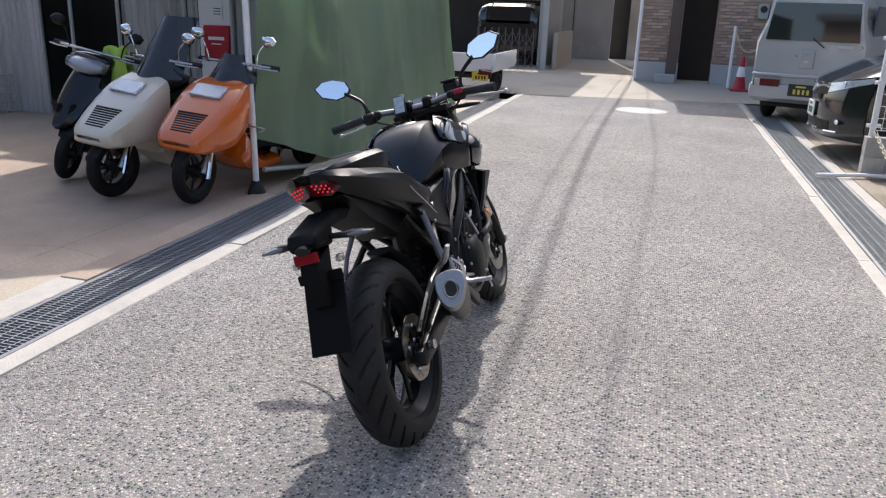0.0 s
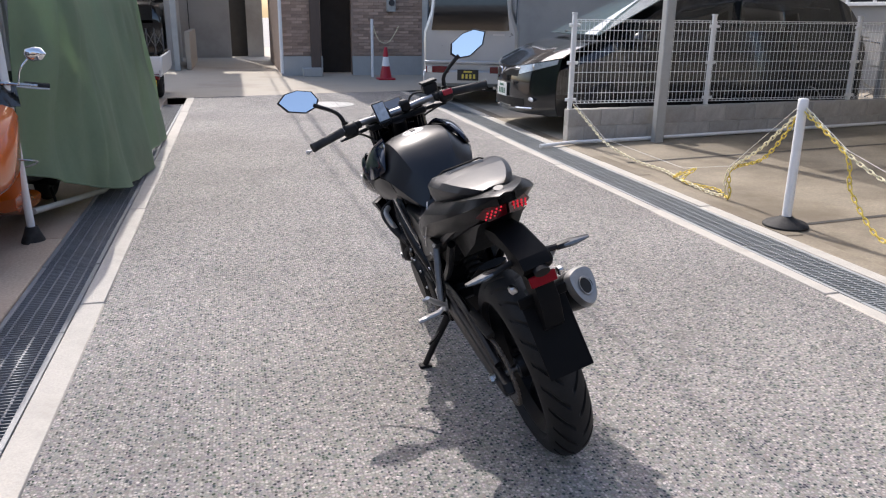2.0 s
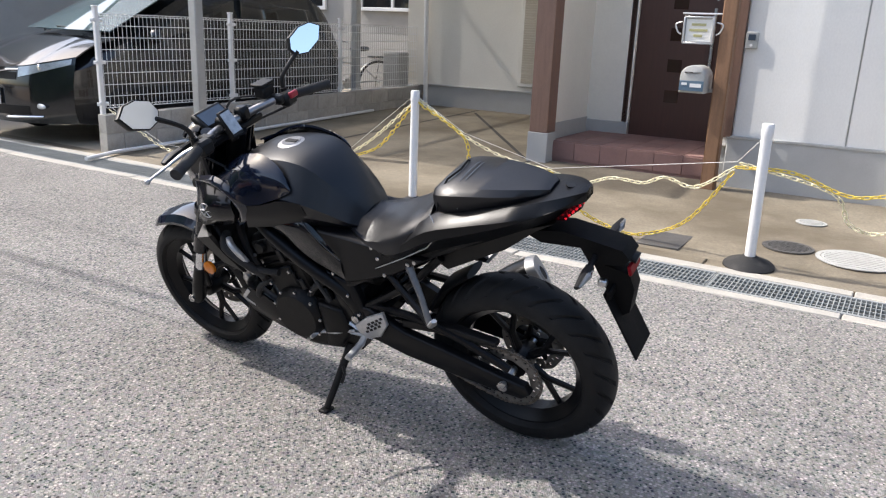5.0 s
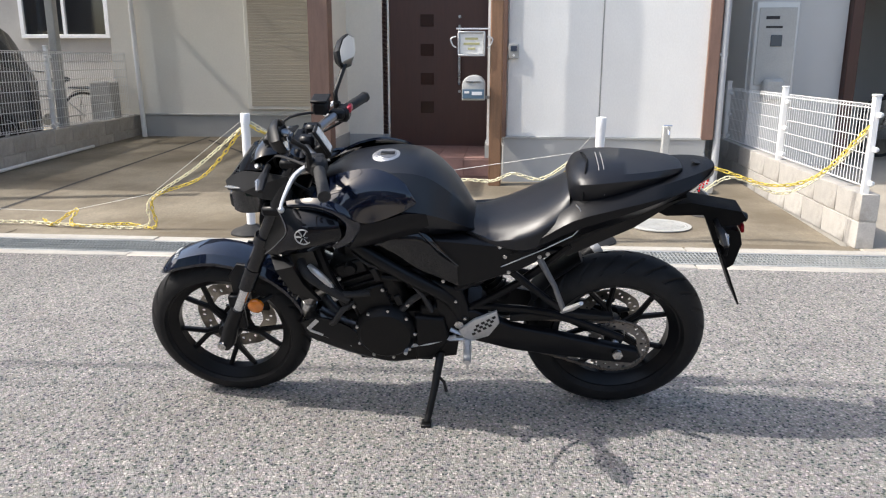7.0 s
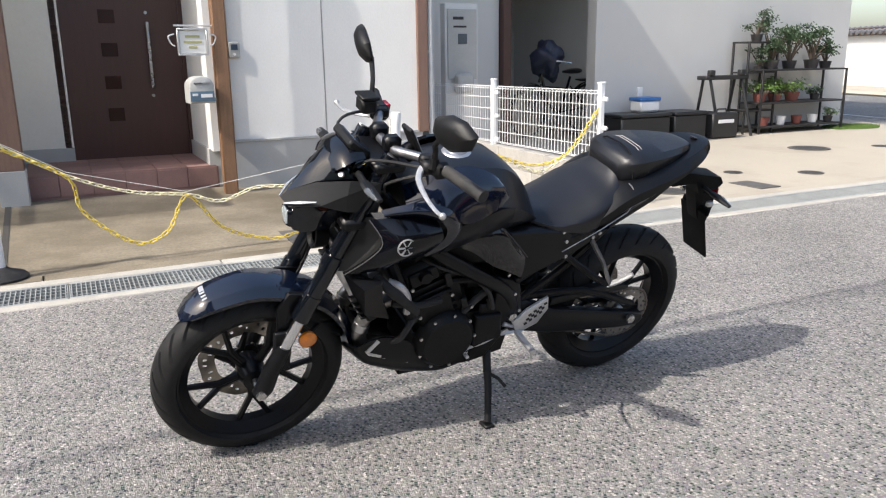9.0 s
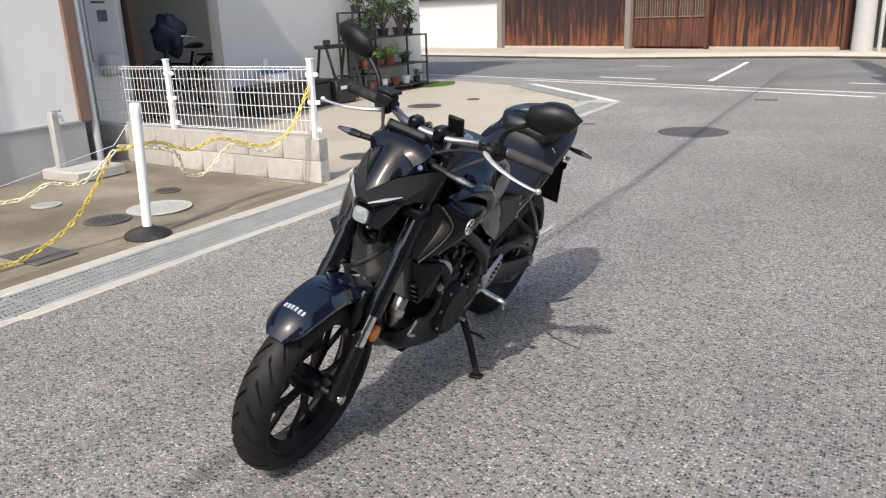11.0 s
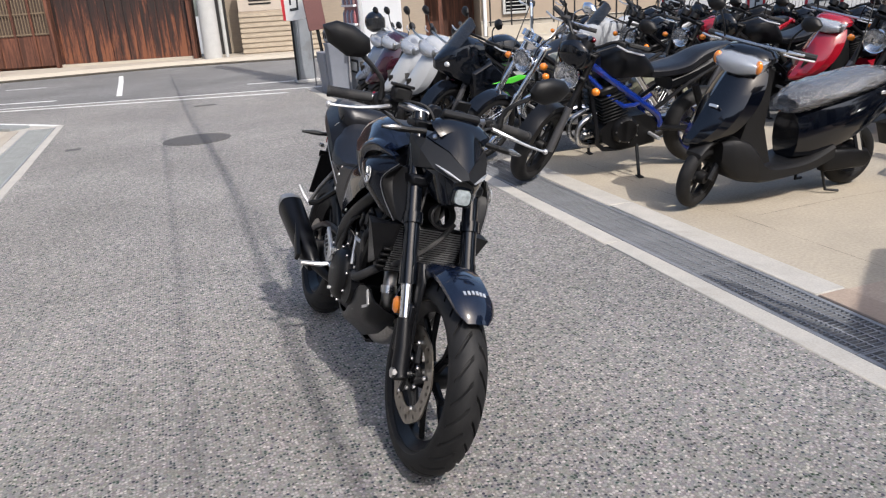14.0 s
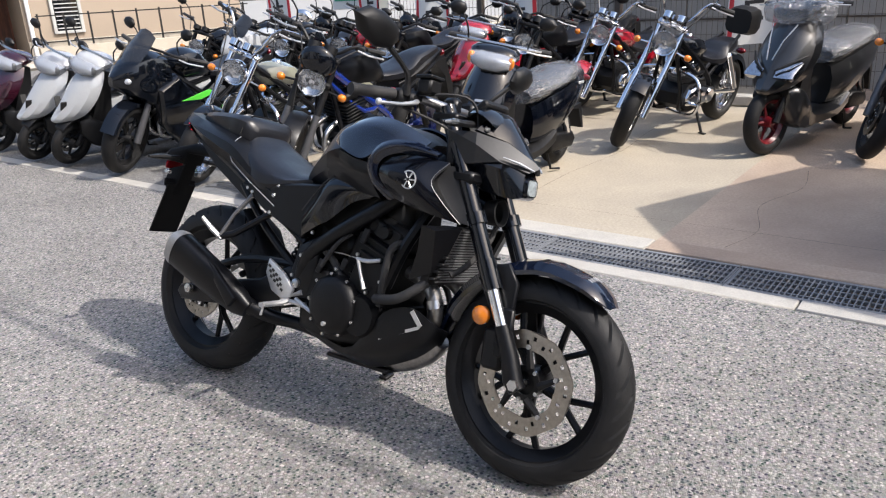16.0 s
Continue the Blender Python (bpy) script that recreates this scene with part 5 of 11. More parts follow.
halves("fender_stay", m, MATTE, bike)
rf = M()
for s in (-1, 1):
    rf.lathe([(0.0, 0.016), (0.018, 0.014), (0.027, 0.006), (0.027, -0.004)], (0.105 * s, 0.548, 0.458), (s, 0, 0), 20)
halves("side_reflector", rf, LENS_AMBER, bike, "round amber reflector on the fork")
m = M()
for s in (-1, 1):
    m.tube([(0.06 * s, 0.5, 0.47), (0.09 * s, 0.545, 0.458)], 0.008, 6)
halves("reflector_bracket", m, PLASTIC, bike)

# headlight and instruments
rings = [[Vector((x, y, z)) for x, z in ((wt, zt), (wm, zm), (wl, zl), (-wl, zl), (-wm, zm), (-wt, zt))] for y, wt, zt, wm, zm, wl, zl in ((0.39, 0.08, 0.95, 0.1, 0.88, 0.05, 0.82), (0.46, 0.085, 0.945, 0.102, 0.88, 0.056, 0.803), (0.52, 0.068, 0.915, 0.084, 0.872, 0.054, 0.795), (0.56, 0.046, 0.89, 0.06, 0.862, 0.046, 0.79), (0.585, 0.022, 0.872, 0.036, 0.855, 0.036, 0.797))]
part("headlight_body", M().skin(rings, 2, 1), GLOSS, bike)
# faceted smoked nose plate, its two halves meeting in a ridge
NOSE = [(0, 0.594, 0.9), (0, 0.545, 0.962), (0, 0.497, 1.02), (0.05, 0.528, 0.947), (0.1, 0.447, 0.972), (0.066, 0.465, 1.012), (-0.05, 0.528, 0.947), (-0.1, 0.447, 0.972), (-0.066, 0.465, 1.012), (0.035, 0.52, 0.98), (-0.035, 0.52, 0.98)]
m = M().plate(NOSE, [(0, 3, 9, 1), (3, 4, 5, 9), (1, 9, 2), (9, 5, 2), (0, 1, 10, 6), (6, 10, 8, 7), (1, 2, 10), (10, 2, 8)], (0, -0.008, -0.004))
screws = M()
for s in (-1, 1):
    bolt(screws, (0.081 * s, 0.47, 0.976), (s * 0.6, 0.5, 0.6), 0.0095, 0.006)
nose = part("nose_cowl", m, GLOSS, bike, "glossy pointed nose cowl", angle=55)
halves("cowl_screw", screws, STEEL, nose)
m = M()
BROW = [(0.0, 0.612, 0.884), (0.0, 0.594, 0.9), (0.052, 0.53, 0.945), (0.102, 0.45, 0.965), (0.126, 0.37, 0.964), (0.034, 0.597, 0.867), (0.088, 0.528, 0.889), (0.112, 0.46, 0.877), (0.12, 0.375, 0.87), (0.115, 0.46, 0.93)]
for s in (-1, 1):
    f = [(0, 5, 6, 2, 1), (6, 9, 3, 2), (9, 4, 3), (6, 7, 9), (7, 8, 4, 9)]
    m.plate([(x * s, y, z) for x, y, z in BROW], f if s > 0 else [q[::-1] for q in f], (-0.006 * s, -0.008, -0.003))
halves("headlight_brow", m, BROWGREY, bike, "satin grey headlight brow", angle=12)
m = M()
for s in (-1, 1):
    m.tube([(0.022 * s, 0.607, 0.874), (0.056 * s, 0.576, 0.889), (0.086 * s, 0.537, 0.902)], [0.003, 0.0065, 0.002], 6, flat=0.8)
halves("position_light", m, surf("pale_light_strip", (0.4, 0.41, 0.42), 0.2, metal=0.3, var=0.15, scale=60, coat=1.0), bike, "slim slanted position light")
# hood over the instruments
HOOD = [[(x, y, z) for x, z in ((-w, z0 - 0.024), (-w * 0.6, z0 - 0.004), (0, z0), (w * 0.6, z0 - 0.004), (w, z0 - 0.024))] for w, y, z0 in ((0.072, 0.49, 1.004), (0.094, 0.47, 1.026), (0.094, 0.44, 1.04), (0.08, 0.405, 1.04))]
part("instrument_hood", M().quilt(HOOD, 3, 2, -0.004), GLOSS, bike, "glossy hood over the instruments")
def lamp_ring(r, y, z=0.826):
    """A squarish ring with rounded corners, looking forward."""
    return [Vector((r * math.copysign(abs(math.cos(a)) ** 0.55, math.cos(a)), y, z + r * 0.92 * math.copysign(abs(math.sin(a)) ** 0.55, math.sin(a)))) for a in (2 * math.pi * k / 28 for k in range(28))]


bezel = part("projector_bezel", M().rings([lamp_ring(0.033, 0.548), lamp_ring(0.033, 0.59), lamp_ring(0.0285, 0.597), lamp_ring(0.0262, 0.588)][::-1]), GLOSS, bike)
part("projector_bowl", M().rings([lamp_ring(0.0262, 0.59), lamp_ring(0.024, 0.58), lamp_ring(0.012, 0.572), lamp_ring(0.002, 0.572)]), BOWL, bezel, "bright lamp bowl")
part("projector_lens", M().rings([lamp_ring(0.0266, 0.591), lamp_ring(0.024, 0.598), lamp_ring(0.012, 0.602), lamp_ring(0.002, 0.603)]), surf("projector_glass", (0.42, 0.47, 0.49), 0.12, metal=0.4, var=0.35, scale=60, coat=1.0), bezel, "small squarish projector headlight")
m = M().lathe([(0.036, -0.03), (0.042, 0.012), (0.037, 0.014), (0.03, 0.0)], (0.01, 0.5, 0.745), (0, 1, 0.1), 24)
part("horn", m, PLASTIC, bike)
m = M()
for s in (-1, 1):
    m.tube([(0.1 * s, 0.43, 0.985), (0.155 * s, 0.43, 0.98)], 0.01, 8)
    m.tube([(0.15 * s, 0.43, 0.98), (0.185 * s, 0.43, 0.978), (0.24 * s, 0.42, 0.972)], [0.014, 0.017, 0.008], 8, flat=0.7)
fi = halves("front_indicator", m, PLASTIC, bike)
m = M()
for s in (-1, 1):
    m.tube([(0.175 * s, 0.438, 0.98), (0.2 * s, 0.437, 0.979), (0.238 * s, 0.43, 0.973)], [0.006, 0.011, 0.004], 8, flat=0.9)
halves("indicator_lens", m, LENS_SMOKE, fi)
m = M().box((0.0, 0.415, 1.035), (0.13, 0.026, 0.075), 0.01, Matrix.Rotation(radians(-52), 3, "X"))
part("instrument_panel", m, PLASTIC, bike)
part("instrument_screen", M().box((0.0, 0.404, 1.0435), (0.104, 0.004, 0.054), 0.0, Matrix.Rotation(radians(-52), 3, "X")), SCREEN, bike)
ph = thing("phone_mount", "small upright phone in a mount on the handlebar", "phone", BIKE @ pose(-0.064, 0.262, 1.055, -28, 0, 4))
part("phone", M().box((0, 0, 0.0), (0.052, 0.012, 0.094), 0.006), PLASTIC, ph)
part("phone_screen", M().box((0, -0.0072, 0.002), (0.044, 0.002, 0.074)), PHONE_SCREEN, ph)
part("clamp", M().box((0, 0.022, -0.03), (0.02, 0.03, 0.05), 0.005), PLASTIC, ph)

# handlebar and controls
pts = [(-0.355, 0.205, 1.03), (-0.2, 0.25, 1.045), (-0.13, 0.285, 1.04), (-0.06, 0.315, 1.03), (0.06, 0.315, 1.03), (0.13, 0.285, 1.04), (0.2, 0.25, 1.045), (0.355, 0.205, 1.03)]
part("handlebar", M().tube(pts, [0.011, 0.0115, 0.0135, 0.0145, 0.0145, 0.0135, 0.0115, 0.011], 12, smooth=4), BARSTEEL, bike, "silver handlebar")
bp = M()
for s in (-1, 1):
    bp.box((0.045 * s, 0.315, 1.04), (0.04, 0.05, 0.05), 0.01)
halves("bar_clamp", bp, MATTE, bike)
bp = M()
for s in (-1, 1):
    bp.box((0.19 * s, 0.272, 1.036), (0.045, 0.035, 0.032), 0.008)
halves("lever_perch", bp, PLASTIC, bike)
m = M()
for s in (-1, 1):
    rr = []
    p0, p1 = Vector((0.235 * s, 0.24, 1.041)), Vector((0.36 * s, 0.203, 1.03))
    n = 24
    m.tube([p0.lerp(p1, k / n) for k in range(n + 1)], [0.0175 if k % 2 else 0.0162 for k in range(n + 1)], 12)
    m.tube([p1, p1 + (p1 - p0).normalized() * 0.012], 0.0185, 12)
halves("grip", m, RUBBER, bike)
m = M()
for s in (-1, 1):
    m.box((0.205 * s, 0.247, 1.036), (0.06, 0.045, 0.05), 0.012)
    m.box((0.17 * s, 0.262, 1.045), (0.03, 0.05, 0.03), 0.006)
halves("switchgear", m, PLASTIC, bike)
part("stop_switch", M().box((0.212, 0.226, 1.05), (0.04, 0.016, 0.022), 0.005), surf("red_plastic", (0.35, 0.01, 0.03), 0.4), bike, "red stop switch")
m = M().box((0.165, 0.31, 1.075), (0.06, 0.05, 0.045), 0.008).box((0.165, 0.31, 1.101), (0.066, 0.056, 0.01), 0.003)
part("brake_reservoir", m, PLASTIC, bike)
m = M()
for s in (-1, 1):
    m.tube([(0.185 * s, 0.285, 1.03), (0.23 * s, 0.315, 1.02), (0.3 * s, 0.325, 1.005), (0.36 * s, 0.325, 0.998), (0.385 * s, 0.32, 0.996)], [0.01, 0.0085, 0.0065, 0.0055, 0.006], 8, smooth=3, flat=0.75)
    m.ball((0.388 * s, 0.319, 0.996), 0.0095, 10, 8)
halves("lever", m, ALLOY, bike, "silver lever")
stem = M()
for s in (-1, 1):
    stem.tube([(0.215 * s, 0.268, 1.05), (0.222 * s, 0.272, 1.095), (0.245 * s, 0.275 - 0.012 * s, 1.125), (0.305 * s, 0.272 - 0.024 * s, 1.168)], [0.009, 0.008, 0.0075, 0.009], 8, smooth=3)
    stem.lathe([(0.013, 0), (0.013, 0.03)], (0.215 * s, 0.268, 1.04), (0, 0, 1), 8, True)
halves("mirror_stem", stem, PLASTIC, bike)
for s in (-1, 1):
    sh, gl = mirror_head(s, (0.356 * s, 0.268 - 0.024 * s, 1.2), (-15, -16 * s, -8 * s), 0.084, 0.047)
    o = part("mirror", sh, PLASTIC, bike)
    part("mirror_glass", gl, MIRROR, o, "six-sided mirror glass", angle=10)
cable = M()
for p in (((-0.19, 0.28, 1.03), (-0.1, 0.4, 1.02), (-0.02, 0.42, 0.92), (-0.06, 0.32, 0.75)), ((0.18, 0.29, 1.05), (0.1, 0.42, 1.05), (0.05, 0.43, 0.9), (0.09, 0.5, 0.62), (0.08, 0.58, 0.45)), ((0.2, 0.25, 1.01), (0.1, 0.38, 0.95), (0.02, 0.35, 0.85)), ((-0.2, 0.26, 1.02), (-0.13, 0.36, 0.96), (-0.05, 0.3, 0.86))):
    cable.tube(p, 0.0045, 6, smooth=6)
part("control_cable", cable, RUBBER, bike)

# tank and side panels
T = []
for y, top, w1, w2, zs, zb in ((0.275, 0.925, 0.065, 0.12, 0.86, 0.78), (0.20, 0.962, 0.095, 0.16, 0.872, 0.775), (0.12, 0.978, 0.105, 0.178, 0.88, 0.77), (0.03, 0.984, 0.105, 0.182, 0.88, 0.76), (-0.05, 0.968, 0.1, 0.166, 0.862, 0.755), (-0.12, 0.912, 0.085, 0.138, 0.825, 0.752), (-0.17, 0.845, 0.068, 0.112, 0.79, 0.75), (-0.2, 0.79, 0.05, 0.088, 0.768, 0.748)):
    T.append([Vector(p) for p in ((0, y, top), (w1 * 0.7, y, top - 0.004), (w1, y, top - 0.014), (w2, y, zs), (w2 * 0.93, y, (zs + zb) / 2), (w2 * 0.7, y, zb), (0, y, zb - 0.01), (-w2 * 0.7, y, zb), (-w2 * 0.93, y, (zs + zb) / 2), (-w2, y, zs), (-w1, y, top - 0.014), (-w1 * 0.7, y, top - 0.004))])
part("fuel_tank", M().skin(T, 4, 1), surf("satin_black", (0.005, 0.006, 0.009), 0.36, var=0.1, scale=6, spec=0.5), bike, "satin black fuel tank", angle=24)
SKIRT = [[(0.203, 0.165, 0.84), (0.2, 0.16, 0.8), (0.178, 0.19, 0.742)], [(0.196, 0.09, 0.85), (0.186, 0.07, 0.805), (0.158, 0.09, 0.752)], [(0.186, 0.01, 0.872), (0.176, 0.0, 0.825), (0.148, 0.0, 0.768)], [(0.166, -0.055, 0.862), (0.157, -0.06, 0.825), (0.138, -0.06, 0.78)]]
m = M()
m.quilt(SKIRT, 4, 4, 0.006).mirror()
halves("tank_skirt", m, surf("skirt_black", (0.0035, 0.004, 0.006), 0.34, var=0.1, scale=6, coat=0.2, spec=0.15), bike)
WING = [[(0.085, 0.285, 0.928), (0.13, 0.295, 0.905), (0.165, 0.30, 0.88)], [(0.108, 0.19, 0.974), (0.166, 0.195, 0.942), (0.207, 0.205, 0.886)], [(0.117, 0.10, 0.989), (0.174, 0.10, 0.948), (0.209, 0.125, 0.852)], [(0.137, 0.02, 0.962), (0.168, 0.005, 0.93), (0.192, 0.03, 0.876)], [(0.158, -0.022, 0.91), (0.163, -0.026, 0.903), (0.167, -0.022, 0.896)]]
halves("tank_panel", M().quilt(WING, 5, 5, 0.007).mirror(), NAVY, bike, "glossy navy tank side panel", angle=45)
CAPSTEEL = surf("brushed_steel", (0.42, 0.42, 0.43), 0.4, metal=0.8, var=0.15, scale=20)
DULLALLOY = surf("dull_cast_alloy", (0.26, 0.26, 0.265), 0.35, metal=0.7, var=0.2, scale=14)
capm = M().lathe([(0.0, 0.012), (0.04, 0.012), (0.046, 0.008), (0.05, 0.0)], (0, 0.078, 0.972), (0, 0.03, 1), 32)
cap = part("fuel_cap", capm, CAPSTEEL, bike, "round brushed steel fuel cap")
part("cap_face", M().lathe([(0.0, 0.0145), (0.03, 0.0142), (0.033, 0.0115)], (0, 0.078, 0.972), (0, 0.03, 1), 28), DULLALLOY, cap, "darker cap centre")
part("key_cover", M().box((0, 0.075, 0.986), (0.02, 0.045, 0.006), 0.002), PLASTIC, cap)
SCOOP = [[(0.15, 0.405, 0.868), (0.187, 0.375, 0.812), (0.18, 0.41, 0.76), (0.15, 0.466, 0.7)], [(0.163, 0.345, 0.874), (0.212, 0.328, 0.83), (0.213, 0.34, 0.775), (0.176, 0.40, 0.714)], [(0.17, 0.28, 0.878), (0.217, 0.265, 0.838), (0.216, 0.268, 0.785), (0.18, 0.32, 0.728)], [(0.178, 0.22, 0.867), (0.208, 0.205, 0.836), (0.206, 0.205, 0.8), (0.186, 0.245, 0.75)]]
SCOOPBLACK = surf("scoop_black", (0.003, 0.0035, 0.006), 0.24, var=0.1, scale=6, coat=0.5, spec=0.1)
sc = halves("air_scoop", M().quilt(SCOOP, 4, 4, 0.008).mirror(), SCOOPBLACK, bike, "glossy black air scoop", angle=28)
# the rolled blade that wraps round behind the scoop
BLADE = [[(0.15, 0.375, 0.893), (0.166, 0.37, 0.884), (0.155, 0.365, 0.872)], [(0.178, 0.275, 0.92), (0.2, 0.272, 0.903), (0.186, 0.28, 0.882)], [(0.2, 0.19, 0.903), (0.217, 0.2, 0.884), (0.202, 0.215, 0.866)], [(0.202, 0.143, 0.845), (0.214, 0.162, 0.838), (0.203, 0.188, 0.832)], [(0.19, 0.165, 0.78), (0.199, 0.179, 0.782), (0.194, 0.2, 0.79)], [(0.168, 0.22, 0.737), (0.177, 0.228, 0.74), (0.176, 0.245, 0.748)]]
halves("scoop_blade", M().quilt(BLADE, 4, 4, 0.006).mirror(), NAVY, sc, "glossy curved blade behind the scoop", angle=50)
MOUTH = [[(0.149, 0.404, 0.866), (0.185, 0.374, 0.811), (0.178, 0.409, 0.76), (0.149, 0.465, 0.702)], [(0.13, 0.385, 0.862), (0.145, 0.365, 0.815), (0.145, 0.4, 0.76), (0.137, 0.455, 0.702)], [(0.112, 0.412, 0.858), (0.116, 0.424, 0.815), (0.116, 0.45, 0.76), (0.126, 0.478, 0.7)]]
halves("scoop_mouth", M().quilt(MOUTH, 3, 3, 0.005).mirror(), PLASTIC, sc, "dark scoop opening")
# Thin pale tubes paint a sun glint along the scoop's edges.
m = M()
m.tube([(0.152, 0.407, 0.868), (0.189, 0.377, 0.812), (0.182, 0.412, 0.76), (0.152, 0.468, 0.7)], 0.0015, 5, smooth=4)
m.tube([(0.112, 0.414, 0.858), (0.116, 0.426, 0.815), (0.116, 0.452, 0.76), (0.127, 0.48, 0.7)], 0.0014, 5, smooth=4)
halves("scoop_edge", m.mirror(), surf("painted_edge_glint", (0.13, 0.13, 0.135), 0.3, metal=0.3), sc)
m = M()
for s in (-1, 1):
    c = Vector((0.2165 * s, 0.318, 0.806))
    m.lathe([(0.027, 0.0), (0.027, 0.003), (0.0235, 0.003), (0.0235, 0.0)], c, (s, 0, 0), 28)
    for k in range(6):
        a = 2 * math.pi * k / 6
        m.tube([c + Vector((0.0015 * s, 0.005 * math.cos(a), 0.005 * math.sin(a))), c + Vector((0.0015 * s, 0.024 * math.cos(a), 0.024 * math.sin(a)))], 0.0042, 5, flat=0.5)
halves("round_emblem", m, BADGE, sc, "plain round silver emblem")
m = M()
SHROUD = [(0.128, 0.462, 0.69), (0.206, 0.425, 0.674), (0.2, 0.372, 0.684), (0.178, 0.352, 0.604), (0.15, 0.312, 0.516), (0.158, 0.395, 0.55), (0.126, 0.41, 0.572)]
for s in (-1, 1):
    f = [(0, 6, 5, 1), (1, 5, 3, 2), (5, 4, 3), (0, 1, 2)]
    m.plate([(x * s, y, z) for x, y, z in SHROUD], f if s > 0 else [q[::-1] for q in f], (-0.012 * s, -0.006, 0))
halves("radiator_shroud", m, MATTE, bike, angle=15)
for s in (-1, 1):
    for k in range(4):
        part("shroud_louvre", M().box((0.135 * s, 0.43 - 0.012 * k, 0.6 - 0.022 * k), (0.03, 0.02, 0.008), 0.002), PLASTIC, bike)
part("coolant_hose", M().tube([(-0.05, 0.47, 0.72), (0.0, 0.475, 0.65), (0.07, 0.455, 0.58), (0.11, 0.43, 0.55)], 0.009, 8, smooth=5), RUBBER, bike)
m = M().box((0, 0.385, 0.6), (0.29, 0.034, 0.18), 0.006, Matrix.Rotation(radians(-16), 3, "X"))
rad = part("radiator", m, PLASTIC, bike)
m = M()
for k in range(20):
    z = 0.522 + 0.0082 * k
    m.box((0, 0.4055 + (z - 0.6) * 0.28, z), (0.235, 0.004, 0.004))
tagged(part("radiator_core", m, surf("dark_fin", (0.26, 0.26, 0.265), 0.42, metal=0.7), rad), kind="stuff")
m = M()
for s in (-1, 1):
    m.prism([(-0.065, 0.762), (-0.185, 0.752), (-0.29, 0.742), (-0.4, 0.728), (-0.475, 0.728), (-0.35, 0.647), (-0.235, 0.6), (-0.147, 0.57), (-0.125, 0.66)], 0.06 * s, 0.142 * s, 0.014, inset1=0.008)
halves("side_cover", m, MATTE, bike)
m = M()
for s in (-1, 1):
    bolt(m, (0.1425 * s, -0.297, 0.7), (s, 0, 0), 0.008, 0.004)
halves("cover_screw", m, STEEL, bike)
FIN = [[(0.15, 0.17, 0.762), (0.158, 0.16, 0.752), (0.15, 0.13, 0.738)], [(0.152, 0.06, 0.782), (0.166, 0.06, 0.76), (0.155, 0.06, 0.715)], [(0.15, -0.035, 0.786), (0.168, -0.04, 0.75), (0.157, -0.02, 0.655)], [(0.147, -0.095, 0.725), (0.163, -0.095, 0.69), (0.153, -0.09, 0.618)], [(0.146, -0.147, 0.668), (0.154, -0.147, 0.63), (0.146, -0.15, 0.582)]]
FIN = [[(x - 0.006, y, z) for x, y, z in col] for col in FIN]
halves("frame_cover", M().quilt(FIN, 4, 4, 0.012).mirror(), GLOSS, bike, angle=40)
m = M()
m.tube([(0.152, -0.03, 0.79), (0.16, -0.06, 0.762), (0.158, -0.1, 0.72), (0.15, -0.15, 0.666)], 0.002, 5, smooth=3)
halves("cover_edge", m.mirror(), surf("dull_edge", (0.04, 0.04, 0.043), 0.4), bike)

# seats and tail
S = []
for y, w, top, bot in ((-0.14, 0.07, 0.8, 0.755), (-0.19, 0.105, 0.785, 0.745), (-0.26, 0.138, 0.782, 0.728), (-0.35, 0.158, 0.812, 0.712), (-0.41, 0.158, 0.842, 0.735), (-0.46, 0.14, 0.87, 0.765), (-0.49, 0.11, 0.9, 0.81)):
    S.append([Vector(p) for p in ((0, y, top), (w * 0.55, y, top - 0.003), (w * 0.9, y, top - 0.025), (w, y, (top + bot) / 2), (w * 0.9, y, bot), (0, y, bot), (-w * 0.9, y, bot), (-w, y, (top + bot) / 2), (-w * 0.9, y, top - 0.025), (-w * 0.55, y, top - 0.003))])
part("rider_seat", M().skin(S, 4, 2), SEAT, bike, "black vinyl rider seat")
S = []
for y, w, top, bot in ((-0.488, 0.07, 0.925, 0.885), (-0.51, 0.1, 0.953, 0.872), (-0.56, 0.116, 0.966, 0.868), (-0.64, 0.108, 0.971, 0.89), (-0.72, 0.09, 0.972, 0.916), (-0.8, 0.058, 0.97, 0.94), (-0.83, 0.034, 0.964, 0.95)):
    w *= 1.06
    S.append([Vector(p) for p in ((0, y, top), (w * 0.84, y, top - 0.003), (w, y, top - 0.018), (w, y, (top + bot) / 2), (w * 0.88, y, bot), (0, y, bot), (-w * 0.88, y, bot), (-w, y, (top + bot) / 2), (-w, y, top - 0.018), (-w * 0.84, y, top - 0.003))])
ps = part("passenger_seat", M().skin(S, 4, 1), SEAT, bike, "raised black passenger seat with a stitched band")
m = M()
for y in (-0.575, -0.59):
    m.tube([(x * 0.116, y, 0.972 - 0.055 * abs(x) ** 4) for x in (-1.03, -0.9, -0.7, -0.4, 0, 0.4, 0.7, 0.9, 1.03)], 0.0016, 4)
part("seat_piping", M().tube([(x * 0.122, -0.545 + 0.02 * abs(x), 0.969 - 0.075 * abs(x) ** 5) for x in (-1.0, -0.93, -0.8, -0.5, 0, 0.5, 0.8, 0.93, 1.0)], 0.003, 5), DULLBLACK, ps)
part("seat_stitching", m, surf("grey_thread", (0.25, 0.25, 0.25), 0.7), ps)
S = []
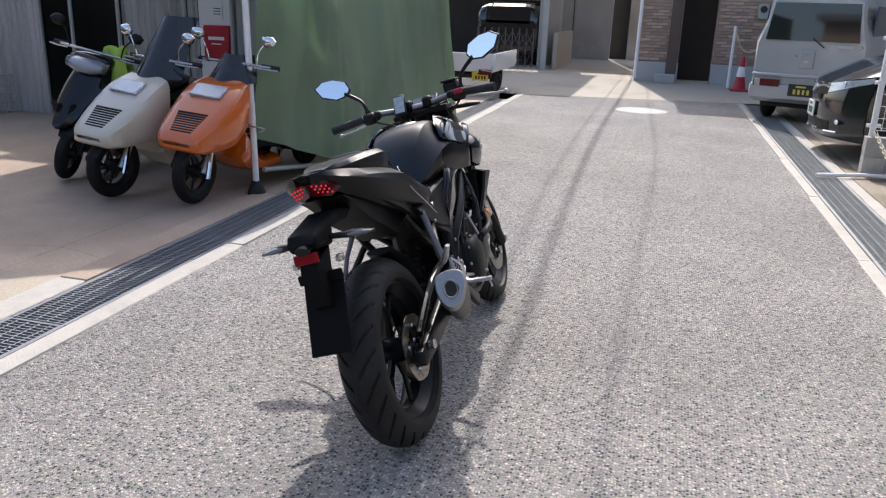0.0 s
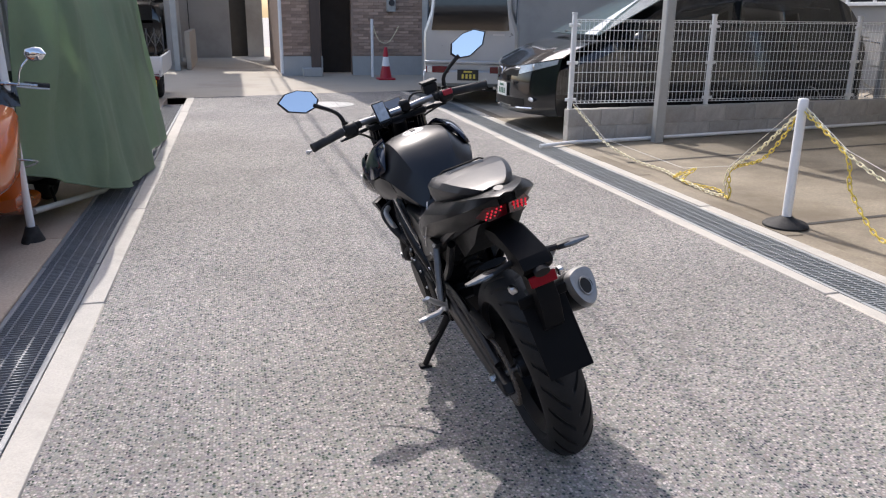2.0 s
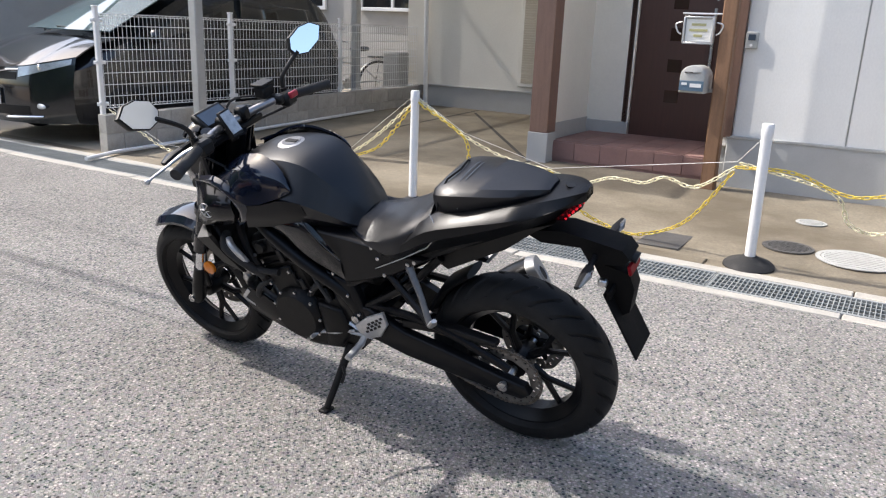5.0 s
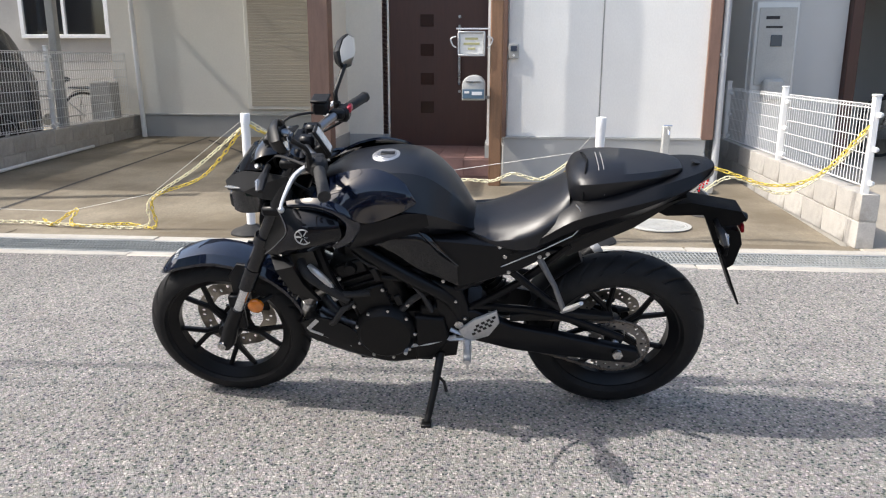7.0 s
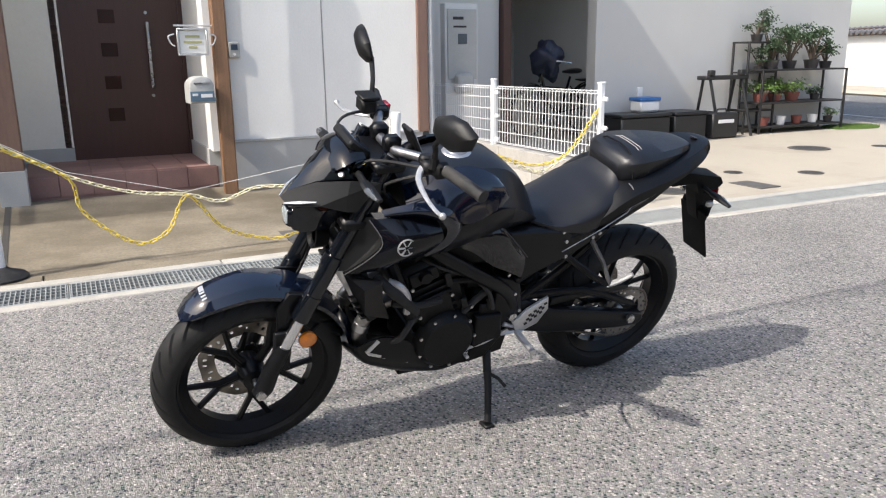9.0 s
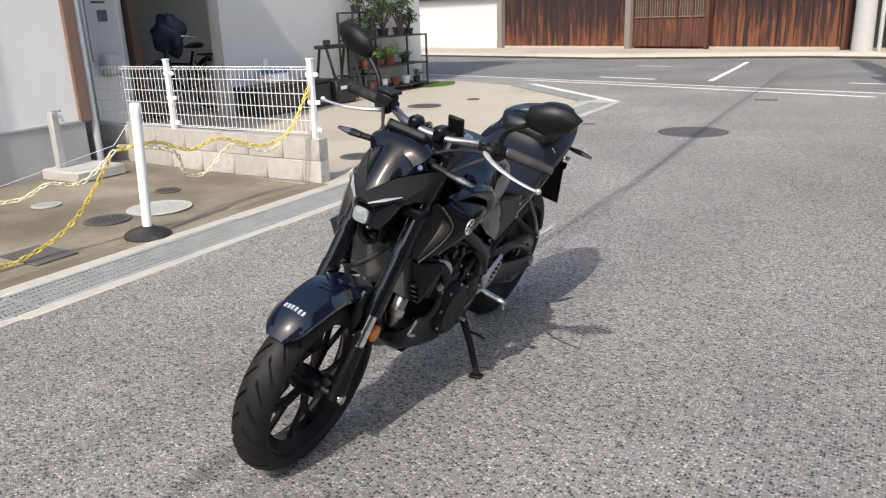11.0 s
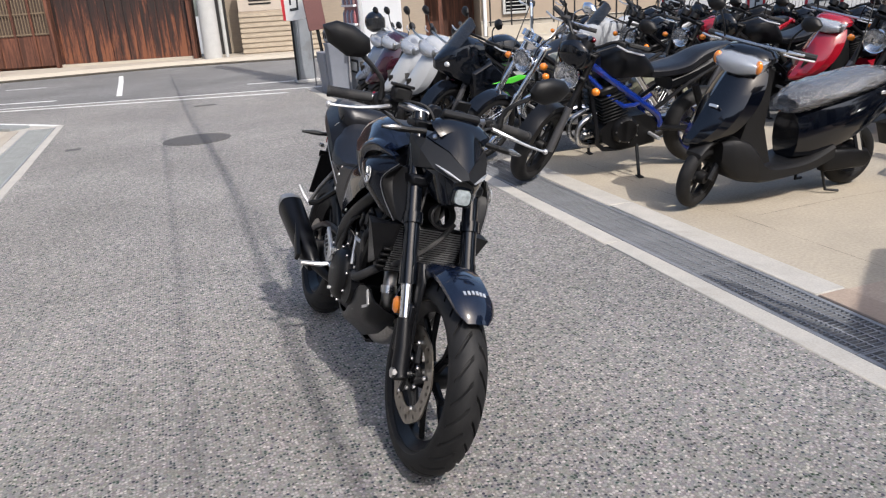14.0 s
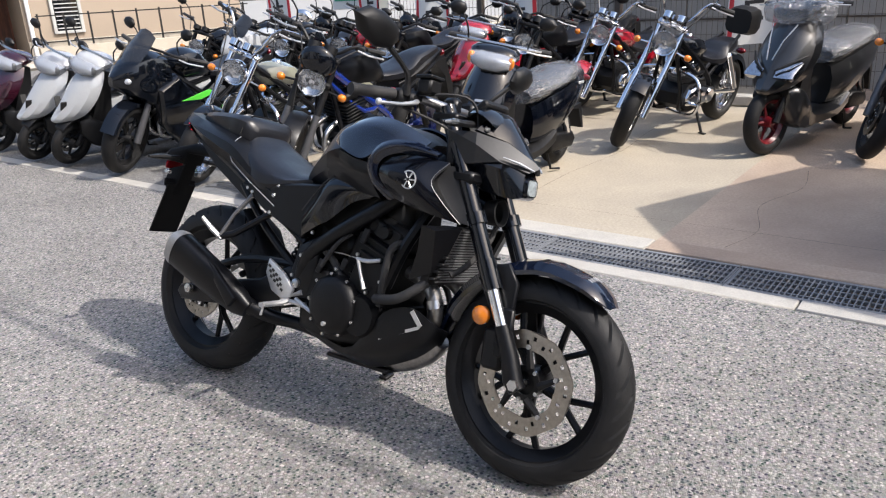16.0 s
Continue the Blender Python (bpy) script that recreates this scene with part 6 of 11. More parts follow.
for y, w, top, bot in ((-0.30, 0.14, 0.735, 0.665), (-0.40, 0.162, 0.805, 0.69), (-0.50, 0.168, 0.875, 0.735), (-0.62, 0.16, 0.91, 0.785), (-0.74, 0.14, 0.935, 0.84), (-0.84, 0.105, 0.958, 0.885), (-0.90, 0.065, 0.968, 0.925), (-0.928, 0.025, 0.968, 0.952)):
    S.append([Vector(p) for p in ((0, y, top), (w * 0.75, y, top - 0.004), (w * 0.98, y, top - 0.03), (w, y, top * 0.55 + bot * 0.45), (w * 0.6, y, bot), (0, y, bot + 0.01), (-w * 0.6, y, bot), (-w, y, top * 0.55 + bot * 0.45), (-w * 0.98, y, top - 0.03), (-w * 0.75, y, top - 0.004))])
tail = part("tail_cowl", M().skin(S, 3, 1), MATTE, bike)
m = M()
for s in (-1, 1):
    m.tube([(0.147 * s, -0.285, 0.664), (0.16 * s, -0.41, 0.737), (0.164 * s, -0.5, 0.793)], 0.0018, 5)
    m.tube([(0.164 * s, -0.5, 0.793), (0.158 * s, -0.528, 0.832), (0.142 * s, -0.52, 0.868), (0.132 * s, -0.505, 0.884)], 0.0018, 5, smooth=3)
halves("tail_edge", m, BADGE, tail)
part("tail_emblem", M().lathe([(0.014, 0), (0.014, 0.003), (0.0, 0.003)], (0, -0.875, 0.966), (0, -0.2, 1), 20), BROWGREY, tail)
m = M()
for s in (-1, 1):
    m.add([(0.004 * s, -0.925, 0.948), (0.055 * s, -0.905, 0.94), (0.082 * s, -0.862, 0.905), (0.05 * s, -0.872, 0.885), (0.004 * s, -0.905, 0.9)], [(0, 1, 2, 3, 4) if s < 0 else (4, 3, 2, 1, 0)])
tl = halves("tail_light", m, surf("dark_red_lens", (0.07, 0.003, 0.006), 0.2, var=0.1, coat=0.6, spec=0.2), bike, "red V-shaped tail light", angle=10)
m = M()
for s in (-1, 1):
    for k in range(4):
        for n in range(3):
            a, b = 0.018 + 0.0125 * k + 0.002 * n, 0.93 - 0.0115 * n - 0.003 * k
            m.ball((a * s, -0.9235 + 0.35 * a + 0.01 * n, b), 0.0034, 6, 4)
DOT = surf("bright_red_dot", (0.45, 0.01, 0.02), 0.15, coat=1.0)
DOT.node_tree.nodes["Principled BSDF"].inputs["Emission Color"].default_value = (1.0, 0.012, 0.03, 1)
DOT.node_tree.nodes["Principled BSDF"].inputs["Emission Strength"].default_value = 0.3
tagged(part("light_cluster", m, DOT, tl[0], "red lamp dots"), kind="stuff")
part("under_tail", M().prism([(-0.42, 0.70), (-0.62, 0.795), (-0.85, 0.88), (-0.80, 0.85), (-0.70, 0.77), (-0.5, 0.66)], -0.07, 0.07), PLASTIC, bike)
m = M().prism([(-0.74, 0.83), (-0.87, 0.847), (-1.03, 0.818), (-1.05, 0.792), (-1.03, 0.77), (-0.94, 0.76), (-0.915, 0.805), (-0.80, 0.80)], -0.045, 0.045, 0.012)
br = part("plate_bracket", m, DULLBLACK, bike)
part("plate_holder", M().box((0, -1.03, 0.578), (0.128, 0.007, 0.225), 0.003, Matrix.Rotation(radians(-24), 3, "X")).box((0, -1.0, 0.683), (0.14, 0.012, 0.03), 0.004).prism([(-0.94, 0.76), (-1.045, 0.735), (-1.058, 0.69), (-1.045, 0.61), (-1.025, 0.595), (-0.985, 0.66)], -0.028, 0.028, 0.004), DULLBLACK, br, "empty black number plate holder")
part("plate_lamp", M().tube([(0.0, -1.03, 0.785), (0.0, -1.06, 0.775)], 0.022, 12, flat=0.6), PLASTIC, br)
part("rear_reflector", M().box((0, -1.047, 0.752), (0.075, 0.01, 0.03), 0.003, Matrix.Rotation(radians(-10), 3, "X")), REFLECT_RED, br, "red rectangular reflector")
m = M()
for s in (-1, 1):
    m.tube([(0.04 * s, -0.955, 0.785), (0.09 * s, -0.957, 0.78)], 0.009, 8)
    m.tube([(0.088 * s, -0.957, 0.78), (0.12 * s, -0.958, 0.779), (0.182 * s, -0.955, 0.774)], [0.013, 0.016, 0.007], 8, flat=0.75)
ri = halves("rear_indicator", m, PLASTIC, bike)
m = M()
for s in (-1, 1):
    m.tube([(0.105 * s, -0.966, 0.78), (0.13 * s, -0.967, 0.779), (0.18 * s, -0.962, 0.775)], [0.006, 0.011, 0.004], 8, flat=0.9)
halves("indicator_lens", m, LENS_SMOKE, ri)
m = M()
for s in (-1, 1):
    m.box((0.07 * s, -0.985, 0.725), (0.02, 0.025, 0.02), 0.004)
halves("bracket_screw", m, STEEL, br)

# frame and engine
m = M()
for s in (-1, 1):
    m.tube([(0.05 * s, 0.33, 0.88), (0.12 * s, 0.2, 0.74), (0.14 * s, 0.02, 0.62), (0.125 * s, -0.12, 0.52), (0.11 * s, -0.16, 0.42)], 0.024, 10, smooth=3)
    m.tube([(0.06 * s, 0.35, 0.8), (0.13 * s, 0.28, 0.62), (0.13 * s, 0.22, 0.48)], 0.018, 8, smooth=3)
    m.tube([(0.12 * s, -0.14, 0.56), (0.11 * s, -0.35, 0.67), (0.1 * s, -0.6, 0.8), (0.07 * s, -0.8, 0.89)], 0.017, 8, smooth=3)
    m.tube([(0.11 * s, -0.17, 0.46), (0.105 * s, -0.35, 0.58), (0.1 * s, -0.5, 0.72)], 0.014, 8, smooth=3)
    m.prism([(-0.06, 0.6), (-0.16, 0.56), (-0.2, 0.42), (-0.17, 0.36), (-0.1, 0.38), (-0.07, 0.48)], 0.1 * s, 0.135 * s, 0.012)
part("frame", m, MATTE, bike)
eng = part("engine", M().prism([(0.19, 0.28), (0.2, 0.4), (0.15, 0.46), (-0.1, 0.47), (-0.155, 0.4), (-0.14, 0.28), (0.0, 0.255)], -0.125, 0.125, 0.025), ENGINE, bike)
rot = Matrix.Rotation(radians(-20), 3, "X")
part("cylinder_block", M().box((0, 0.13, 0.52), (0.24, 0.2, 0.22), 0.02, rot), ENGINE, eng)
part("head_cover", M().box((0, 0.19, 0.64), (0.25, 0.17, 0.08), 0.02, rot), ENGINE, eng)
part("gearbox", M().box((0, -0.09, 0.47), (0.2, 0.14, 0.12), 0.02), ENGINE, eng)
for s in (-1, 1):
    part("side_plate", M().box((0.122 * s, 0.14, 0.5), (0.02, 0.12, 0.12), 0.008, rot), ENGINE, eng)
    part("cam_plug", M().box((0.124 * s, 0.2, 0.635), (0.02, 0.1, 0.05), 0.008, rot), ENGINE, eng)
    part("gearbox_cap", M().box((0.118 * s, -0.08, 0.44), (0.03, 0.12, 0.1), 0.012), ENGINE, eng)
    part("breather_hose", M().tube([(0.125 * s, 0.05, 0.46), (0.13 * s, 0.0, 0.52), (0.12 * s, -0.06, 0.55)], 0.012, 8, smooth=3), RUBBER, eng)
part("air_box", M().box((0, 0.05, 0.69), (0.2, 0.4, 0.16), 0.03).box((0, -0.16, 0.62), (0.17, 0.16, 0.2), 0.03), PLASTIC, bike)
part("throttle_body", M().box((0, -0.02, 0.57), (0.2, 0.12, 0.09), 0.02).tube([(-0.11, -0.02, 0.58), (-0.13, 0.02, 0.6), (-0.12, 0.1, 0.6)], 0.012, 8, smooth=3), ENGINE, bike)
part("spark_lead", M().tube([(-0.1, 0.2, 0.68), (-0.14, 0.14, 0.66), (-0.13, 0.06, 0.62)], 0.006, 6, smooth=3), RUBBER, bike)
m = M().lathe([(0.0, 0.055), (0.065, 0.055), (0.085, 0.045), (0.095, 0.03), (0.1, 0.0)], (0.12, 0.03, 0.388), (1, 0, 0), 32)
m.lathe([(0.0, 0.03), (0.06, 0.03), (0.07, 0.0)], (0.12, 0.135, 0.372), (1, 0, 0), 24)
part("clutch_cover", m, ENGINE, eng)
m = M().lathe([(0.0, 0.045), (0.085, 0.045), (0.1, 0.03), (0.108, 0.0)], (-0.12, 0.098, 0.386), (-1, 0, 0), 32)
m.prism([(0.0, 0.46), (-0.1, 0.45), (-0.12, 0.36), (-0.06, 0.28), (0.0, 0.27)], -0.12, -0.15, 0.012)
part("generator_cover", m, ENGINE, eng)
for s, cy, cz, r in ((1, 0.03, 0.388, 0.098), (-1, 0.098, 0.386, 0.1)):
    for k in range(9):
        a = 2 * math.pi * k / 9 + 0.3
        part("engine_bolt", bolt(M(), (0.152 * s, cy + r * math.cos(a), cz + r * math.sin(a)), (s, 0, 0), 0.0065, 0.006), STEEL, eng)
for s in (-1, 1):
    for y, z in ((-0.17, 0.45), (-0.19, 0.4), (0.2, 0.49), (0.24, 0.6), (-0.1, 0.6), (-0.14, 0.52), (0.02, 0.5), (0.1, 0.56), (0.15, 0.45)):
        part("engine_bolt", bolt(M(), (0.138 * s, y, z), (s, 0, 0), 0.007, 0.006), STEEL, eng)
m = M()
PAN = [[(0.05, 0.412, 0.372), (0.045, 0.395, 0.34), (0.02, 0.37, 0.315)], [(0.124, 0.395, 0.405), (0.118, 0.366, 0.335), (0.05, 0.34, 0.288)], [(0.136, 0.325, 0.435), (0.134, 0.29, 0.318), (0.07, 0.26, 0.246)], [(0.138, 0.225, 0.4), (0.132, 0.185, 0.278), (0.06, 0.16, 0.208)], [(0.126, 0.11, 0.27), (0.12, 0.1, 0.24), (0.055, 0.09, 0.206)], [(0.12, 0.0, 0.27), (0.11, 0.0, 0.245), (0.06, 0.0, 0.222)], [(0.11, -0.13, 0.302), (0.1, -0.14, 0.285), (0.07, -0.13, 0.262)]]
m.quilt(PAN, 3, 3, 0.008).mirror()
m.box((0, 0.08, 0.205), (0.12, 0.26, 0.014), 0.006)
pan = part("belly_pan", m, MATTE, bike, "black belly pan under the engine", angle=45)
# clutch arm, hoses, wires and cast ribs round the engine
part("clutch_arm", M().tube([(0.135, 0.19, 0.555), (0.14, 0.14, 0.545), (0.142, 0.1, 0.548)], [0.006, 0.007, 0.005], 8, smooth=3).tube([(0.142, 0.105, 0.548), (0.148, 0.13, 0.5), (0.15, 0.15, 0.46)], [0.006, 0.005, 0.007], 8), ALLOY, eng, "bright clutch release arm")
part("clutch_cable", M().tube([(0.142, 0.1, 0.548), (0.142, 0.04, 0.553), (0.14, -0.02, 0.552)], 0.002, 5), STEEL, eng)
for pts, r in ((((0.1, 0.27, 0.62), (0.15, 0.24, 0.6), (0.148, 0.22, 0.5), (0.14, 0.21, 0.42)), 0.012), (((-0.12, 0.2, 0.5), (-0.152, 0.24, 0.48), (-0.15, 0.27, 0.43), (-0.11, 0.3, 0.4)), 0.01), (((-0.13, 0.02, 0.6), (-0.15, -0.03, 0.55), (-0.145, -0.06, 0.48)), 0.007), (((0.13, 0.06, 0.62), (0.15, 0.02, 0.58), (0.145, -0.04, 0.5)), 0.007), (((-0.135, 0.3, 0.56), (-0.15, 0.22, 0.548), (-0.148, 0.14, 0.552)), 0.011)):
    part("hose", M().tube(pts, r, 8, smooth=5), RUBBER, eng)
for k in range(7):
    part("cooling_rib", M().box((0, 0.165 + 0.011 * k - 0.05, 0.455 + 0.024 * k), (0.262, 0.13, 0.006), 0.002, rot), ENGINE, eng)
for y, z, h in ((0.12, 0.62, 0.05), (0.05, 0.52, 0.04), (-0.05, 0.5, 0.05)):
    for sd in (-1, 1):
        part("cable_clip", M().box((0.138 * sd, y, z), (0.012, 0.022, h), 0.004, rot), PLASTIC, eng)
for sd in (-1, 1):
    part("spark_cover", M().lathe([(0.0, 0.014), (0.018, 0.014), (0.022, 0.006), (0.022, -0.01)], (0.136 * sd, 0.2, 0.64), (sd, 0, 0), 16), ENGINE, eng)
    part("pivot_bolt", M().lathe([(0.0, 0.01), (0.01, 0.01), (0.016, 0.006), (0.017, -0.006)], (0.138 * sd, -0.15, 0.425), (sd, 0, 0), 8), STEEL, bike)
m = M()
for s in (-1, 1):
    for pts in (((0.337, 0.432), (0.372, 0.392), (0.362, 0.384), (0.326, 0.422)), ((0.372, 0.392), (0.22, 0.328), (0.222, 0.318), (0.362, 0.378))):
        m.prism(list(pts), 0.126 * s, 0.1385 * s)
halves("silver_accent", m, ALLOY, pan, "silver chevron accent")
m = M()
for s in (-1, 1):
    m.tube([(0.06 * s, 0.25, 0.53), (0.07 * s, 0.33, 0.505), (0.078 * s, 0.372, 0.45), (0.07 * s, 0.362, 0.38), (0.05 * s, 0.3, 0.31)], 0.023, 14, smooth=4)
hd = halves("exhaust_header", m, HEADER, bike, "bare steel exhaust header pipe")
m = M()
for s in (-1, 1):
    c = Vector((0.078 * s, 0.372, 0.45))
    m.tube([c + Vector((0, -0.006, 0.012)), c + Vector((0, 0.001, -0.012))], 0.027, 14)
halves("header_clamp", m, STEEL, hd)
part("exhaust_collector", M().tube([(0.03, 0.375, 0.34), (0.02, 0.33, 0.3), (0.02, 0.24, 0.255), (0.03, 0.1, 0.245)], [0.03, 0.042, 0.045, 0.03], 14, smooth=3), HEADER, bike)
m = M().tube([(0.03, 0.12, 0.245), (0.04, 0.0, 0.255), (0.055, -0.18, 0.275), (0.1, -0.28, 0.285), (0.152, -0.36, 0.315)], [0.024, 0.024, 0.023, 0.024, 0.03], 12, smooth=4)
part("link_pipe", m, MATTE, bike, "black exhaust link pipe")
d = Vector((0.245, -0.655, 0.475)) - Vector((0.158, -0.34, 0.30))
mp0 = Vector((0.158, -0.34, 0.30))
SECTION = [(-0.85, 0.75), (-0.1, 1.0), (0.72, 0.95), (1.0, 0.6), (0.92, 0.0), (0.55, -0.7), (0.05, -1.0), (-0.5, -0.85), (-0.9, -0.3), (-1.0, 0.3)]


def canister(steps):
    """The silencer's body: the section carried along its axis, from round to five-sided. steps: (place, radius, how five-sided)."""
    ax_ = d.normalized()
    side = Vector((1, 0, 0)) - ax_ * ax_.x
    side.normalize()
    up_ = side.cross(ax_) * -1
    up_ = up_ if up_.z > 0 else up_ * -1
    rings = []
    for t, r, k in steps:
        ring = []
        for q in curve_points([Vector((*p, 0)) for p in SECTION], 3, closed=True)[0]:
            ring.append(mp0 + d * t + (side * q.x + up_ * q.y) * r * (k + (1 - k) / q.length))
        rings.append(ring)
    return M().rings(rings)


m = canister([(0.0, 0.03, 0.0), (0.12, 0.048, 0.3), (0.4, 0.06, 0.8), (0.8, 0.066, 1.0), (0.94, 0.066, 1.0)])


def narrowed(mm, k=0.76):
    """Squeezes a piece sideways about the silencer's axis."""
    mm.v = [(mp0.x + d.x * (y - mp0.y) / d.y + (x - mp0.x - d.x * (y - mp0.y) / d.y) * k, y, z) for x, y, z in mm.v]
    return mm


muf = part("silencer", narrowed(m), MATTE, bike, "stubby matt black silencer")
m = canister([(0.935, 0.068, 1.0), (0.965, 0.067, 1.0), (1.02, 0.06, 1.0), (1.022, 0.05, 0.9), (1.018, 0.04, 0.5)])
ax = d.normalized()
m.lathe([(0.033, 0.001), (0.03, 0.004), (0.026, 0.002), (0.024, -0.03)], mp0 + d * 1.02, ax, 24)
part("silencer_end", narrowed(m), surf("silencer_cap", (0.36, 0.36, 0.355), 0.45, metal=0.7, var=0.1), muf, "silver silencer end cap")
part("silencer_bore", M().lathe([(0.0, 0.0), (0.0265, 0.0)], mp0 + d * 1.0215, ax, 20), SHADEBLACK, muf)
m = M().prism([(-0.33, 0.345), (-0.45, 0.43), (-0.5, 0.46), (-0.46, 0.4), (-0.36, 0.31)], 0.22, 0.235, 0.004)
part("heat_shield", m, MATTE, muf)

# swingarm, chain and stand
m = M()
for s in (-1, 1):
    m.prism([(-0.12, 0.47), (-0.2, 0.475), (-0.33, 0.412), (-0.46, 0.385), (-0.67, 0.335), (-0.752, 0.318), (-0.768, 0.29), (-0.74, 0.264), (-0.65, 0.27), (-0.47, 0.292), (-0.33, 0.312), (-0.2, 0.348), (-0.12, 0.38)], 0.1 * s, 0.132 * s, 0.008)
    m.tube([(0.11 * s, -0.2, 0.48), (0.112 * s, -0.45, 0.46), (0.112 * s, -0.7, 0.36)], 0.014, 8, smooth=3)
m.box((0, -0.2, 0.42), (0.22, 0.08, 0.07), 0.02)
part("swingarm", m, MATTE, bike)
part("rear_axle", M().cyl((-0.15, -0.686, 0.314), (0.15, -0.686, 0.314), 0.012, seg=12).lathe([(0, 0.012), (0.018, 0.01), (0.018, 0.0)], (-0.14, -0.686, 0.314), (-1, 0, 0), 6).lathe([(0, 0.012), (0.018, 0.01), (0.018, 0.0)], (0.14, -0.686, 0.314), (1, 0, 0), 6), STEEL, bike)
m = M()
path = [(-0.13, 0.4 + 0.035), (-0.4, 0.425), (-0.62, 0.418), (-0.686, 0.42), (-0.76, 0.393), (-0.795, 0.314), (-0.76, 0.235), (-0.686, 0.21), (-0.6, 0.225), (-0.4, 0.29), (-0.13, 0.355)]
cp = curve_points([Vector((-0.097, y, z)) for y, z in path], 9)[0]
for k in range(0, len(cp) - 1):
    a, b = cp[k], cp[k + 1]
    mid = (a + b) / 2
    ang = math.atan2(b.z - a.z, b.y - a.y)
    m.box(mid, (0.012 if k % 2 else 0.008, (b - a).length * 1.05, 0.01), 0.002, Matrix.Rotation(ang, 3, "X"))
tagged(part("drive_chain", m, surf("oily_chain", (0.16, 0.14, 0.12), 0.4, metal=0.8), bike), kind="stuff")
part("chain_guard", M().prism([(-0.32, 0.45), (-0.52, 0.465), (-0.66, 0.45), (-0.66, 0.435), (-0.5, 0.435), (-0.32, 0.42)], -0.085, -0.115, 0.004), PLASTIC, bike)
part("rear_hugger", M().tube([(0, -0.4, 0.47), (0, -0.46, 0.56), (0, -0.55, 0.625)], [0.06, 0.066, 0.05], 12, flat=0.25), PLASTIC, bike)
m = M().tube([(0, -0.18, 0.62), (0, -0.3, 0.45)], 0.03, 14)
shock = part("rear_shock", m, PLASTIC, bike)
m = M()
for k in range(9):
    t = k / 8
    m.lathe([(0.036, -0.005), (0.043, 0.0), (0.036, 0.005)], (0, -0.185 - 0.1 * t, 0.61 - 0.14 * t), (0, -0.12, -0.17), 16)
tagged(part("shock_spring", m, PLASTIC, shock), kind="stuff")
m = M().tube([(-0.12, -0.085, 0.285), (-0.2, -0.066, 0.19), (-0.268, -0.043, 0.1)], [0.016, 0.013, 0.012], 10)
m.box((-0.27, -0.04, 0.092), (0.05, 0.035, 0.012), 0.004, Matrix.Rotation(radians(18), 3, "Y"))
m.tube([(-0.16, -0.06, 0.235), (-0.2, -0.1, 0.22), (-0.235, -0.11, 0.21)], 0.006, 6)
part("side_stand", m, PLASTIC, bike, "side stand resting on the asphalt")
for s in (-1, 1):
    m = M().prism([(-0.15, 0.405), (-0.2, 0.45), (-0.275, 0.488), (-0.285, 0.44), (-0.25, 0.385), (-0.2, 0.365), (-0.165, 0.375)], 0.138 * s, 0.15 * s, 0.003)
    hp = part("heel_plate", m, ALLOY, bike, "silver drilled heel plate")
    h = M()
    for i in range(4):
        for j in range(3):
            h.box((0.1512 * s, -0.2 - 0.018 * i - 0.006 * j, 0.395 + 0.017 * j + 0.012 * i), (0.002, 0.012, 0.008), 0.0, Matrix.Rotation(radians(-30), 3, "X"))
    tagged(part("slot_pattern", h, SHADEBLACK, hp), kind="stuff")
    p = M().tube([(0.14 * s, -0.175, 0.365), (0.17 * s, -0.18, 0.355), (0.25 * s, -0.18, 0.352)], [0.012, 0.014, 0.013], 8, flat=0.7)
    p.tube([(0.14 * s, -0.14, 0.375), (0.145 * s, -0.05, 0.345), (0.145 * s, 0.02, 0.33), (0.185 * s, 0.03, 0.33)], 0.007, 6, smooth=3)
    p.tube([(0.135 * s, -0.12, 0.4), (0.14 * s, -0.2, 0.365), (0.135 * s, -0.1, 0.36)], 0.01, 6)
    p.tube([(0.24 * s, -0.18, 0.35), (0.245 * s, -0.182, 0.318)], 0.004, 6)
    part("foot_peg", p, ALLOY, hp)
    r = M().tube([(0.125 * s, -0.31, 0.64), (0.165 * s, -0.44, 0.55), (0.19 * s, -0.49, 0.53)], 0.012, 8)
    hg = part("peg_hanger", r, MATTE, bike)
    part("peg_bracket", M().tube([(0.135 * s, -0.405, 0.69), (0.168 * s, -0.455, 0.61), (0.192 * s, -0.488, 0.53)], [0.013, 0.01, 0.011], 8, flat=0.7), surf("dark_casting", (0.16, 0.16, 0.163), 0.4, metal=0.5, var=0.2, scale=16), hg, "dull cast passenger peg bracket")
    part("passenger_peg", M().tube([(0.185 * s, -0.485, 0.525), (0.21 * s, -0.51, 0.555), (0.235 * s, -0.535, 0.592)], [0.013, 0.014, 0.009], 8, flat=0.7), ALLOY, hg, "silver folded passenger peg")
    bb = M()
    for y, z in ((-0.31, 0.64), (-0.405, 0.7), (-0.43, 0.712), (-0.28, 0.735)):
        bolt(bb, (0.138 * s, y, z), (s, 0, 0), 0.008, 0.006)
    tagged(part("bolt_set", bb, STEEL, hg), kind="stuff")
halves("radiator_hose", M().tube([(-0.13, 0.36, 0.66), (-0.18, 0.33, 0.64), (-0.17, 0.27, 0.58), (-0.14, 0.22, 0.52)], 0.016, 10, smooth=4).tube([(0.13, 0.37, 0.52), (0.17, 0.3, 0.46), (0.15, 0.2, 0.44)], 0.015, 10, smooth=4), RUBBER, bike)
part("thermostat_pipe", M().tube([(-0.155, 0.33, 0.655), (-0.175, 0.3, 0.645), (-0.17, 0.27, 0.6), (-0.15, 0.255, 0.53)], 0.012, 8, smooth=4), ALLOY, bike, "bright metal coolant pipe")


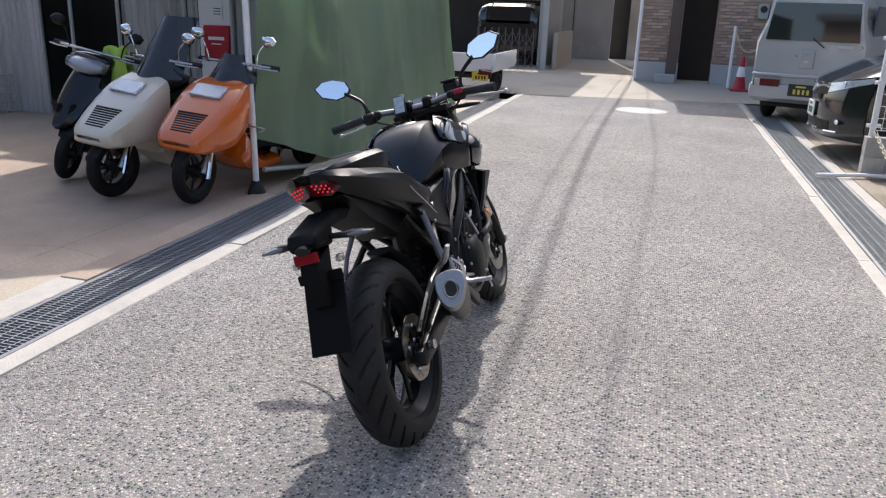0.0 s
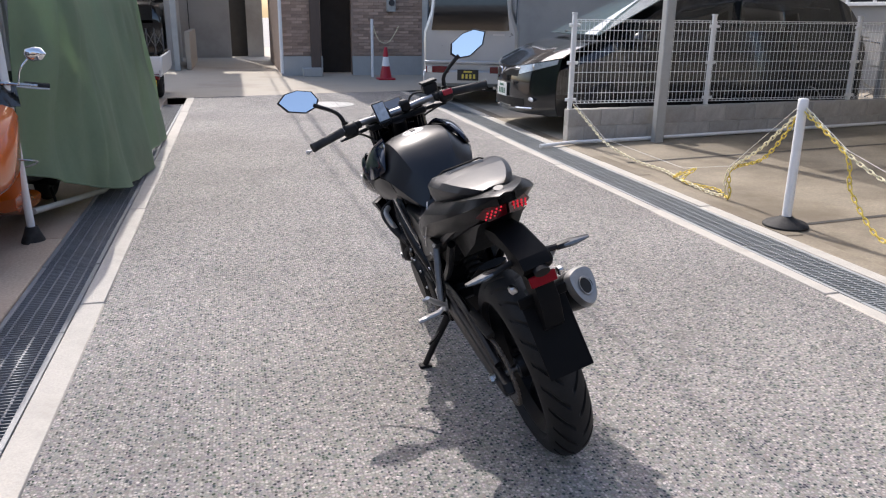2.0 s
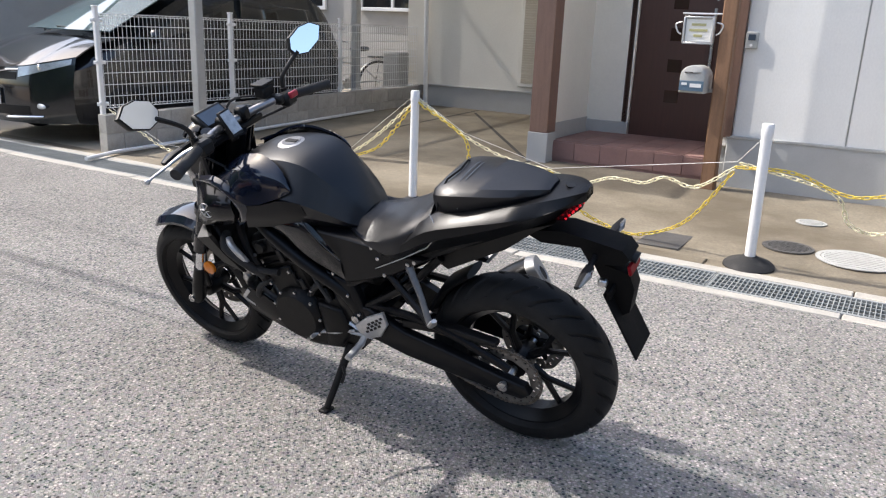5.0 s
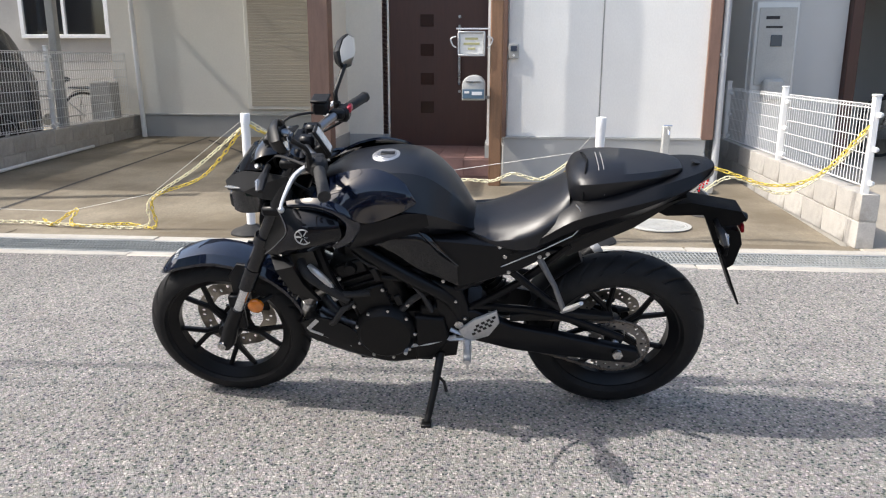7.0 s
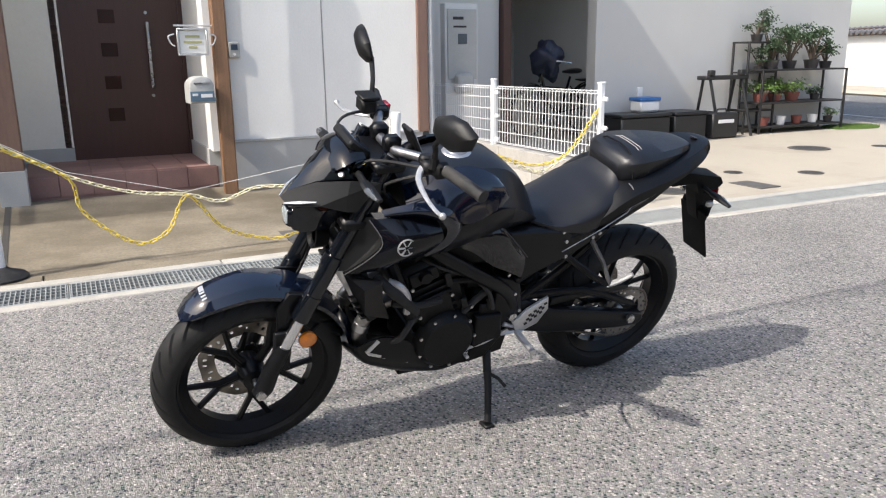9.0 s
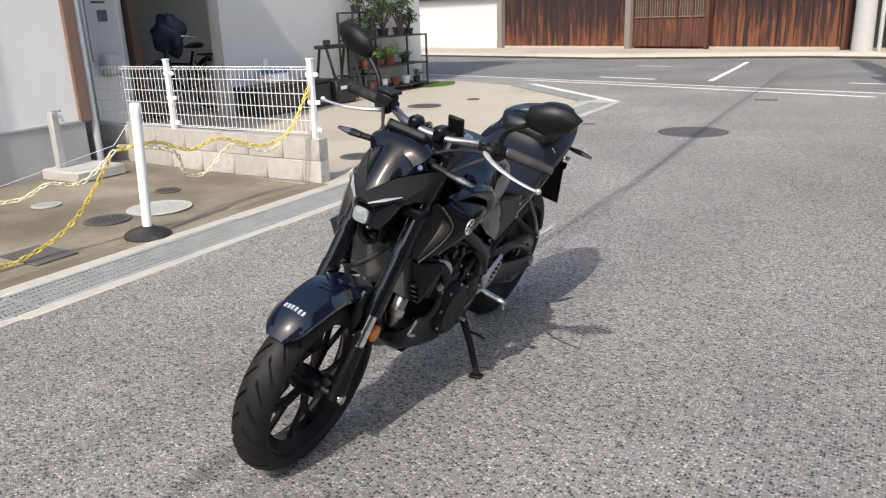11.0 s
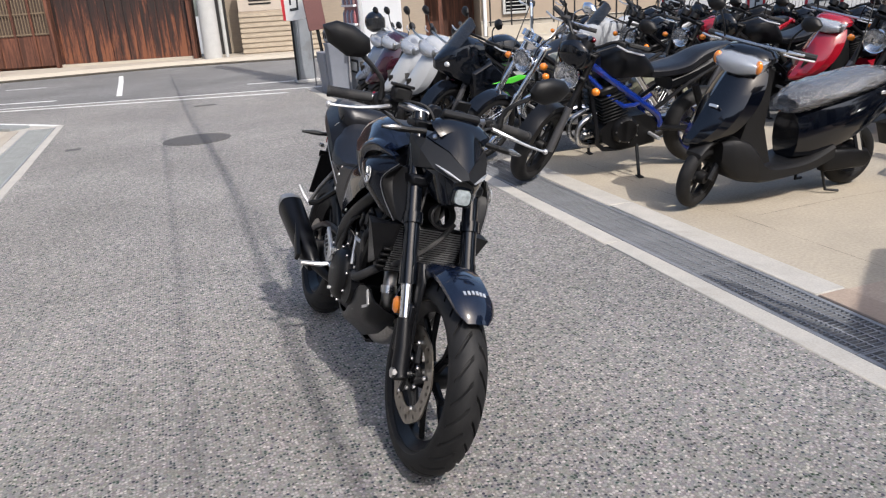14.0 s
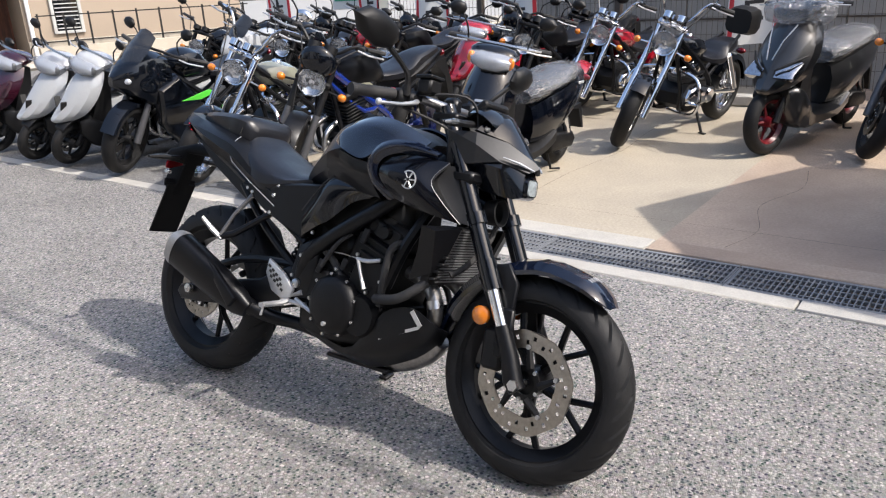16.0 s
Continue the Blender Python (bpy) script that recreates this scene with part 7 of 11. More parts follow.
# ---------- parked motorcycles ----------
FORKGREY = surf("dull_fork_leg", (0.1, 0.1, 0.105), 0.4, metal=0.5, var=0.15)
PALEBOWL = surf("pale_lamp_bowl", (0.36, 0.38, 0.41), 0.2, metal=0.5, var=0.2, scale=10)
DARKTYRE = surf("dark_tyre_rubber", (0.009, 0.009, 0.0095), 0.65, var=0.3, scale=9, dust=0.02, spec=0.25)
PAINT = {
    "black": GLOSS,
    "satin": MATTE,
    "red": surf("red_paint", (0.27, 0.006, 0.016), 0.2, var=0.08, coat=1.0),
    "silver": surf("silver_grey_paint", (0.17, 0.19, 0.23), 0.28, metal=0.5, var=0.06, coat=1.0),
    "dark red": surf("dark_red_rim_paint", (0.12, 0.004, 0.008), 0.35, var=0.1, coat=0.4),
    "blue rim": surf("dark_blue_rim_paint", (0.004, 0.01, 0.075), 0.3, metal=0.2, var=0.1, coat=0.8),
    "white": surf("white_bike_paint", (0.38, 0.39, 0.4), 0.25, var=0.04, coat=1.0),
    "cream": surf("cream_paint", (0.6, 0.54, 0.44), 0.35, var=0.05, coat=0.5),
    "orange": surf("orange_paint", (0.62, 0.12, 0.008), 0.22, var=0.05, coat=1.0),
    "olive": surf("pale_olive_paint", (0.2, 0.2, 0.15), 0.25, var=0.06, coat=1.0),
    "blue": surf("blue_frame_paint", (0.005, 0.024, 0.2), 0.25, metal=0.2, var=0.1, coat=1.0),
    "ink": surf("blue_black_paint", (0.0012, 0.0018, 0.004), 0.16, var=0.1, coat=0.7, spec=0.25),
    "grey": surf("grey_paint", (0.009, 0.0095, 0.011), 0.34, metal=0.3, var=0.1, coat=0.8),
    "maroon": surf("maroon_paint", (0.026, 0.003, 0.009), 0.2, var=0.1, coat=1.0),
    "green": surf("green_accent", (0.08, 0.5, 0.04), 0.3, var=0.05, coat=0.6),
}


def body(stations, mat_, name, parent, label="", nu=3, e=0.55):
    """stations: (y, half width, low z, high z)."""
    m = M().skin([quad_ring(w, z0, z1, y, e) for y, w, z0, z1 in stations], nu, 2 if name == "wrapping_film" else 1)
    if name == "wrapping_film":
        rnd = random.Random(len(m.v))
        m.v = [(x * (1 + rnd.uniform(-0.03, 0.06)), y + rnd.uniform(-0.012, 0.012), z + rnd.uniform(-0.004, 0.009)) for x, y, z in m.v]
        return part(name, m, mat_, parent, label, angle=40)
    return part(name, m, mat_, parent, label)


FRONT_END = ("front_wheel", "fork_tube", "fork_leg", "yoke", "front_fender", "headlight_shell", "gauge", "fly_screen", "indicator_stalk", "indicator", "handlebar", "handlebar_cover", "headlight", "grip", "lever", "mirror_stem", "mirror", "control_cable")


def steer(root, degrees, wb, rake, fixed=()):
    """Turns the front end about the steering head, as it rests on the side stand."""
    foot = Vector((0, wb, 0.3))
    turn = Matrix.Translation(foot) @ Matrix.Rotation(radians(degrees), 4, Vector((0, -rake, 0.68))) @ Matrix.Translation(-foot)
    for ob in root.children:
        name = ob.name.split(".")[0]
        if name in FRONT_END and name not in fixed:
            ob.matrix_local = turn @ Matrix.Translation(ob.location)


def moto(label, m, paint, frame_paint=MATTE, style="naked", chrome=False, lean=-9, rim=None, accent=None, bag=False, screen=False, group="motorcycles on the forecourt", front_rim=None, fender=None, turned=26):
    root = thing("motorcycle", label, "motorcycle", m @ pose(0, 0, 0, 0, lean, 0), group)
    metal = CHROME if chrome else PLASTIC
    cruiser = style == "cruiser"
    wb = 0.82 if cruiser else 0.69
    rake = 0.46 if cruiser else 0.33
    rimmat = rim or (ALLOY if not chrome else CHROME)
    fwid = 0.125 if cruiser else 0.115
    add_wheel(root, "front_wheel", wb, 0.3, 0.3, fwid, 0.215, front_rim or rimmat, 5, (0.06,), 0, paired=not cruiser, wires=40 if cruiser else 0, seg=72, disc_r=(0.09, 0.14), tyre=DARKTYRE)
    add_wheel(root, "rear_wheel", -wb * 0.95, 0.3, 0.3, 0.14, 0.205, rimmat, 5, (0.07,), 0, paired=not cruiser, wires=40 if cruiser else 0, seg=72, disc_r=(0.08, 0.12))
    top_y, top_z = wb - rake * 0.95, 0.98
    f = M()
    for s in (-1, 1):
        f.tube([(0.1 * s, top_y, top_z), (0.1 * s, wb - rake * 0.42, 0.58)], 0.024, 10)
    halves("fork_tube", f, metal, root)
    f = M()
    for s in (-1, 1):
        f.tube([(0.1 * s, wb - rake * 0.42, 0.6), (0.1 * s, wb, 0.29)], [0.027, 0.03], 10)
    halves("fork_leg", f, CHROME if chrome else FORKGREY, root)
    part("yoke", M().box((0, top_y + 0.01, top_z - 0.02), (0.26, 0.08, 0.03), 0.01).box((0, top_y + 0.08, top_z - 0.18), (0.25, 0.08, 0.04), 0.01), metal, root)
    ar = []
    for a in (48, 66, 90, 114, 138) if cruiser else (25, 55, 90, 125, 150):
        t = radians(a)
        r = 0.318
        ar.append([Vector((x * 0.066, wb + (r + d) * math.cos(t), 0.3 + (r + d) * math.sin(t))) for x, d in ((-1, -0.03), (-0.9, 0.0), (0, 0.012), (0.9, 0.0), (1, -0.03), (0.85, -0.01), (0, 0.004), (-0.85, -0.01))])
    part("front_fender", M().skin(ar, 3, 1), fender or paint, root)
    # tank, seat, tail
    if cruiser:
        body([(0.3, 0.05, 0.72, 0.82), (0.24, 0.11, 0.69, 0.86), (0.1, 0.15, 0.68, 0.87), (-0.05, 0.13, 0.66, 0.83), (-0.16, 0.06, 0.65, 0.74)], paint, "fuel_tank", root, e=0.9)
        body([(-0.1, 0.06, 0.64, 0.7), (-0.2, 0.13, 0.6, 0.67), (-0.38, 0.16, 0.58, 0.68), (-0.5, 0.13, 0.62, 0.76), (-0.7, 0.1, 0.68, 0.78), (-0.8, 0.06, 0.7, 0.76)], SEAT, "seat", root)
        rr = []
        for a in (30, 60, 90, 120, 150, 170):
            t = radians(a)
            rr.append([Vector((x * 0.088, -wb * 0.95 + (0.33 + d) * math.cos(t), 0.3 + (0.33 + d) * math.sin(t))) for x, d in ((-1, -0.05), (-0.9, 0.0), (0, 0.012), (0.9, 0.0), (1, -0.05), (0.85, -0.01), (0, 0.004), (-0.85, -0.01))])
        part("rear_fender", M().skin(rr, 3, 1), paint, root)
        if bag:
            body([(-0.5, 0.12, 0.45, 0.7), (-0.75, 0.12, 0.42, 0.7), (-0.95, 0.1, 0.46, 0.68)], SEAT, "saddle_bag", root).location = (0.2, 0, 0)
            body([(-0.85, 0.12, 0.8, 1.02), (-1.0, 0.14, 0.78, 1.04), (-1.12, 0.1, 0.8, 1.0)], PLASTIC, "top_box", root)
    else:
        body([(0.26, 0.07, 0.74, 0.92), (0.16, 0.15, 0.73, 0.98), (0.02, 0.165, 0.73, 0.98), (-0.08, 0.14, 0.73, 0.9), (-0.17, 0.08, 0.72, 0.8)], paint, "fuel_tank", root, e=0.75)
        body([(-0.12, 0.07, 0.72, 0.79), (-0.25, 0.13, 0.72, 0.8), (-0.42, 0.14, 0.74, 0.83), (-0.55, 0.11, 0.79, 0.89), (-0.72, 0.08, 0.84, 0.92), (-0.82, 0.05, 0.87, 0.92)], SEAT, "seat", root)
        body([(-0.3, 0.12, 0.62, 0.73), (-0.5, 0.12, 0.68, 0.79), (-0.7, 0.09, 0.76, 0.86), (-0.88, 0.04, 0.86, 0.9)], paint, "tail_cowl", root)
        part("under_fender", M().prism([(-0.75, 0.8), (-0.88, 0.84), (-1.0, 0.6), (-1.03, 0.45), (-0.98, 0.46), (-0.9, 0.68)], -0.08, 0.08, 0.01), PLASTIC, root)
    part("tail_light", M().ball((0, -0.9 if not cruiser else -1.05, 0.86 if not cruiser else 0.62), (0.05, 0.03, 0.03), 12, 8), LENS_RED, root)
    part("fuel_cap", M().lathe([(0.0, 0.012), (0.035, 0.012), (0.042, 0.0)], (0, 0.08, 0.975 if not cruiser else 0.865), (0, 0, 1), 20), CHROME, root)
    # frame and engine
    f = M()
    for s in (-1, 1):
        f.tube([(0.05 * s, top_y - 0.04, 0.86), (0.14 * s, 0.05, 0.64), (0.13 * s, -0.2, 0.46), (0.11 * s, -0.22, 0.34)], 0.026, 8, smooth=3)
        f.tube([(0.06 * s, top_y - 0.02, 0.78), (0.15 * s, 0.1, 0.56), (0.14 * s, -0.12, 0.62)], 0.017, 8, smooth=3)
    halves("frame", f, frame_paint, root)
    f = M()
    for s in (-1, 1):
        f.tube([(0.13 * s, -0.16, 0.5), (0.12 * s, -0.45, 0.68), (0.08 * s, -0.75, 0.8)], 0.016, 8, smooth=3)
    halves("seat_rail", f, MATTE, root)
    f = M()
    for s in (-1, 1):
        f.tube([(0.05 * s, top_y - 0.02, 0.8), (0.13 * s, 0.3, 0.45), (0.12 * s, 0.22, 0.24), (0.11 * s, -0.2, 0.26)], 0.018, 8, smooth=3)
    halves("cradle", f, MATTE, root)
    casting = DULLALLOY if chrome else ENGINE
    en = part("engine", M().prism([(0.24, 0.3), (0.26, 0.4), (0.18, 0.47), (-0.1, 0.48), (-0.2, 0.4), (-0.18, 0.28), (-0.05, 0.24), (0.16, 0.25)], -0.14, 0.14, 0.02), ENGINE, root)
    if cruiser:
        for d in (-1, 1):
            up = Vector((0, -math.sin(radians(23 * d)), math.cos(radians(23 * d))))
            prof = [(0.05, 0.0)]
            for k in range(8):
                z = 0.02 + 0.021 * k
                prof += [(0.07, z), (0.096, z + 0.002), (0.096, z + 0.009), (0.07, z + 0.012)]
            part("cylinder", M().lathe([*prof, (0.05, 0.2)], Vector((0, 0.05, 0.4)), up, 20), casting, en, "finned cylinder")
            part("rocker_cover", M().box(Vector((0, 0.05, 0.4)) + up * 0.215, (0.15, 0.17, 0.07), 0.025, Matrix.Rotation(radians(23 * d), 3, "X")), CHROME, en, "chrome rocker cover")
            for off in (-0.02, 0.02):
                part("pushrod_tube", M().tube([(0.12, 0.05 + off, 0.4), Vector((0.1, 0.05 + off, 0.4)) + up * 0.2], 0.009, 8), CHROME, en)
        part("primary_cover", M().prism([(0.2, 0.3), (0.235, 0.37), (0.2, 0.44), (0.08, 0.46), (-0.2, 0.43), (-0.26, 0.36), (-0.2, 0.29), (0.05, 0.28)], -0.13, -0.2, 0.03), CHROME, en, "long chrome primary cover")
        part("derby_cover", M().lathe([(0.0, 0.02), (0.055, 0.018), (0.068, 0.0)], (-0.195, -0.12, 0.36), (-1, 0, 0), 22), CHROME, en)
        part("timing_cover", M().lathe([(0.0, 0.05), (0.07, 0.045), (0.09, 0.02), (0.095, 0.0)], (0.14, 0.12, 0.36), (1, 0, 0), 22), CHROME, en)
        part("air_cleaner", M().lathe([(0.0, 0.06), (0.06, 0.06), (0.088, 0.045), (0.09, 0.0)], (0.11, 0.04, 0.6), (1, 0, 0), 24), CHROME, en, "round chrome air cleaner")
        part("air_cleaner", M().lathe([(0.0, 0.04), (0.05, 0.04), (0.07, 0.03), (0.075, 0.0)], (-0.11, 0.06, 0.6), (-1, 0, 0), 24), CHROME, en, "round chrome side cover")
        for s in (-1, 1):
            part("engine_guard", M().tube([(0.07 * s, 0.36, 0.28), (0.3 * s, 0.38, 0.28), (0.35 * s, 0.37, 0.4), (0.28 * s, 0.34, 0.56), (0.07 * s, 0.33, 0.62)], 0.014, 8, smooth=4), CHROME, root, "chrome engine guard")
    else:
        rot = Matrix.Rotation(radians(-14), 3, "X")
        cyl_ = part("cylinder", M().box((0, 0.17, 0.55), (0.26, 0.16, 0.2), 0.02, rot), casting, en)
        for k in range(8):
            part("cooling_fin", M().box(Vector((0, 0.15 + 0.005 * k, 0.47 + 0.024 * k)), (0.3, 0.2, 0.01), 0.003, rot), casting, cyl_)
        part("head_cover", M().box((0, 0.21, 0.675), (0.27, 0.15, 0.06), 0.02, rot), casting, en)
        part("oil_filter", M().cyl((0.02, 0.25, 0.32), (0.02, 0.32, 0.31), 0.036, seg=14), STEEL, en)
        for s in (-1, 1):
            part("engine_cover", M().lathe([(0.0, 0.045), (0.08, 0.045), (0.095, 0.03), (0.105, 0.0)], (0.14 * s, -0.03 + 0.1 * (s < 0), 0.38), (s, 0, 0), 24), casting, en)
        for s in (-1, 1):
            for q in range(7):
                part("engine_bolt", bolt(M(), (0.185 * s, -0.03 + 0.1 * (s < 0) + 0.088 * math.cos(0.9 * q), 0.38 + 0.088 * math.sin(0.9 * q)), (s, 0, 0), 0.007, 0.006), STEEL, en)
    pipe_metal = CHROME if chrome else STEEL
    for s in ((-0.06, 0.06) if not cruiser else (0.12, 0.17)):
        part("exhaust_pipe", M().tube([(s, 0.26, 0.5), (s * 1.2, 0.4, 0.42), (s, 0.38, 0.28), (0.1, 0.1, 0.2), (0.15, -0.2, 0.22)], 0.02, 10, smooth=4), pipe_metal, root)
    part("silencer", M().tube([(0.15, -0.2, 0.22), (0.17, -0.35, 0.26), (0.18, -0.45, 0.29), (0.19, -0.95, 0.4)], [0.03, 0.04, 0.055, 0.055], 14, smooth=2), pipe_metal, root)
    if cruiser:
        part("silencer", M().tube([(0.16, -0.1, 0.3), (0.2, -0.4, 0.34), (0.21, -0.9, 0.4)], [0.025, 0.045, 0.045], 12), pipe_metal, root)
    sw = M()
    sh_ = M()
    for s in (-1, 1):
        sw.tube([(0.12 * s, -0.2, 0.36), (0.12 * s, -wb * 0.95, 0.3)], 0.022, 8)
        sh_.tube([(0.14 * s, -0.48, 0.66), (0.14 * s, -wb * 0.9, 0.34)], 0.028, 10)
    halves("swingarm", sw, MATTE if not cruiser else metal, root)
    halves("shock_absorber", sh_, MATTE if not cruiser else metal, root)
    # lamp, bars, mirrors
    lz = 0.81 if not cruiser else 0.84
    ly = top_y + 0.14
    if style == "sport":
        body([(0.78, 0.03, 0.74, 0.82), (0.66, 0.14, 0.66, 0.92), (0.5, 0.2, 0.56, 1.0), (0.36, 0.22, 0.5, 0.98)], paint, "upper_fairing", root, e=0.6)
        lo = M()
        for s in (-1, 1):
            lo.prism([(0.5, 0.72), (0.3, 0.82), (0.1, 0.62), (-0.05, 0.38), (0.02, 0.24), (0.3, 0.22), (0.48, 0.42)], 0.15 * s, 0.24 * s, 0.05, inset1=0.03)
        halves("side_fairing", lo, paint, root)
        if accent:
            ac_ = M()
            for s in (-1, 1):
                ac_.prism([(0.3, 0.6), (0.02, 0.66), (-0.1, 0.64), (0.1, 0.585)], 0.235 * s, 0.245 * s, 0.004)
            halves("colour_stripe", ac_, accent, root)
        part("windscreen", M().skin([[Vector((x * w, y, z - abs(x) ** 2 * 0.06)) for x in (-1, -0.5, 0, 0.5, 1)] + [Vector((x * w * 0.96, y - 0.006, z - abs(x) ** 2 * 0.06 - 0.004)) for x in (1, 0.5, 0, -0.5, -1)] for y, z, w in ((0.66, 0.92, 0.12), (0.54, 1.05, 0.15), (0.42, 1.17, 0.12))], 3, 1), SMOKE, root, "smoked windscreen")
        hl = M()
        for s in (-1, 1):
            hl.ball((0.08 * s, 0.69, 0.79), (0.055, 0.03, 0.032), 12, 8)
        halves("headlight", hl, LENS_CLEAR, root)
    else:
        hb = part("headlight_shell", M().lathe([(0.03, -0.1), (0.075, -0.07), (0.095, 0.0), (0.098, 0.02)], (0, ly, lz), (0, 1, -0.08), 28), CHROME if chrome else GLOSS, root)
        part("reflector", M().lathe([(0.0, -0.035), (0.03, -0.033), (0.06, -0.02), (0.082, 0.002), (0.092, 0.014)], (0, ly + 0.006, lz), (0, 1, -0.08), 28), BOWL, hb, "bright faceted reflector")
        part("bulb_cap", M().lathe([(0.0, 0.012), (0.02, 0.008), (0.026, -0.01), (0.02, -0.03)], (0, ly + 0.006, lz), (0, 1, -0.08), 16), CHROME, hb)
        part("headlight_lens", M().lathe([(0.0, 0.035), (0.04, 0.032), (0.075, 0.024), (0.093, 0.012)], (0, ly + 0.006, lz), (0, 1, -0.08), 28), HEADGLASS, hb, "round clear headlight glass")
        part("headlight_rim", M().lathe([(0.09, 0.014), (0.099, 0.02), (0.1, 0.0)], (0, ly + 0.004, lz), (0, 1, -0.08), 28), CHROME, hb)
        gm = M()
        for s in (-1, 1):
            gm.lathe([(0.045, -0.03), (0.048, 0.02), (0.0, 0.022)], (0.055 * s, top_y + 0.08, top_z + 0.06), (0, -0.55, 0.85), 20)
        halves("gauge", gm, CHROME if chrome else PLASTIC, root)
        if screen:
            part("fly_screen", M().ball((0, ly - 0.02, lz + 0.14), (0.13, 0.06, 0.11), 16, 10), GLOSS, root)
    iw = M()
    il = M()
    for s in (-1, 1):
        iw.tube([(0.1 * s, ly - 0.06, lz - 0.05), (0.2 * s, ly - 0.06, lz - 0.06)], 0.008, 6)
        il.ball((0.22 * s, ly - 0.055, lz - 0.06), (0.032, 0.03, 0.028), 12, 8)
    halves("indicator_stalk", iw, CHROME if chrome else PLASTIC, root)
    halves("indicator", il, LENS_AMBER, root, "round amber indicator")
    rise = 0.2 if cruiser else 0.08
    if style == "sport":
        rise = -0.02
    hb = [(-0.38, top_y - 0.2, top_z + rise), (-0.2, top_y - 0.06, top_z + rise + 0.02), (-0.08, top_y - 0.01, top_z + 0.02), (0.08, top_y - 0.01, top_z + 0.02), (0.2, top_y - 0.06, top_z + rise + 0.02), (0.38, top_y - 0.2, top_z + rise)]
    part("handlebar", M().tube(hb, 0.012, 8, smooth=4), CHROME if chrome else PLASTIC, root)
    g = M()
    lv = M()
    st = M()
    for s in (-1, 1):
        g.tube([(0.27 * s, top_y - 0.115, top_z + rise + 0.012), (0.39 * s, top_y - 0.205, top_z + rise)], 0.018, 8)
        g.box((0.23 * s, top_y - 0.085, top_z + rise + 0.012), (0.07, 0.05, 0.05), 0.01)
        lv.tube([(0.22 * s, top_y - 0.03, top_z + rise + 0.01), (0.3 * s, top_y - 0.04, top_z + rise), (0.4 * s, top_y - 0.11, top_z + rise - 0.01)], 0.007, 6)
        st.tube([(0.24 * s, top_y - 0.08, top_z + rise + 0.03), (0.25 * s, top_y - 0.06, top_z + rise + 0.12), (0.33 * s, top_y - 0.07, top_z + rise + 0.19)], 0.006, 6, smooth=3)
    halves("grip", g, RUBBER, root)
    halves("lever", lv, ALLOY, root)
    halves("mirror_stem", st, CHROME if chrome else PLASTIC, root)
    for s in (-1, 1):
        sh, gl = mirror_head(s, (0.37 * s, top_y - 0.075, top_z + rise + 0.2), (0, -10 * s, 0), 0.068, 0.048)
        o = part("mirror", sh, CHROME if chrome else PLASTIC, root)
        part("mirror_glass", gl, MIRROR, o)
    part("side_stand", M().tube([(-0.13, -0.05, 0.25), (-0.24, -0.03, 0.045)], 0.013, 8).box((-0.25, -0.03, 0.042), (0.06, 0.04, 0.01), 0.003), PLASTIC, root)
    pg = M()
    for s in (-1, 1):
        pg.tube([(0.13 * s, -0.14 + (0.35 if cruiser else 0), 0.33), (0.28 * s, -0.14 + (0.35 if cruiser else 0), 0.33)], 0.014, 8)
    halves("foot_peg", pg, ALLOY if not chrome else CHROME, root)
    cb = M()
    for p in (((-0.22, top_y - 0.07, top_z + rise), (-0.12, top_y + 0.12, top_z + 0.02), (-0.03, top_y + 0.04, 0.8)), ((0.22, top_y - 0.07, top_z + rise), (0.12, top_y + 0.13, top_z), (0.06, wb - 0.1, 0.5))):
        cb.tube(p, 0.005, 5, smooth=5)
    part("control_cable", cb, RUBBER, root)
    steer(root, turned, wb, rake, ("headlight", "mirror", "mirror_stem") if style == "sport" else ())
    return root


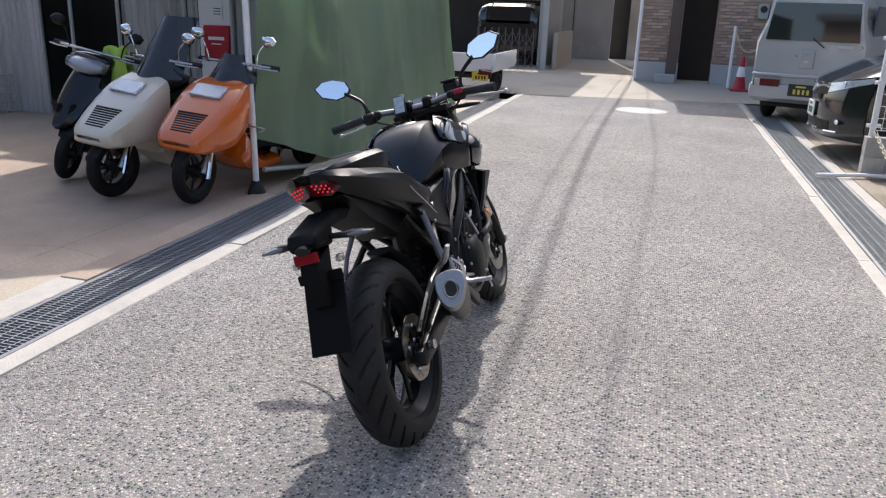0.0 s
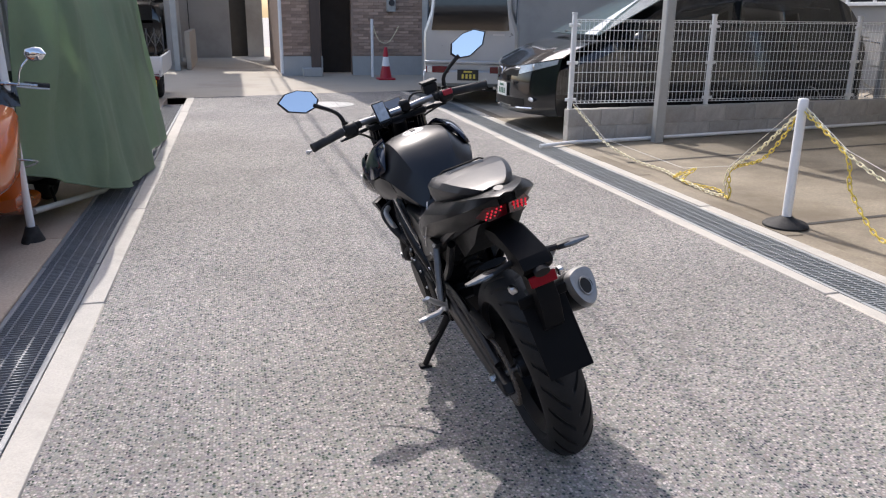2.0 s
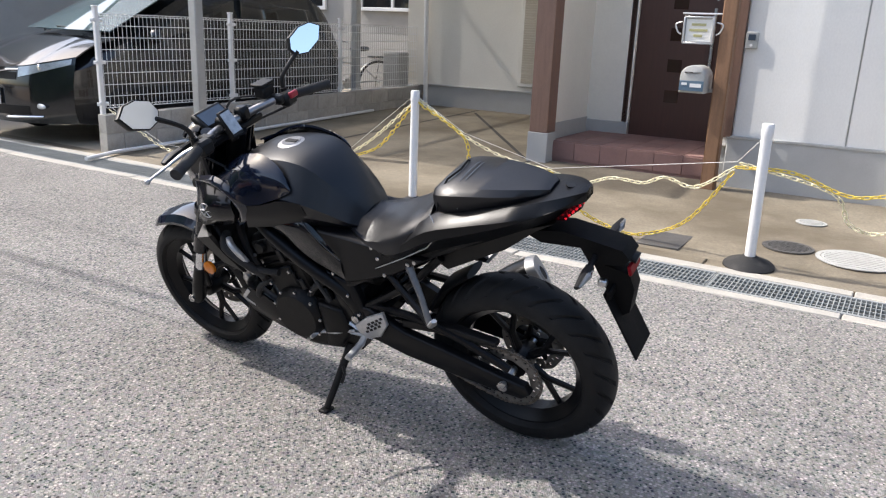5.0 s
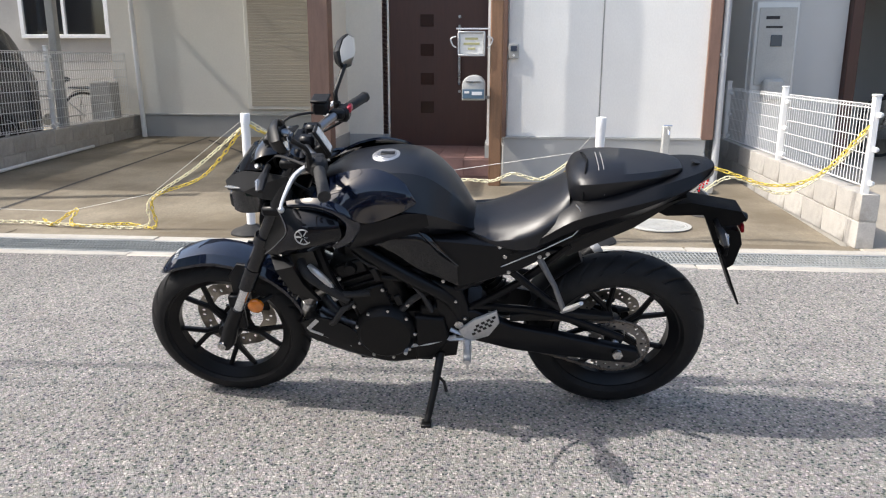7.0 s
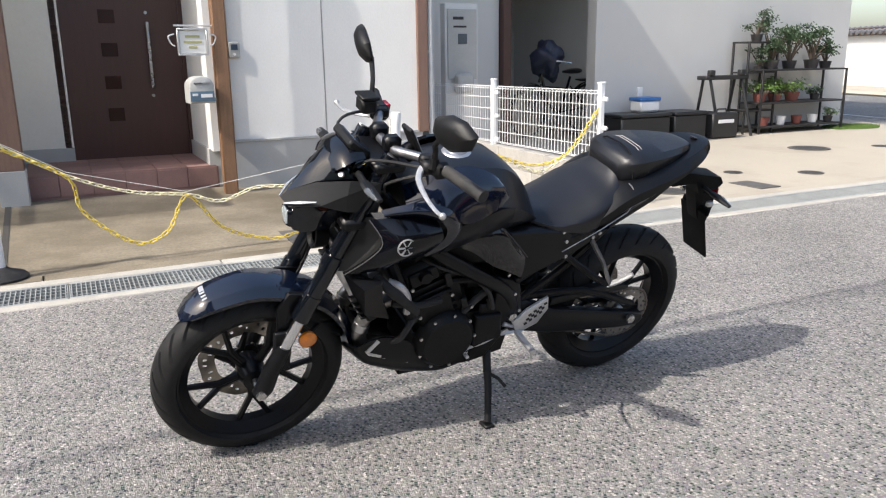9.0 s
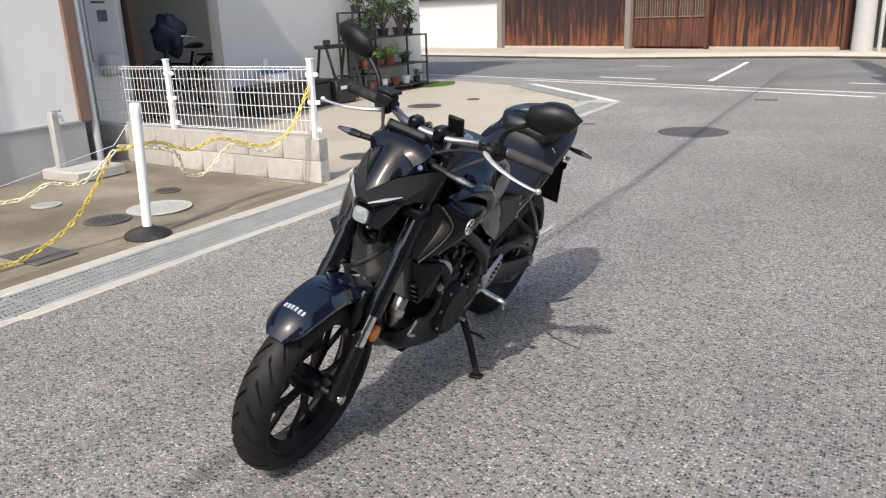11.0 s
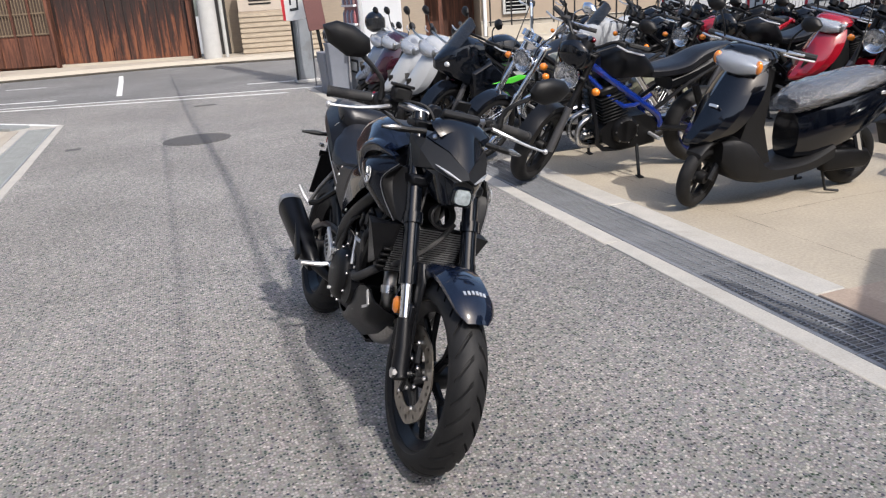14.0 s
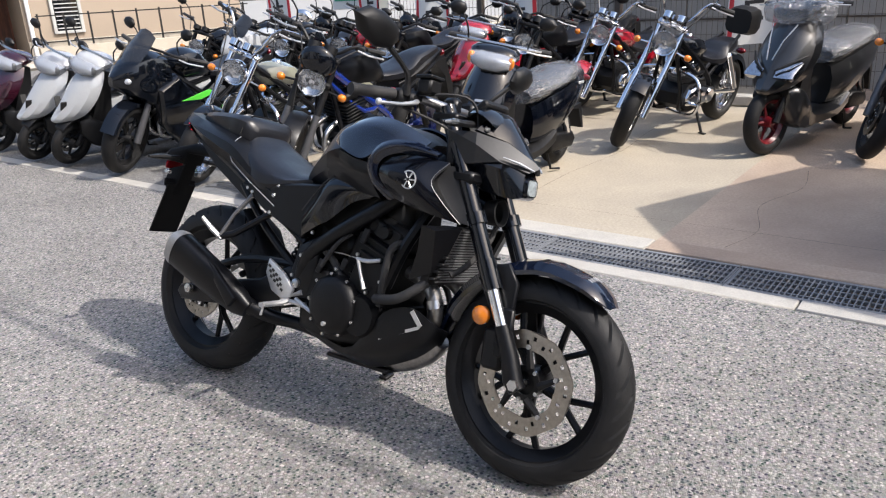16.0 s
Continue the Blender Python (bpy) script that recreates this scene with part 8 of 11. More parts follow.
def scooter(label, m, paint, style="slim", wrapped=False, lean=-4, rim=None, group="motorcycles on the forecourt", screen=False):
    """Step-through scooter. slim: small with a flat floor; maxi: large touring; long: low and stretched with slotted nose."""
    root = thing("scooter", label, "scooter", m @ pose(0, 0, 0, 0, lean, 0), group)
    big = style == "maxi"
    lng = style == "long"
    k = 1.13 if big else 1.0
    R = 0.25 if big else (0.23 if lng else 0.205)
    wb = 0.75 if big else (0.82 if lng else (0.58 if wrapped else 0.62))
    add_wheel(root, "front_wheel", wb, R, R, 0.085 if not big else 0.11, R * 0.66, rim or PLASTIC, 5, (0.05,), 0, paired=False, seg=64, disc_r=(R * 0.35, R * 0.52), tyre=DARKTYRE)
    add_wheel(root, "rear_wheel", -wb, R, R, 0.1 if not big else 0.13, R * 0.6, rim or PLASTIC, 5, (), 0, paired=False, seg=64, tyre=DARKTYRE)
    f = M()
    for s in (-1, 1):
        f.tube([(0.075 * s, wb - 0.16, R * 2.3), (0.075 * s, wb + 0.0, R)], [0.022, 0.026], 8)
    halves("fork_leg", f, PLASTIC if not lng else ALLOY, root)
    if lng:
        body([(wb + 0.21, 0.13, 0.43, 0.48), (wb + 0.16, 0.18, 0.4, 0.54), (wb, 0.225, 0.4, 0.66), (wb - 0.2, 0.24, 0.42, 0.8), (wb - 0.34, 0.22, 0.5, 0.86)], paint, "front_cowl", root, nu=3, e=0.35)
        body([(wb - 0.3, 0.22, 0.3, 0.56), (wb - 0.42, 0.18, 0.2, 0.5), (0.2, 0.16, 0.14, 0.27), (-0.1, 0.15, 0.14, 0.24)], paint, "leg_shield", root)
        body([(0.3, 0.12, 0.3, 0.55), (0.0, 0.15, 0.3, 0.6), (-0.2, 0.2, 0.28, 0.62), (-0.8, 0.2, 0.4, 0.72), (-1.05, 0.14, 0.5, 0.72)], PLASTIC, "body_cowl", root)
        body([(0.05, 0.12, 0.58, 0.66), (-0.2, 0.19, 0.6, 0.7), (-0.42, 0.19, 0.62, 0.78), (-0.8, 0.16, 0.7, 0.84), (-0.95, 0.1, 0.72, 0.92)], SEAT, "seat", root)
        sl = M()
        n = 9
        for i in range(n):
            y = wb + 0.02 + 0.017 * i
            z = 0.652 - (y - wb) * 0.78
            sl.box((0, y, z + 0.012), (0.24 - 0.009 * i, 0.009, 0.014), 0.002)
        tagged(part("slot_pattern", sl, SHADEBLACK, root, "row of dark cooling slots"), kind="stuff")
        lmp = part("headlight", M().box((0, wb - 0.165, 0.782), (0.25, 0.03, 0.13), 0.012, Matrix.Rotation(radians(57), 3, "X")), BOWL, root, "wide rectangular headlight")
        part("headlight_lens", M().box((0, wb - 0.155, 0.789), (0.262, 0.024, 0.142), 0.01, Matrix.Rotation(radians(57), 3, "X")), HEADGLASS, lmp, "clear headlight lens")
        part("grille", M().box((0, wb + 0.2, 0.462), (0.22, 0.02, 0.03), 0.006), SHADEBLACK, root)
        hgt, wd, y0 = (0.44, 0.22, wb - 0.3) if screen else (0.19, 0.2, wb - 0.3)
        part("windscreen", M().sheet(lambda u, v: ((u - 0.5) * 2 * wd * (1 - 0.35 * v), y0 - v * hgt * 0.62 - 0.16 * (2 * u - 1) ** 2, 0.84 + v * hgt), 10, 6, 0.006), SMOKE, root, "dark smoked windscreen")
        top_y, top_z = wb - 0.45, 0.93
        body([(wb + 0.2, 0.05, 0.28, 0.33), (wb + 0.05, 0.07, 0.42, 0.47), (wb - 0.15, 0.07, 0.4, 0.46)], PLASTIC, "front_fender", root)
        ch = M()
        for s in (-1, 1):
            ch.tube([(0.1 * s, wb - 0.06, 0.42), (0.12 * s, wb + 0.02, 0.2)], 0.018, 8)
        halves("fork_cover", ch, CHROME, root, "chrome fork cover")
    else:
        h = 0.92 * k

        def collar(z, front, w, back):
            """A level slice of the front apron, round in front and open-backed."""
            half = ((0.0, 1.0), (0.4, 0.9), (0.76, 0.66), (0.94, 0.4), (1.0, 0.0))
            arc = [Vector((-x * w * k, back + (front - back) * f_, z)) for x, f_ in half[:0:-1]] + [Vector((x * w * k, back + (front - back) * f_, z)) for x, f_ in half]
            return arc + [Vector((w * k * 0.6, back - 0.02, z)), Vector((-w * k * 0.6, back - 0.02, z))]

        apron = [(0.42, 0.135, 0.05, 0.06), (0.45, 0.15, 0.1, -0.04), (0.52, 0.1, 0.16, -0.12), (0.63, 0.025, 0.19, -0.2), (0.74, -0.05, 0.18, -0.26), (0.83, -0.115, 0.145, -0.3), (0.88, -0.15, 0.11, -0.31)]
        part("front_apron", M().skin([collar(z * k, wb + f_ * k, w, wb + b * k)[::-1] for z, f_, w, b in apron], 4, 1), paint, root, angle=24)
        body([(wb - 0.06, 0.11 * k, 0.3 * k, 0.44 * k), (wb - 0.14, 0.16 * k, 0.2 * k, 0.46 * k), (wb - 0.26, 0.175 * k, 0.16 * k, 0.4 * k), (wb - 0.36, 0.18 * k, 0.155 * k, 0.27 * k), (0.0, 0.18 * k, 0.17 * k, 0.25 * k), (-0.16, 0.175 * k, 0.19 * k, 0.28 * k), (-0.3, 0.165 * k, 0.23 * k, 0.34 * k)], PLASTIC if not big else paint, "floor_board", root, e=0.4)
        part("inner_panel", M().prism([(wb - 0.16, 0.44 * k), (wb - 0.3, 0.86 * k), (wb - 0.36, 0.84 * k), (wb - 0.33, 0.5 * k), (wb - 0.4, 0.28 * k), (wb - 0.3, 0.26 * k)], -0.13 * k, 0.13 * k, 0.02), PLASTIC, root)
        body([(wb + 0.12, 0.05 * k, R * 1.75, R * 1.9), (wb + 0.04, 0.06 * k, R * 2.05, R * 2.2), (wb - 0.1, 0.065 * k, R * 2.02, R * 2.2), (wb - 0.2, 0.06 * k, R * 1.7, R * 1.9)], PLASTIC, "front_fender", root)
        body([(-0.04, 0.11 * k, 0.24 * k, 0.55 * k), (-0.18, 0.16 * k, 0.25 * k, 0.6 * k), (-0.4, 0.182 * k, 0.31 * k, 0.64 * k), (-0.62 * k, 0.165 * k, 0.42 * k, 0.68 * k), (-0.8 * k, 0.11 * k, 0.52 * k, 0.7 * k), (-0.92 * k, 0.05 * k, 0.58 * k, 0.69 * k)], paint, "body_cowl", root, e=0.7)
        body([(-0.03, 0.09 * k, 0.57 * k, 0.62 * k), (-0.14, 0.14 * k, 0.58 * k, 0.68 * k), (-0.4, 0.155 * k, 0.61 * k, 0.72 * k), (-0.6 * k, 0.14 * k, 0.65 * k, 0.75 * k), (-0.75 * k, 0.08 * k, 0.68 * k, 0.74 * k)], SEAT, "seat", root, e=0.7)
        if wrapped:
            body([(-0.01, 0.1 * k, 0.54 * k, 0.64 * k), (-0.13, 0.16 * k, 0.55 * k, 0.7 * k), (-0.4, 0.172 * k, 0.6 * k, 0.74 * k), (-0.6 * k, 0.158 * k, 0.64 * k, 0.77 * k), (-0.77 * k, 0.09 * k, 0.67 * k, 0.755 * k)], FILM, "wrapping_film", root, "crinkled clear wrapping film over the seat", nu=5, e=0.8)
        top_y, top_z = wb - 0.3, h + 0.02
        body([(wb - 0.16, 0.09 * k, h - 0.06, h + 0.0), (wb - 0.22, 0.15 * k, h - 0.06, h + 0.05), (wb - 0.32, 0.16 * k, h - 0.04, h + 0.055), (wb - 0.4, 0.09 * k, h - 0.02, h + 0.04)], GLOSS if wrapped else paint, "handlebar_cover", root, e=0.7)
        if big:
            for s in (-1, 1):
                lamp = part("headlight", M().prism([(wb + 0.105, 0.6), (wb + 0.07, 0.64), (wb - 0.06, 0.71), (wb - 0.12, 0.69), (wb - 0.03, 0.62), (wb + 0.06, 0.57)], 0.05 * s, 0.185 * s, 0.04, inset1=0.012), BOWL, root, "slanted twin headlight")
                part("lamp_brow", M().tube([(0.045 * s, wb + 0.1, 0.645), (0.12 * s, wb + 0.05, 0.69), (0.2 * s, wb - 0.08, 0.75)], [0.008, 0.012, 0.006], 6), PLASTIC, lamp)
                part("nose_ridge", M().tube([(0.02 * s, wb + 0.1, 0.72), (0.05 * s, wb + 0.03, 0.85), (0.09 * s, wb - 0.08, 0.96)], [0.004, 0.006, 0.004], 6), STEEL, root, "bright ridge on the nose")
            body([(wb - 0.14, 0.11 * k, h - 0.08, h + 0.02), (wb - 0.22, 0.2 * k, h - 0.1, h + 0.08), (wb - 0.32, 0.22 * k, h - 0.08, h + 0.11), (wb - 0.42, 0.12 * k, h - 0.04, h + 0.08)], FILM, "wrapping_film", root, "crinkled clear wrapping film over the handlebar", nu=4)
            part("windscreen", M().sheet(lambda u, v: ((u - 0.5) * 0.34 * (1 - 0.4 * v), wb - 0.16 - 0.16 * v - 0.1 * (2 * u - 1) ** 2, 0.98 + 0.17 * v), 8, 4, 0.005), SMOKE, root)
        else:
            def lens(d):
                return M().skin([[Vector((x, y - 0.9 * x * x, z)) for x, z in ((-w, z1 - 0.02), (-w * 0.5, z1), (w * 0.5, z1), (w, z1 - 0.02), (w * 0.9, z0 + 0.025), (w * 0.4, z0), (-w * 0.4, z0), (-w * 0.9, z0 + 0.025))] for y, w, z0, z1 in ((wb - 0.22, 0.15 + d, h - 0.075 - d, h + 0.025 + d), (wb - 0.15 + d, 0.155 + d, h - 0.085 - d, h + 0.015 + d), (wb - 0.105 + d, 0.125 + d, h - 0.08 - d, h + 0.0 + d), (wb - 0.09 + d, 0.07, h - 0.07, h - 0.02))], 2, 1)

            hl = part("headlight", lens(0.0), PALEBOWL, root, "wide swept headlight")
            part("headlight_lens", lens(0.005), HEADGLASS, hl, "clear headlight lens")
            ind = M()
            for s in (-1, 1):
                ind.ball((0.132 * s, wb - 0.15, h - 0.025), (0.026, 0.022, 0.04), 12, 8, Matrix.Rotation(radians(28 * s), 3, "Z"))
            halves("indicator", ind, LENS_AMBER if wrapped else LENS_SMOKE, root)
            if wrapped:
                for c, turn in (((-0.075, wb + 0.012, 0.66), 30), ((-0.165, -0.64, 0.63), 0)):
                    part("maker_mark", M().box(c, (0.075, 0.008, 0.018) if turn else (0.008, 0.08, 0.02), 0.002, Matrix.Rotation(radians(turn), 3, "X")), BADGE, root, "plain silver maker's mark")
            if style == "slim" and not wrapped:
                v = M()
                for s in (-1, 1):
                    v.box((0.075 * s, wb + 0.05, 0.575), (0.014, 0.05, 0.09), 0.006, Matrix.Rotation(radians(25 * s), 3, "Y"))
                halves("shield_vent", v, SHADEBLACK, root)
    hb = M().tube([(-0.33, top_y - 0.08, top_z + 0.03), (-0.15, top_y, top_z + 0.04), (0.15, top_y, top_z + 0.04), (0.33, top_y - 0.08, top_z + 0.03)], 0.011, 8, smooth=3)
    part("handlebar", hb, STEEL, root)
    g = M()
    lv = M()
    for s in (-1, 1):
        g.tube([(0.22 * s, top_y - 0.035, top_z + 0.038), (0.345 * s, top_y - 0.088, top_z + 0.028)], 0.018, 8)
        lv.tube([(0.2 * s, top_y + 0.03, top_z + 0.03), (0.28 * s, top_y + 0.02, top_z + 0.025), (0.36 * s, top_y - 0.03, top_z + 0.02)], 0.006, 6)
    halves("grip", g, RUBBER, root)
    halves("lever", lv, ALLOY, root)
    st = M()
    for s in (-1, 1):
        st.tube([(0.2 * s, top_y - 0.01, top_z + 0.04), (0.22 * s, top_y + 0.01, top_z + 0.13), (0.27 * s, top_y + 0.0, top_z + 0.2)], 0.006, 6, smooth=3)
    halves("mirror_stem", st, PLASTIC if not lng else CHROME, root)
    for s in (-1, 1):
        sh, gl = mirror_head(s, (0.3 * s, top_y - 0.005, top_z + 0.22), (0, -6 * s, 0), 0.062, 0.045)
        o = part("mirror", sh, PLASTIC if not lng else CHROME, root)
        part("mirror_glass", gl, MIRROR, o)
    en = part("engine", M().box((0.02, -wb + 0.14, R + 0.02), (0.24, 0.34, 0.16), 0.04), ENGINE, root)
    part("fan_cover", M().cyl((0.06, -wb + 0.2, R + 0.02), (0.16, -wb + 0.2, R + 0.02), 0.09, seg=18), ENGINE, en)
    part("drive_case", M().prism([(-wb + 0.32, R - 0.05), (-wb + 0.34, R + 0.04), (-wb + 0.26, R + 0.09), (-wb - 0.02, R + 0.06), (-wb - 0.07, R), (-wb - 0.02, R - 0.06)], -0.08, -0.15, 0.02), ENGINE, en)
    part("exhaust", M().tube([(0.1, -wb + 0.3, 0.16), (0.17, -wb + 0.1, 0.2), (0.18, -wb - 0.25, R + 0.12)], [0.03, 0.05, 0.055], 12), PLASTIC if not lng else CHROME, root)
    part("rear_shock", M().tube([(-0.12, -wb + 0.02, R + 0.02), (-0.12, -wb + 0.16, 0.58)], 0.025, 8), CHROME, root)
    part("tail_light", M().ball((0, (-0.93 * k if not lng else -1.06), 0.62 * k), (0.1, 0.03, 0.035), 12, 8), LENS_RED, root)
    part("rear_fender", M().prism([(-wb - 0.1, R * 2), (-wb - 0.3, R * 2.1), (-wb - 0.36, R * 1.1), (-wb - 0.33, R * 1.1), (-wb - 0.26, R * 1.9)], -0.06, 0.06, 0.01), PLASTIC, root)
    halves("centre_stand", M().tube([(-0.1, -wb + 0.3, 0.16), (-0.13, -wb + 0.28, 0.03), (-0.16, -wb + 0.2, 0.02)], 0.01, 6).tube([(0.1, -wb + 0.3, 0.16), (0.13, -wb + 0.28, 0.03), (0.16, -wb + 0.2, 0.02)], 0.01, 6), PLASTIC, root)
    if not lng:
        steer(root, 24 if not big else -8, wb, 0.3, ("headlight",) if big else ())
    return root


def parked(x, y, yaw, wb):
    """The pose that puts a front wheel at x, y, pointing at yaw degrees from +y."""
    a = radians(yaw)
    return pose(x + math.sin(a) * wb, y - math.cos(a) * wb, 0.008, 0, 0, yaw)


# front row beside the drain
scooter("silver-grey scooter at the end of the front row", parked(-1.84, -7.1, -100, 0.62), PAINT["silver"], lean=-9)
scooter("dark maroon scooter with a black seat", parked(-1.82, -6.5, -100, 0.62), PAINT["maroon"], lean=-9)
scooter("white scooter with a black seat", parked(-1.8, -5.65, -103, 0.62), PAINT["white"], lean=-12)
scooter("white scooter with dark shield slots", parked(-1.84, -5.12, -103, 0.62), PAINT["white"], lean=-12)
moto("black sport motorcycle with green accents and a smoked screen", parked(-1.86, -4.3, -88, 0.69), PAINT["black"], style="sport", accent=PAINT["green"], rim=PLASTIC)
moto("chrome cruiser with a pale olive tank and black mudguard", parked(-1.90, -3.32, -91, 0.82), PAINT["olive"], style="cruiser", chrome=True, fender=GLOSS)
moto("black naked motorcycle with a bright blue frame", parked(-1.92, -2.4, -93, 0.69), PAINT["satin"], frame_paint=PAINT["blue"], rim=PAINT["blue rim"], front_rim=PLASTIC, screen=True, turned=40)
scooter("dark navy scooter with a film-wrapped seat", parked(-2.46, -1.21, -90, 0.58), PAINT["ink"], wrapped=True)
# second row
moto("black motorcycle with clip-on bars", parked(-4.25, -6.8, -88, 0.69), PAINT["black"], rim=PLASTIC)
moto("white faired sport motorcycle", parked(-4.3, -6.0, -90, 0.69), PAINT["white"], style="sport", accent=PAINT["black"], rim=PLASTIC)
moto("black naked motorcycle with a round headlight", parked(-4.25, -5.25, -91, 0.69), PAINT["black"], rim=PLASTIC, chrome=False)
moto("black naked motorcycle with a red tank and tail", parked(-4.4, -4.5, -92, 0.69), PAINT["red"], rim=PLASTIC, fender=GLOSS)
moto("black naked motorcycle with a small fly screen", parked(-4.3, -3.75, -93, 0.69), PAINT["satin"], screen=True, rim=PLASTIC)
scooter("red scooter behind the front row", parked(-5.0, -3.1, -94, 0.62), PAINT["red"])
moto("black naked motorcycle with a dark satin tank", parked(-4.75, -2.4, -95, 0.69), PAINT["satin"], rim=PLASTIC)
moto("chrome cruiser with a red tank", parked(-5.2, -1.9, -95, 0.82), PAINT["red"], style="cruiser", chrome=True)
moto("black and chrome cruiser with saddle bag and top box", parked(-4.32, -0.92, -98, 0.82), PAINT["black"], style="cruiser", chrome=True, bag=True)
scooter("large grey scooter with red wheels and wrapped seat", parked(-4.5, 0.12, -101, 0.75), PAINT["grey"], style="maxi", wrapped=True, rim=PAINT["dark red"])
moto("black naked motorcycle at the end of the row", parked(-4.6, 0.85, -98, 0.69), PAINT["black"], rim=PLASTIC)
# third row, glimpsed over the others
for i, (yy, col) in enumerate(((-7.9, "black"), (-7.1, "grey"), (-6.35, "black"), (-5.6, "satin"), (-4.85, "black"), (-4.1, "black"), (-3.3, "black"), (-2.5, "satin"))):
    moto(("black motorcycle with a fly screen in the rear row", "dark motorcycle with a round headlight in the rear row")[i % 2], parked(-5.95, yy, -92 - 3 * (i % 3), 0.69), PAINT[col], rim=PLASTIC, screen=i % 2 == 0)
# workshop side
scooter("cream long scooter with a tall dark windscreen", parked(-3.06, 1.74, 171, 0.82), PAINT["cream"], style="long", screen=True, group="scooters by the workshop")
scooter("orange long scooter with a short dark windscreen", parked(-2.43, 1.8, 177, 0.82), PAINT["orange"], style="long", group="scooters by the workshop")
scooter("small dark scooter with a lime cloth on its bar", parked(-3.72, 2.12, 176, 0.58), PAINT["black"], group="scooters by the workshop")


# ---------- cars ----------
def car_wheel(parent, x, y, r=0.28, w=0.18, mat_=None):
    wh = part("wheel", rim_mesh(r * 0.66, w, 7, hub=0.05, paired=False, thick=0.022), mat_ or ALLOY, parent)
    wh.location = (x, y, r)
    part("tyre", tyre_mesh(r, w, r * 0.68, 0, 56), TYRE, wh, angle=60)
    return wh


def plate(parent, c, w, h, back, ink, rot=None):
    """A number plate, its writing kept as plain bars."""
    o = part("number_plate", M().box((0, 0, 0), (w, 0.012, h), 0.004), back, parent)
    o.matrix_local = Matrix.Translation(c) @ (rot or Matrix.Identity(4))
    part("plate_mark", M().box((0, -0.008, h * 0.3), (w * 0.4, 0.003, h * 0.14)), ink, o)
    for k in range(4):
        part("plate_mark", M().box((w * (-0.24 + 0.18 * k), -0.008, -h * 0.12), (w * 0.1, 0.003, h * 0.4)), ink, o)
    return o


SILVER = surf("silver_paint", (0.46, 0.48, 0.5), 0.3, metal=0.5, var=0.05, scale=3, coat=0.8)
WHITE_CAR = surf("white_truck_paint", (0.72, 0.73, 0.73), 0.35, var=0.06, scale=3, coat=0.5)
PLATE_BLACK, PLATE_WHITE, PLATE_YELLOW = surf("black_plate", (0.02, 0.02, 0.02), 0.4), surf("white_plate", (0.75, 0.76, 0.74), 0.4), surf("yellow_plate", (0.7, 0.5, 0.03), 0.4)
INK_Y, INK_G = surf("plate_ink_yellow", (0.75, 0.6, 0.1), 0.5), surf("plate_ink_green", (0.03, 0.14, 0.08), 0.5)

van = thing("van", "silver box van seen from behind in the car park", "van", pose(2.62, 8.95, 0.0, 0, 0, -21))
rings = []
for y, w, z0, z1 in ((0.0, 0.69, 0.32, 1.72), (0.05, 0.725, 0.28, 1.8), (0.3, 0.735, 0.26, 1.85), (2.4, 0.735, 0.26, 1.86), (2.9, 0.72, 0.26, 1.7), (3.3, 0.7, 0.3, 1.0), (3.38, 0.66, 0.34, 0.9)):
    rings.append([Vector((x * w * (0.88 if z > 0.72 else 1.0), y + (0.1 * max(0.0, z - 0.55) if y < 0.2 else 0), z0 + (z1 - z0) * z)) for x, z in ((-1, 0.03), (-1, 0.3), (-1, 0.55), (-0.98, 0.75), (-0.93, 0.94), (-0.8, 1.0), (0, 1.0), (0.8, 1.0), (0.93, 0.94), (0.98, 0.75), (1, 0.55), (1, 0.3), (1, 0.03), (0.9, 0.0), (-0.9, 0.0))])
part("body", M().rings(rings), SILVER, van, angle=28)
part("rear_window", M().add([(-0.6, -0.02, 1.14), (0.6, -0.02, 1.14), (0.54, 0.018, 1.64), (-0.54, 0.018, 1.64), (-0.6, 0.03, 1.14), (0.6, 0.03, 1.14), (0.54, 0.06, 1.64), (-0.54, 0.06, 1.64)], [(0, 1, 2, 3), (4, 7, 6, 5), (0, 4, 5, 1), (1, 5, 6, 2), (2, 6, 7, 3), (3, 7, 4, 0)]), WINDOW, van, "dark tinted rear window")
m = M()
for s in (-1, 1):
    m.prism([(0.25, 1.15), (1.3, 1.15), (1.3, 1.62), (0.35, 1.62)], 0.69 * s, 0.735 * s - 0.03 * s)
    m.prism([(1.4, 1.15), (2.5, 1.15), (2.35, 1.62), (1.4, 1.62)], 0.69 * s, 0.735 * s - 0.03 * s)
halves("side_window", m, WINDOW, van)
part("tailgate_step", M().box((0, -0.015, 0.66), (1.42, 0.06, 0.05), 0.02), SILVER, van)
part("bumper", M().box((0, 0.0, 0.43), (1.46, 0.1, 0.22), 0.03), SILVER, van)
m = M()
for s in (-1, 1):
    m.box((0.5 * s, -0.045, 0.55), (0.36, 0.03, 0.1), 0.01)
halves("tail_lamp", m, LENS_RED, van, "red tail lamp above the bumper")
halves("tail_lamp_clear", M().box((-0.62, -0.05, 0.55), (0.08, 0.03, 0.1), 0.008).box((0.62, -0.05, 0.55), (0.08, 0.03, 0.1), 0.008), LENS_CLEAR, van)
plate(van, (-0.02, -0.06, 0.47), 0.33, 0.165, PLATE_BLACK, INK_Y)
part("tailgate_recess", M().box((-0.02, 0.01, 0.9), (0.2, 0.05, 0.26), 0.02).box((-0.02, -0.02, 0.97), (0.09, 0.03, 0.02), 0.006), SILVER, van)
part("emblem", M().ball((-0.02, -0.012, 0.86), (0.045, 0.006, 0.02), 16, 8), BADGE, van)
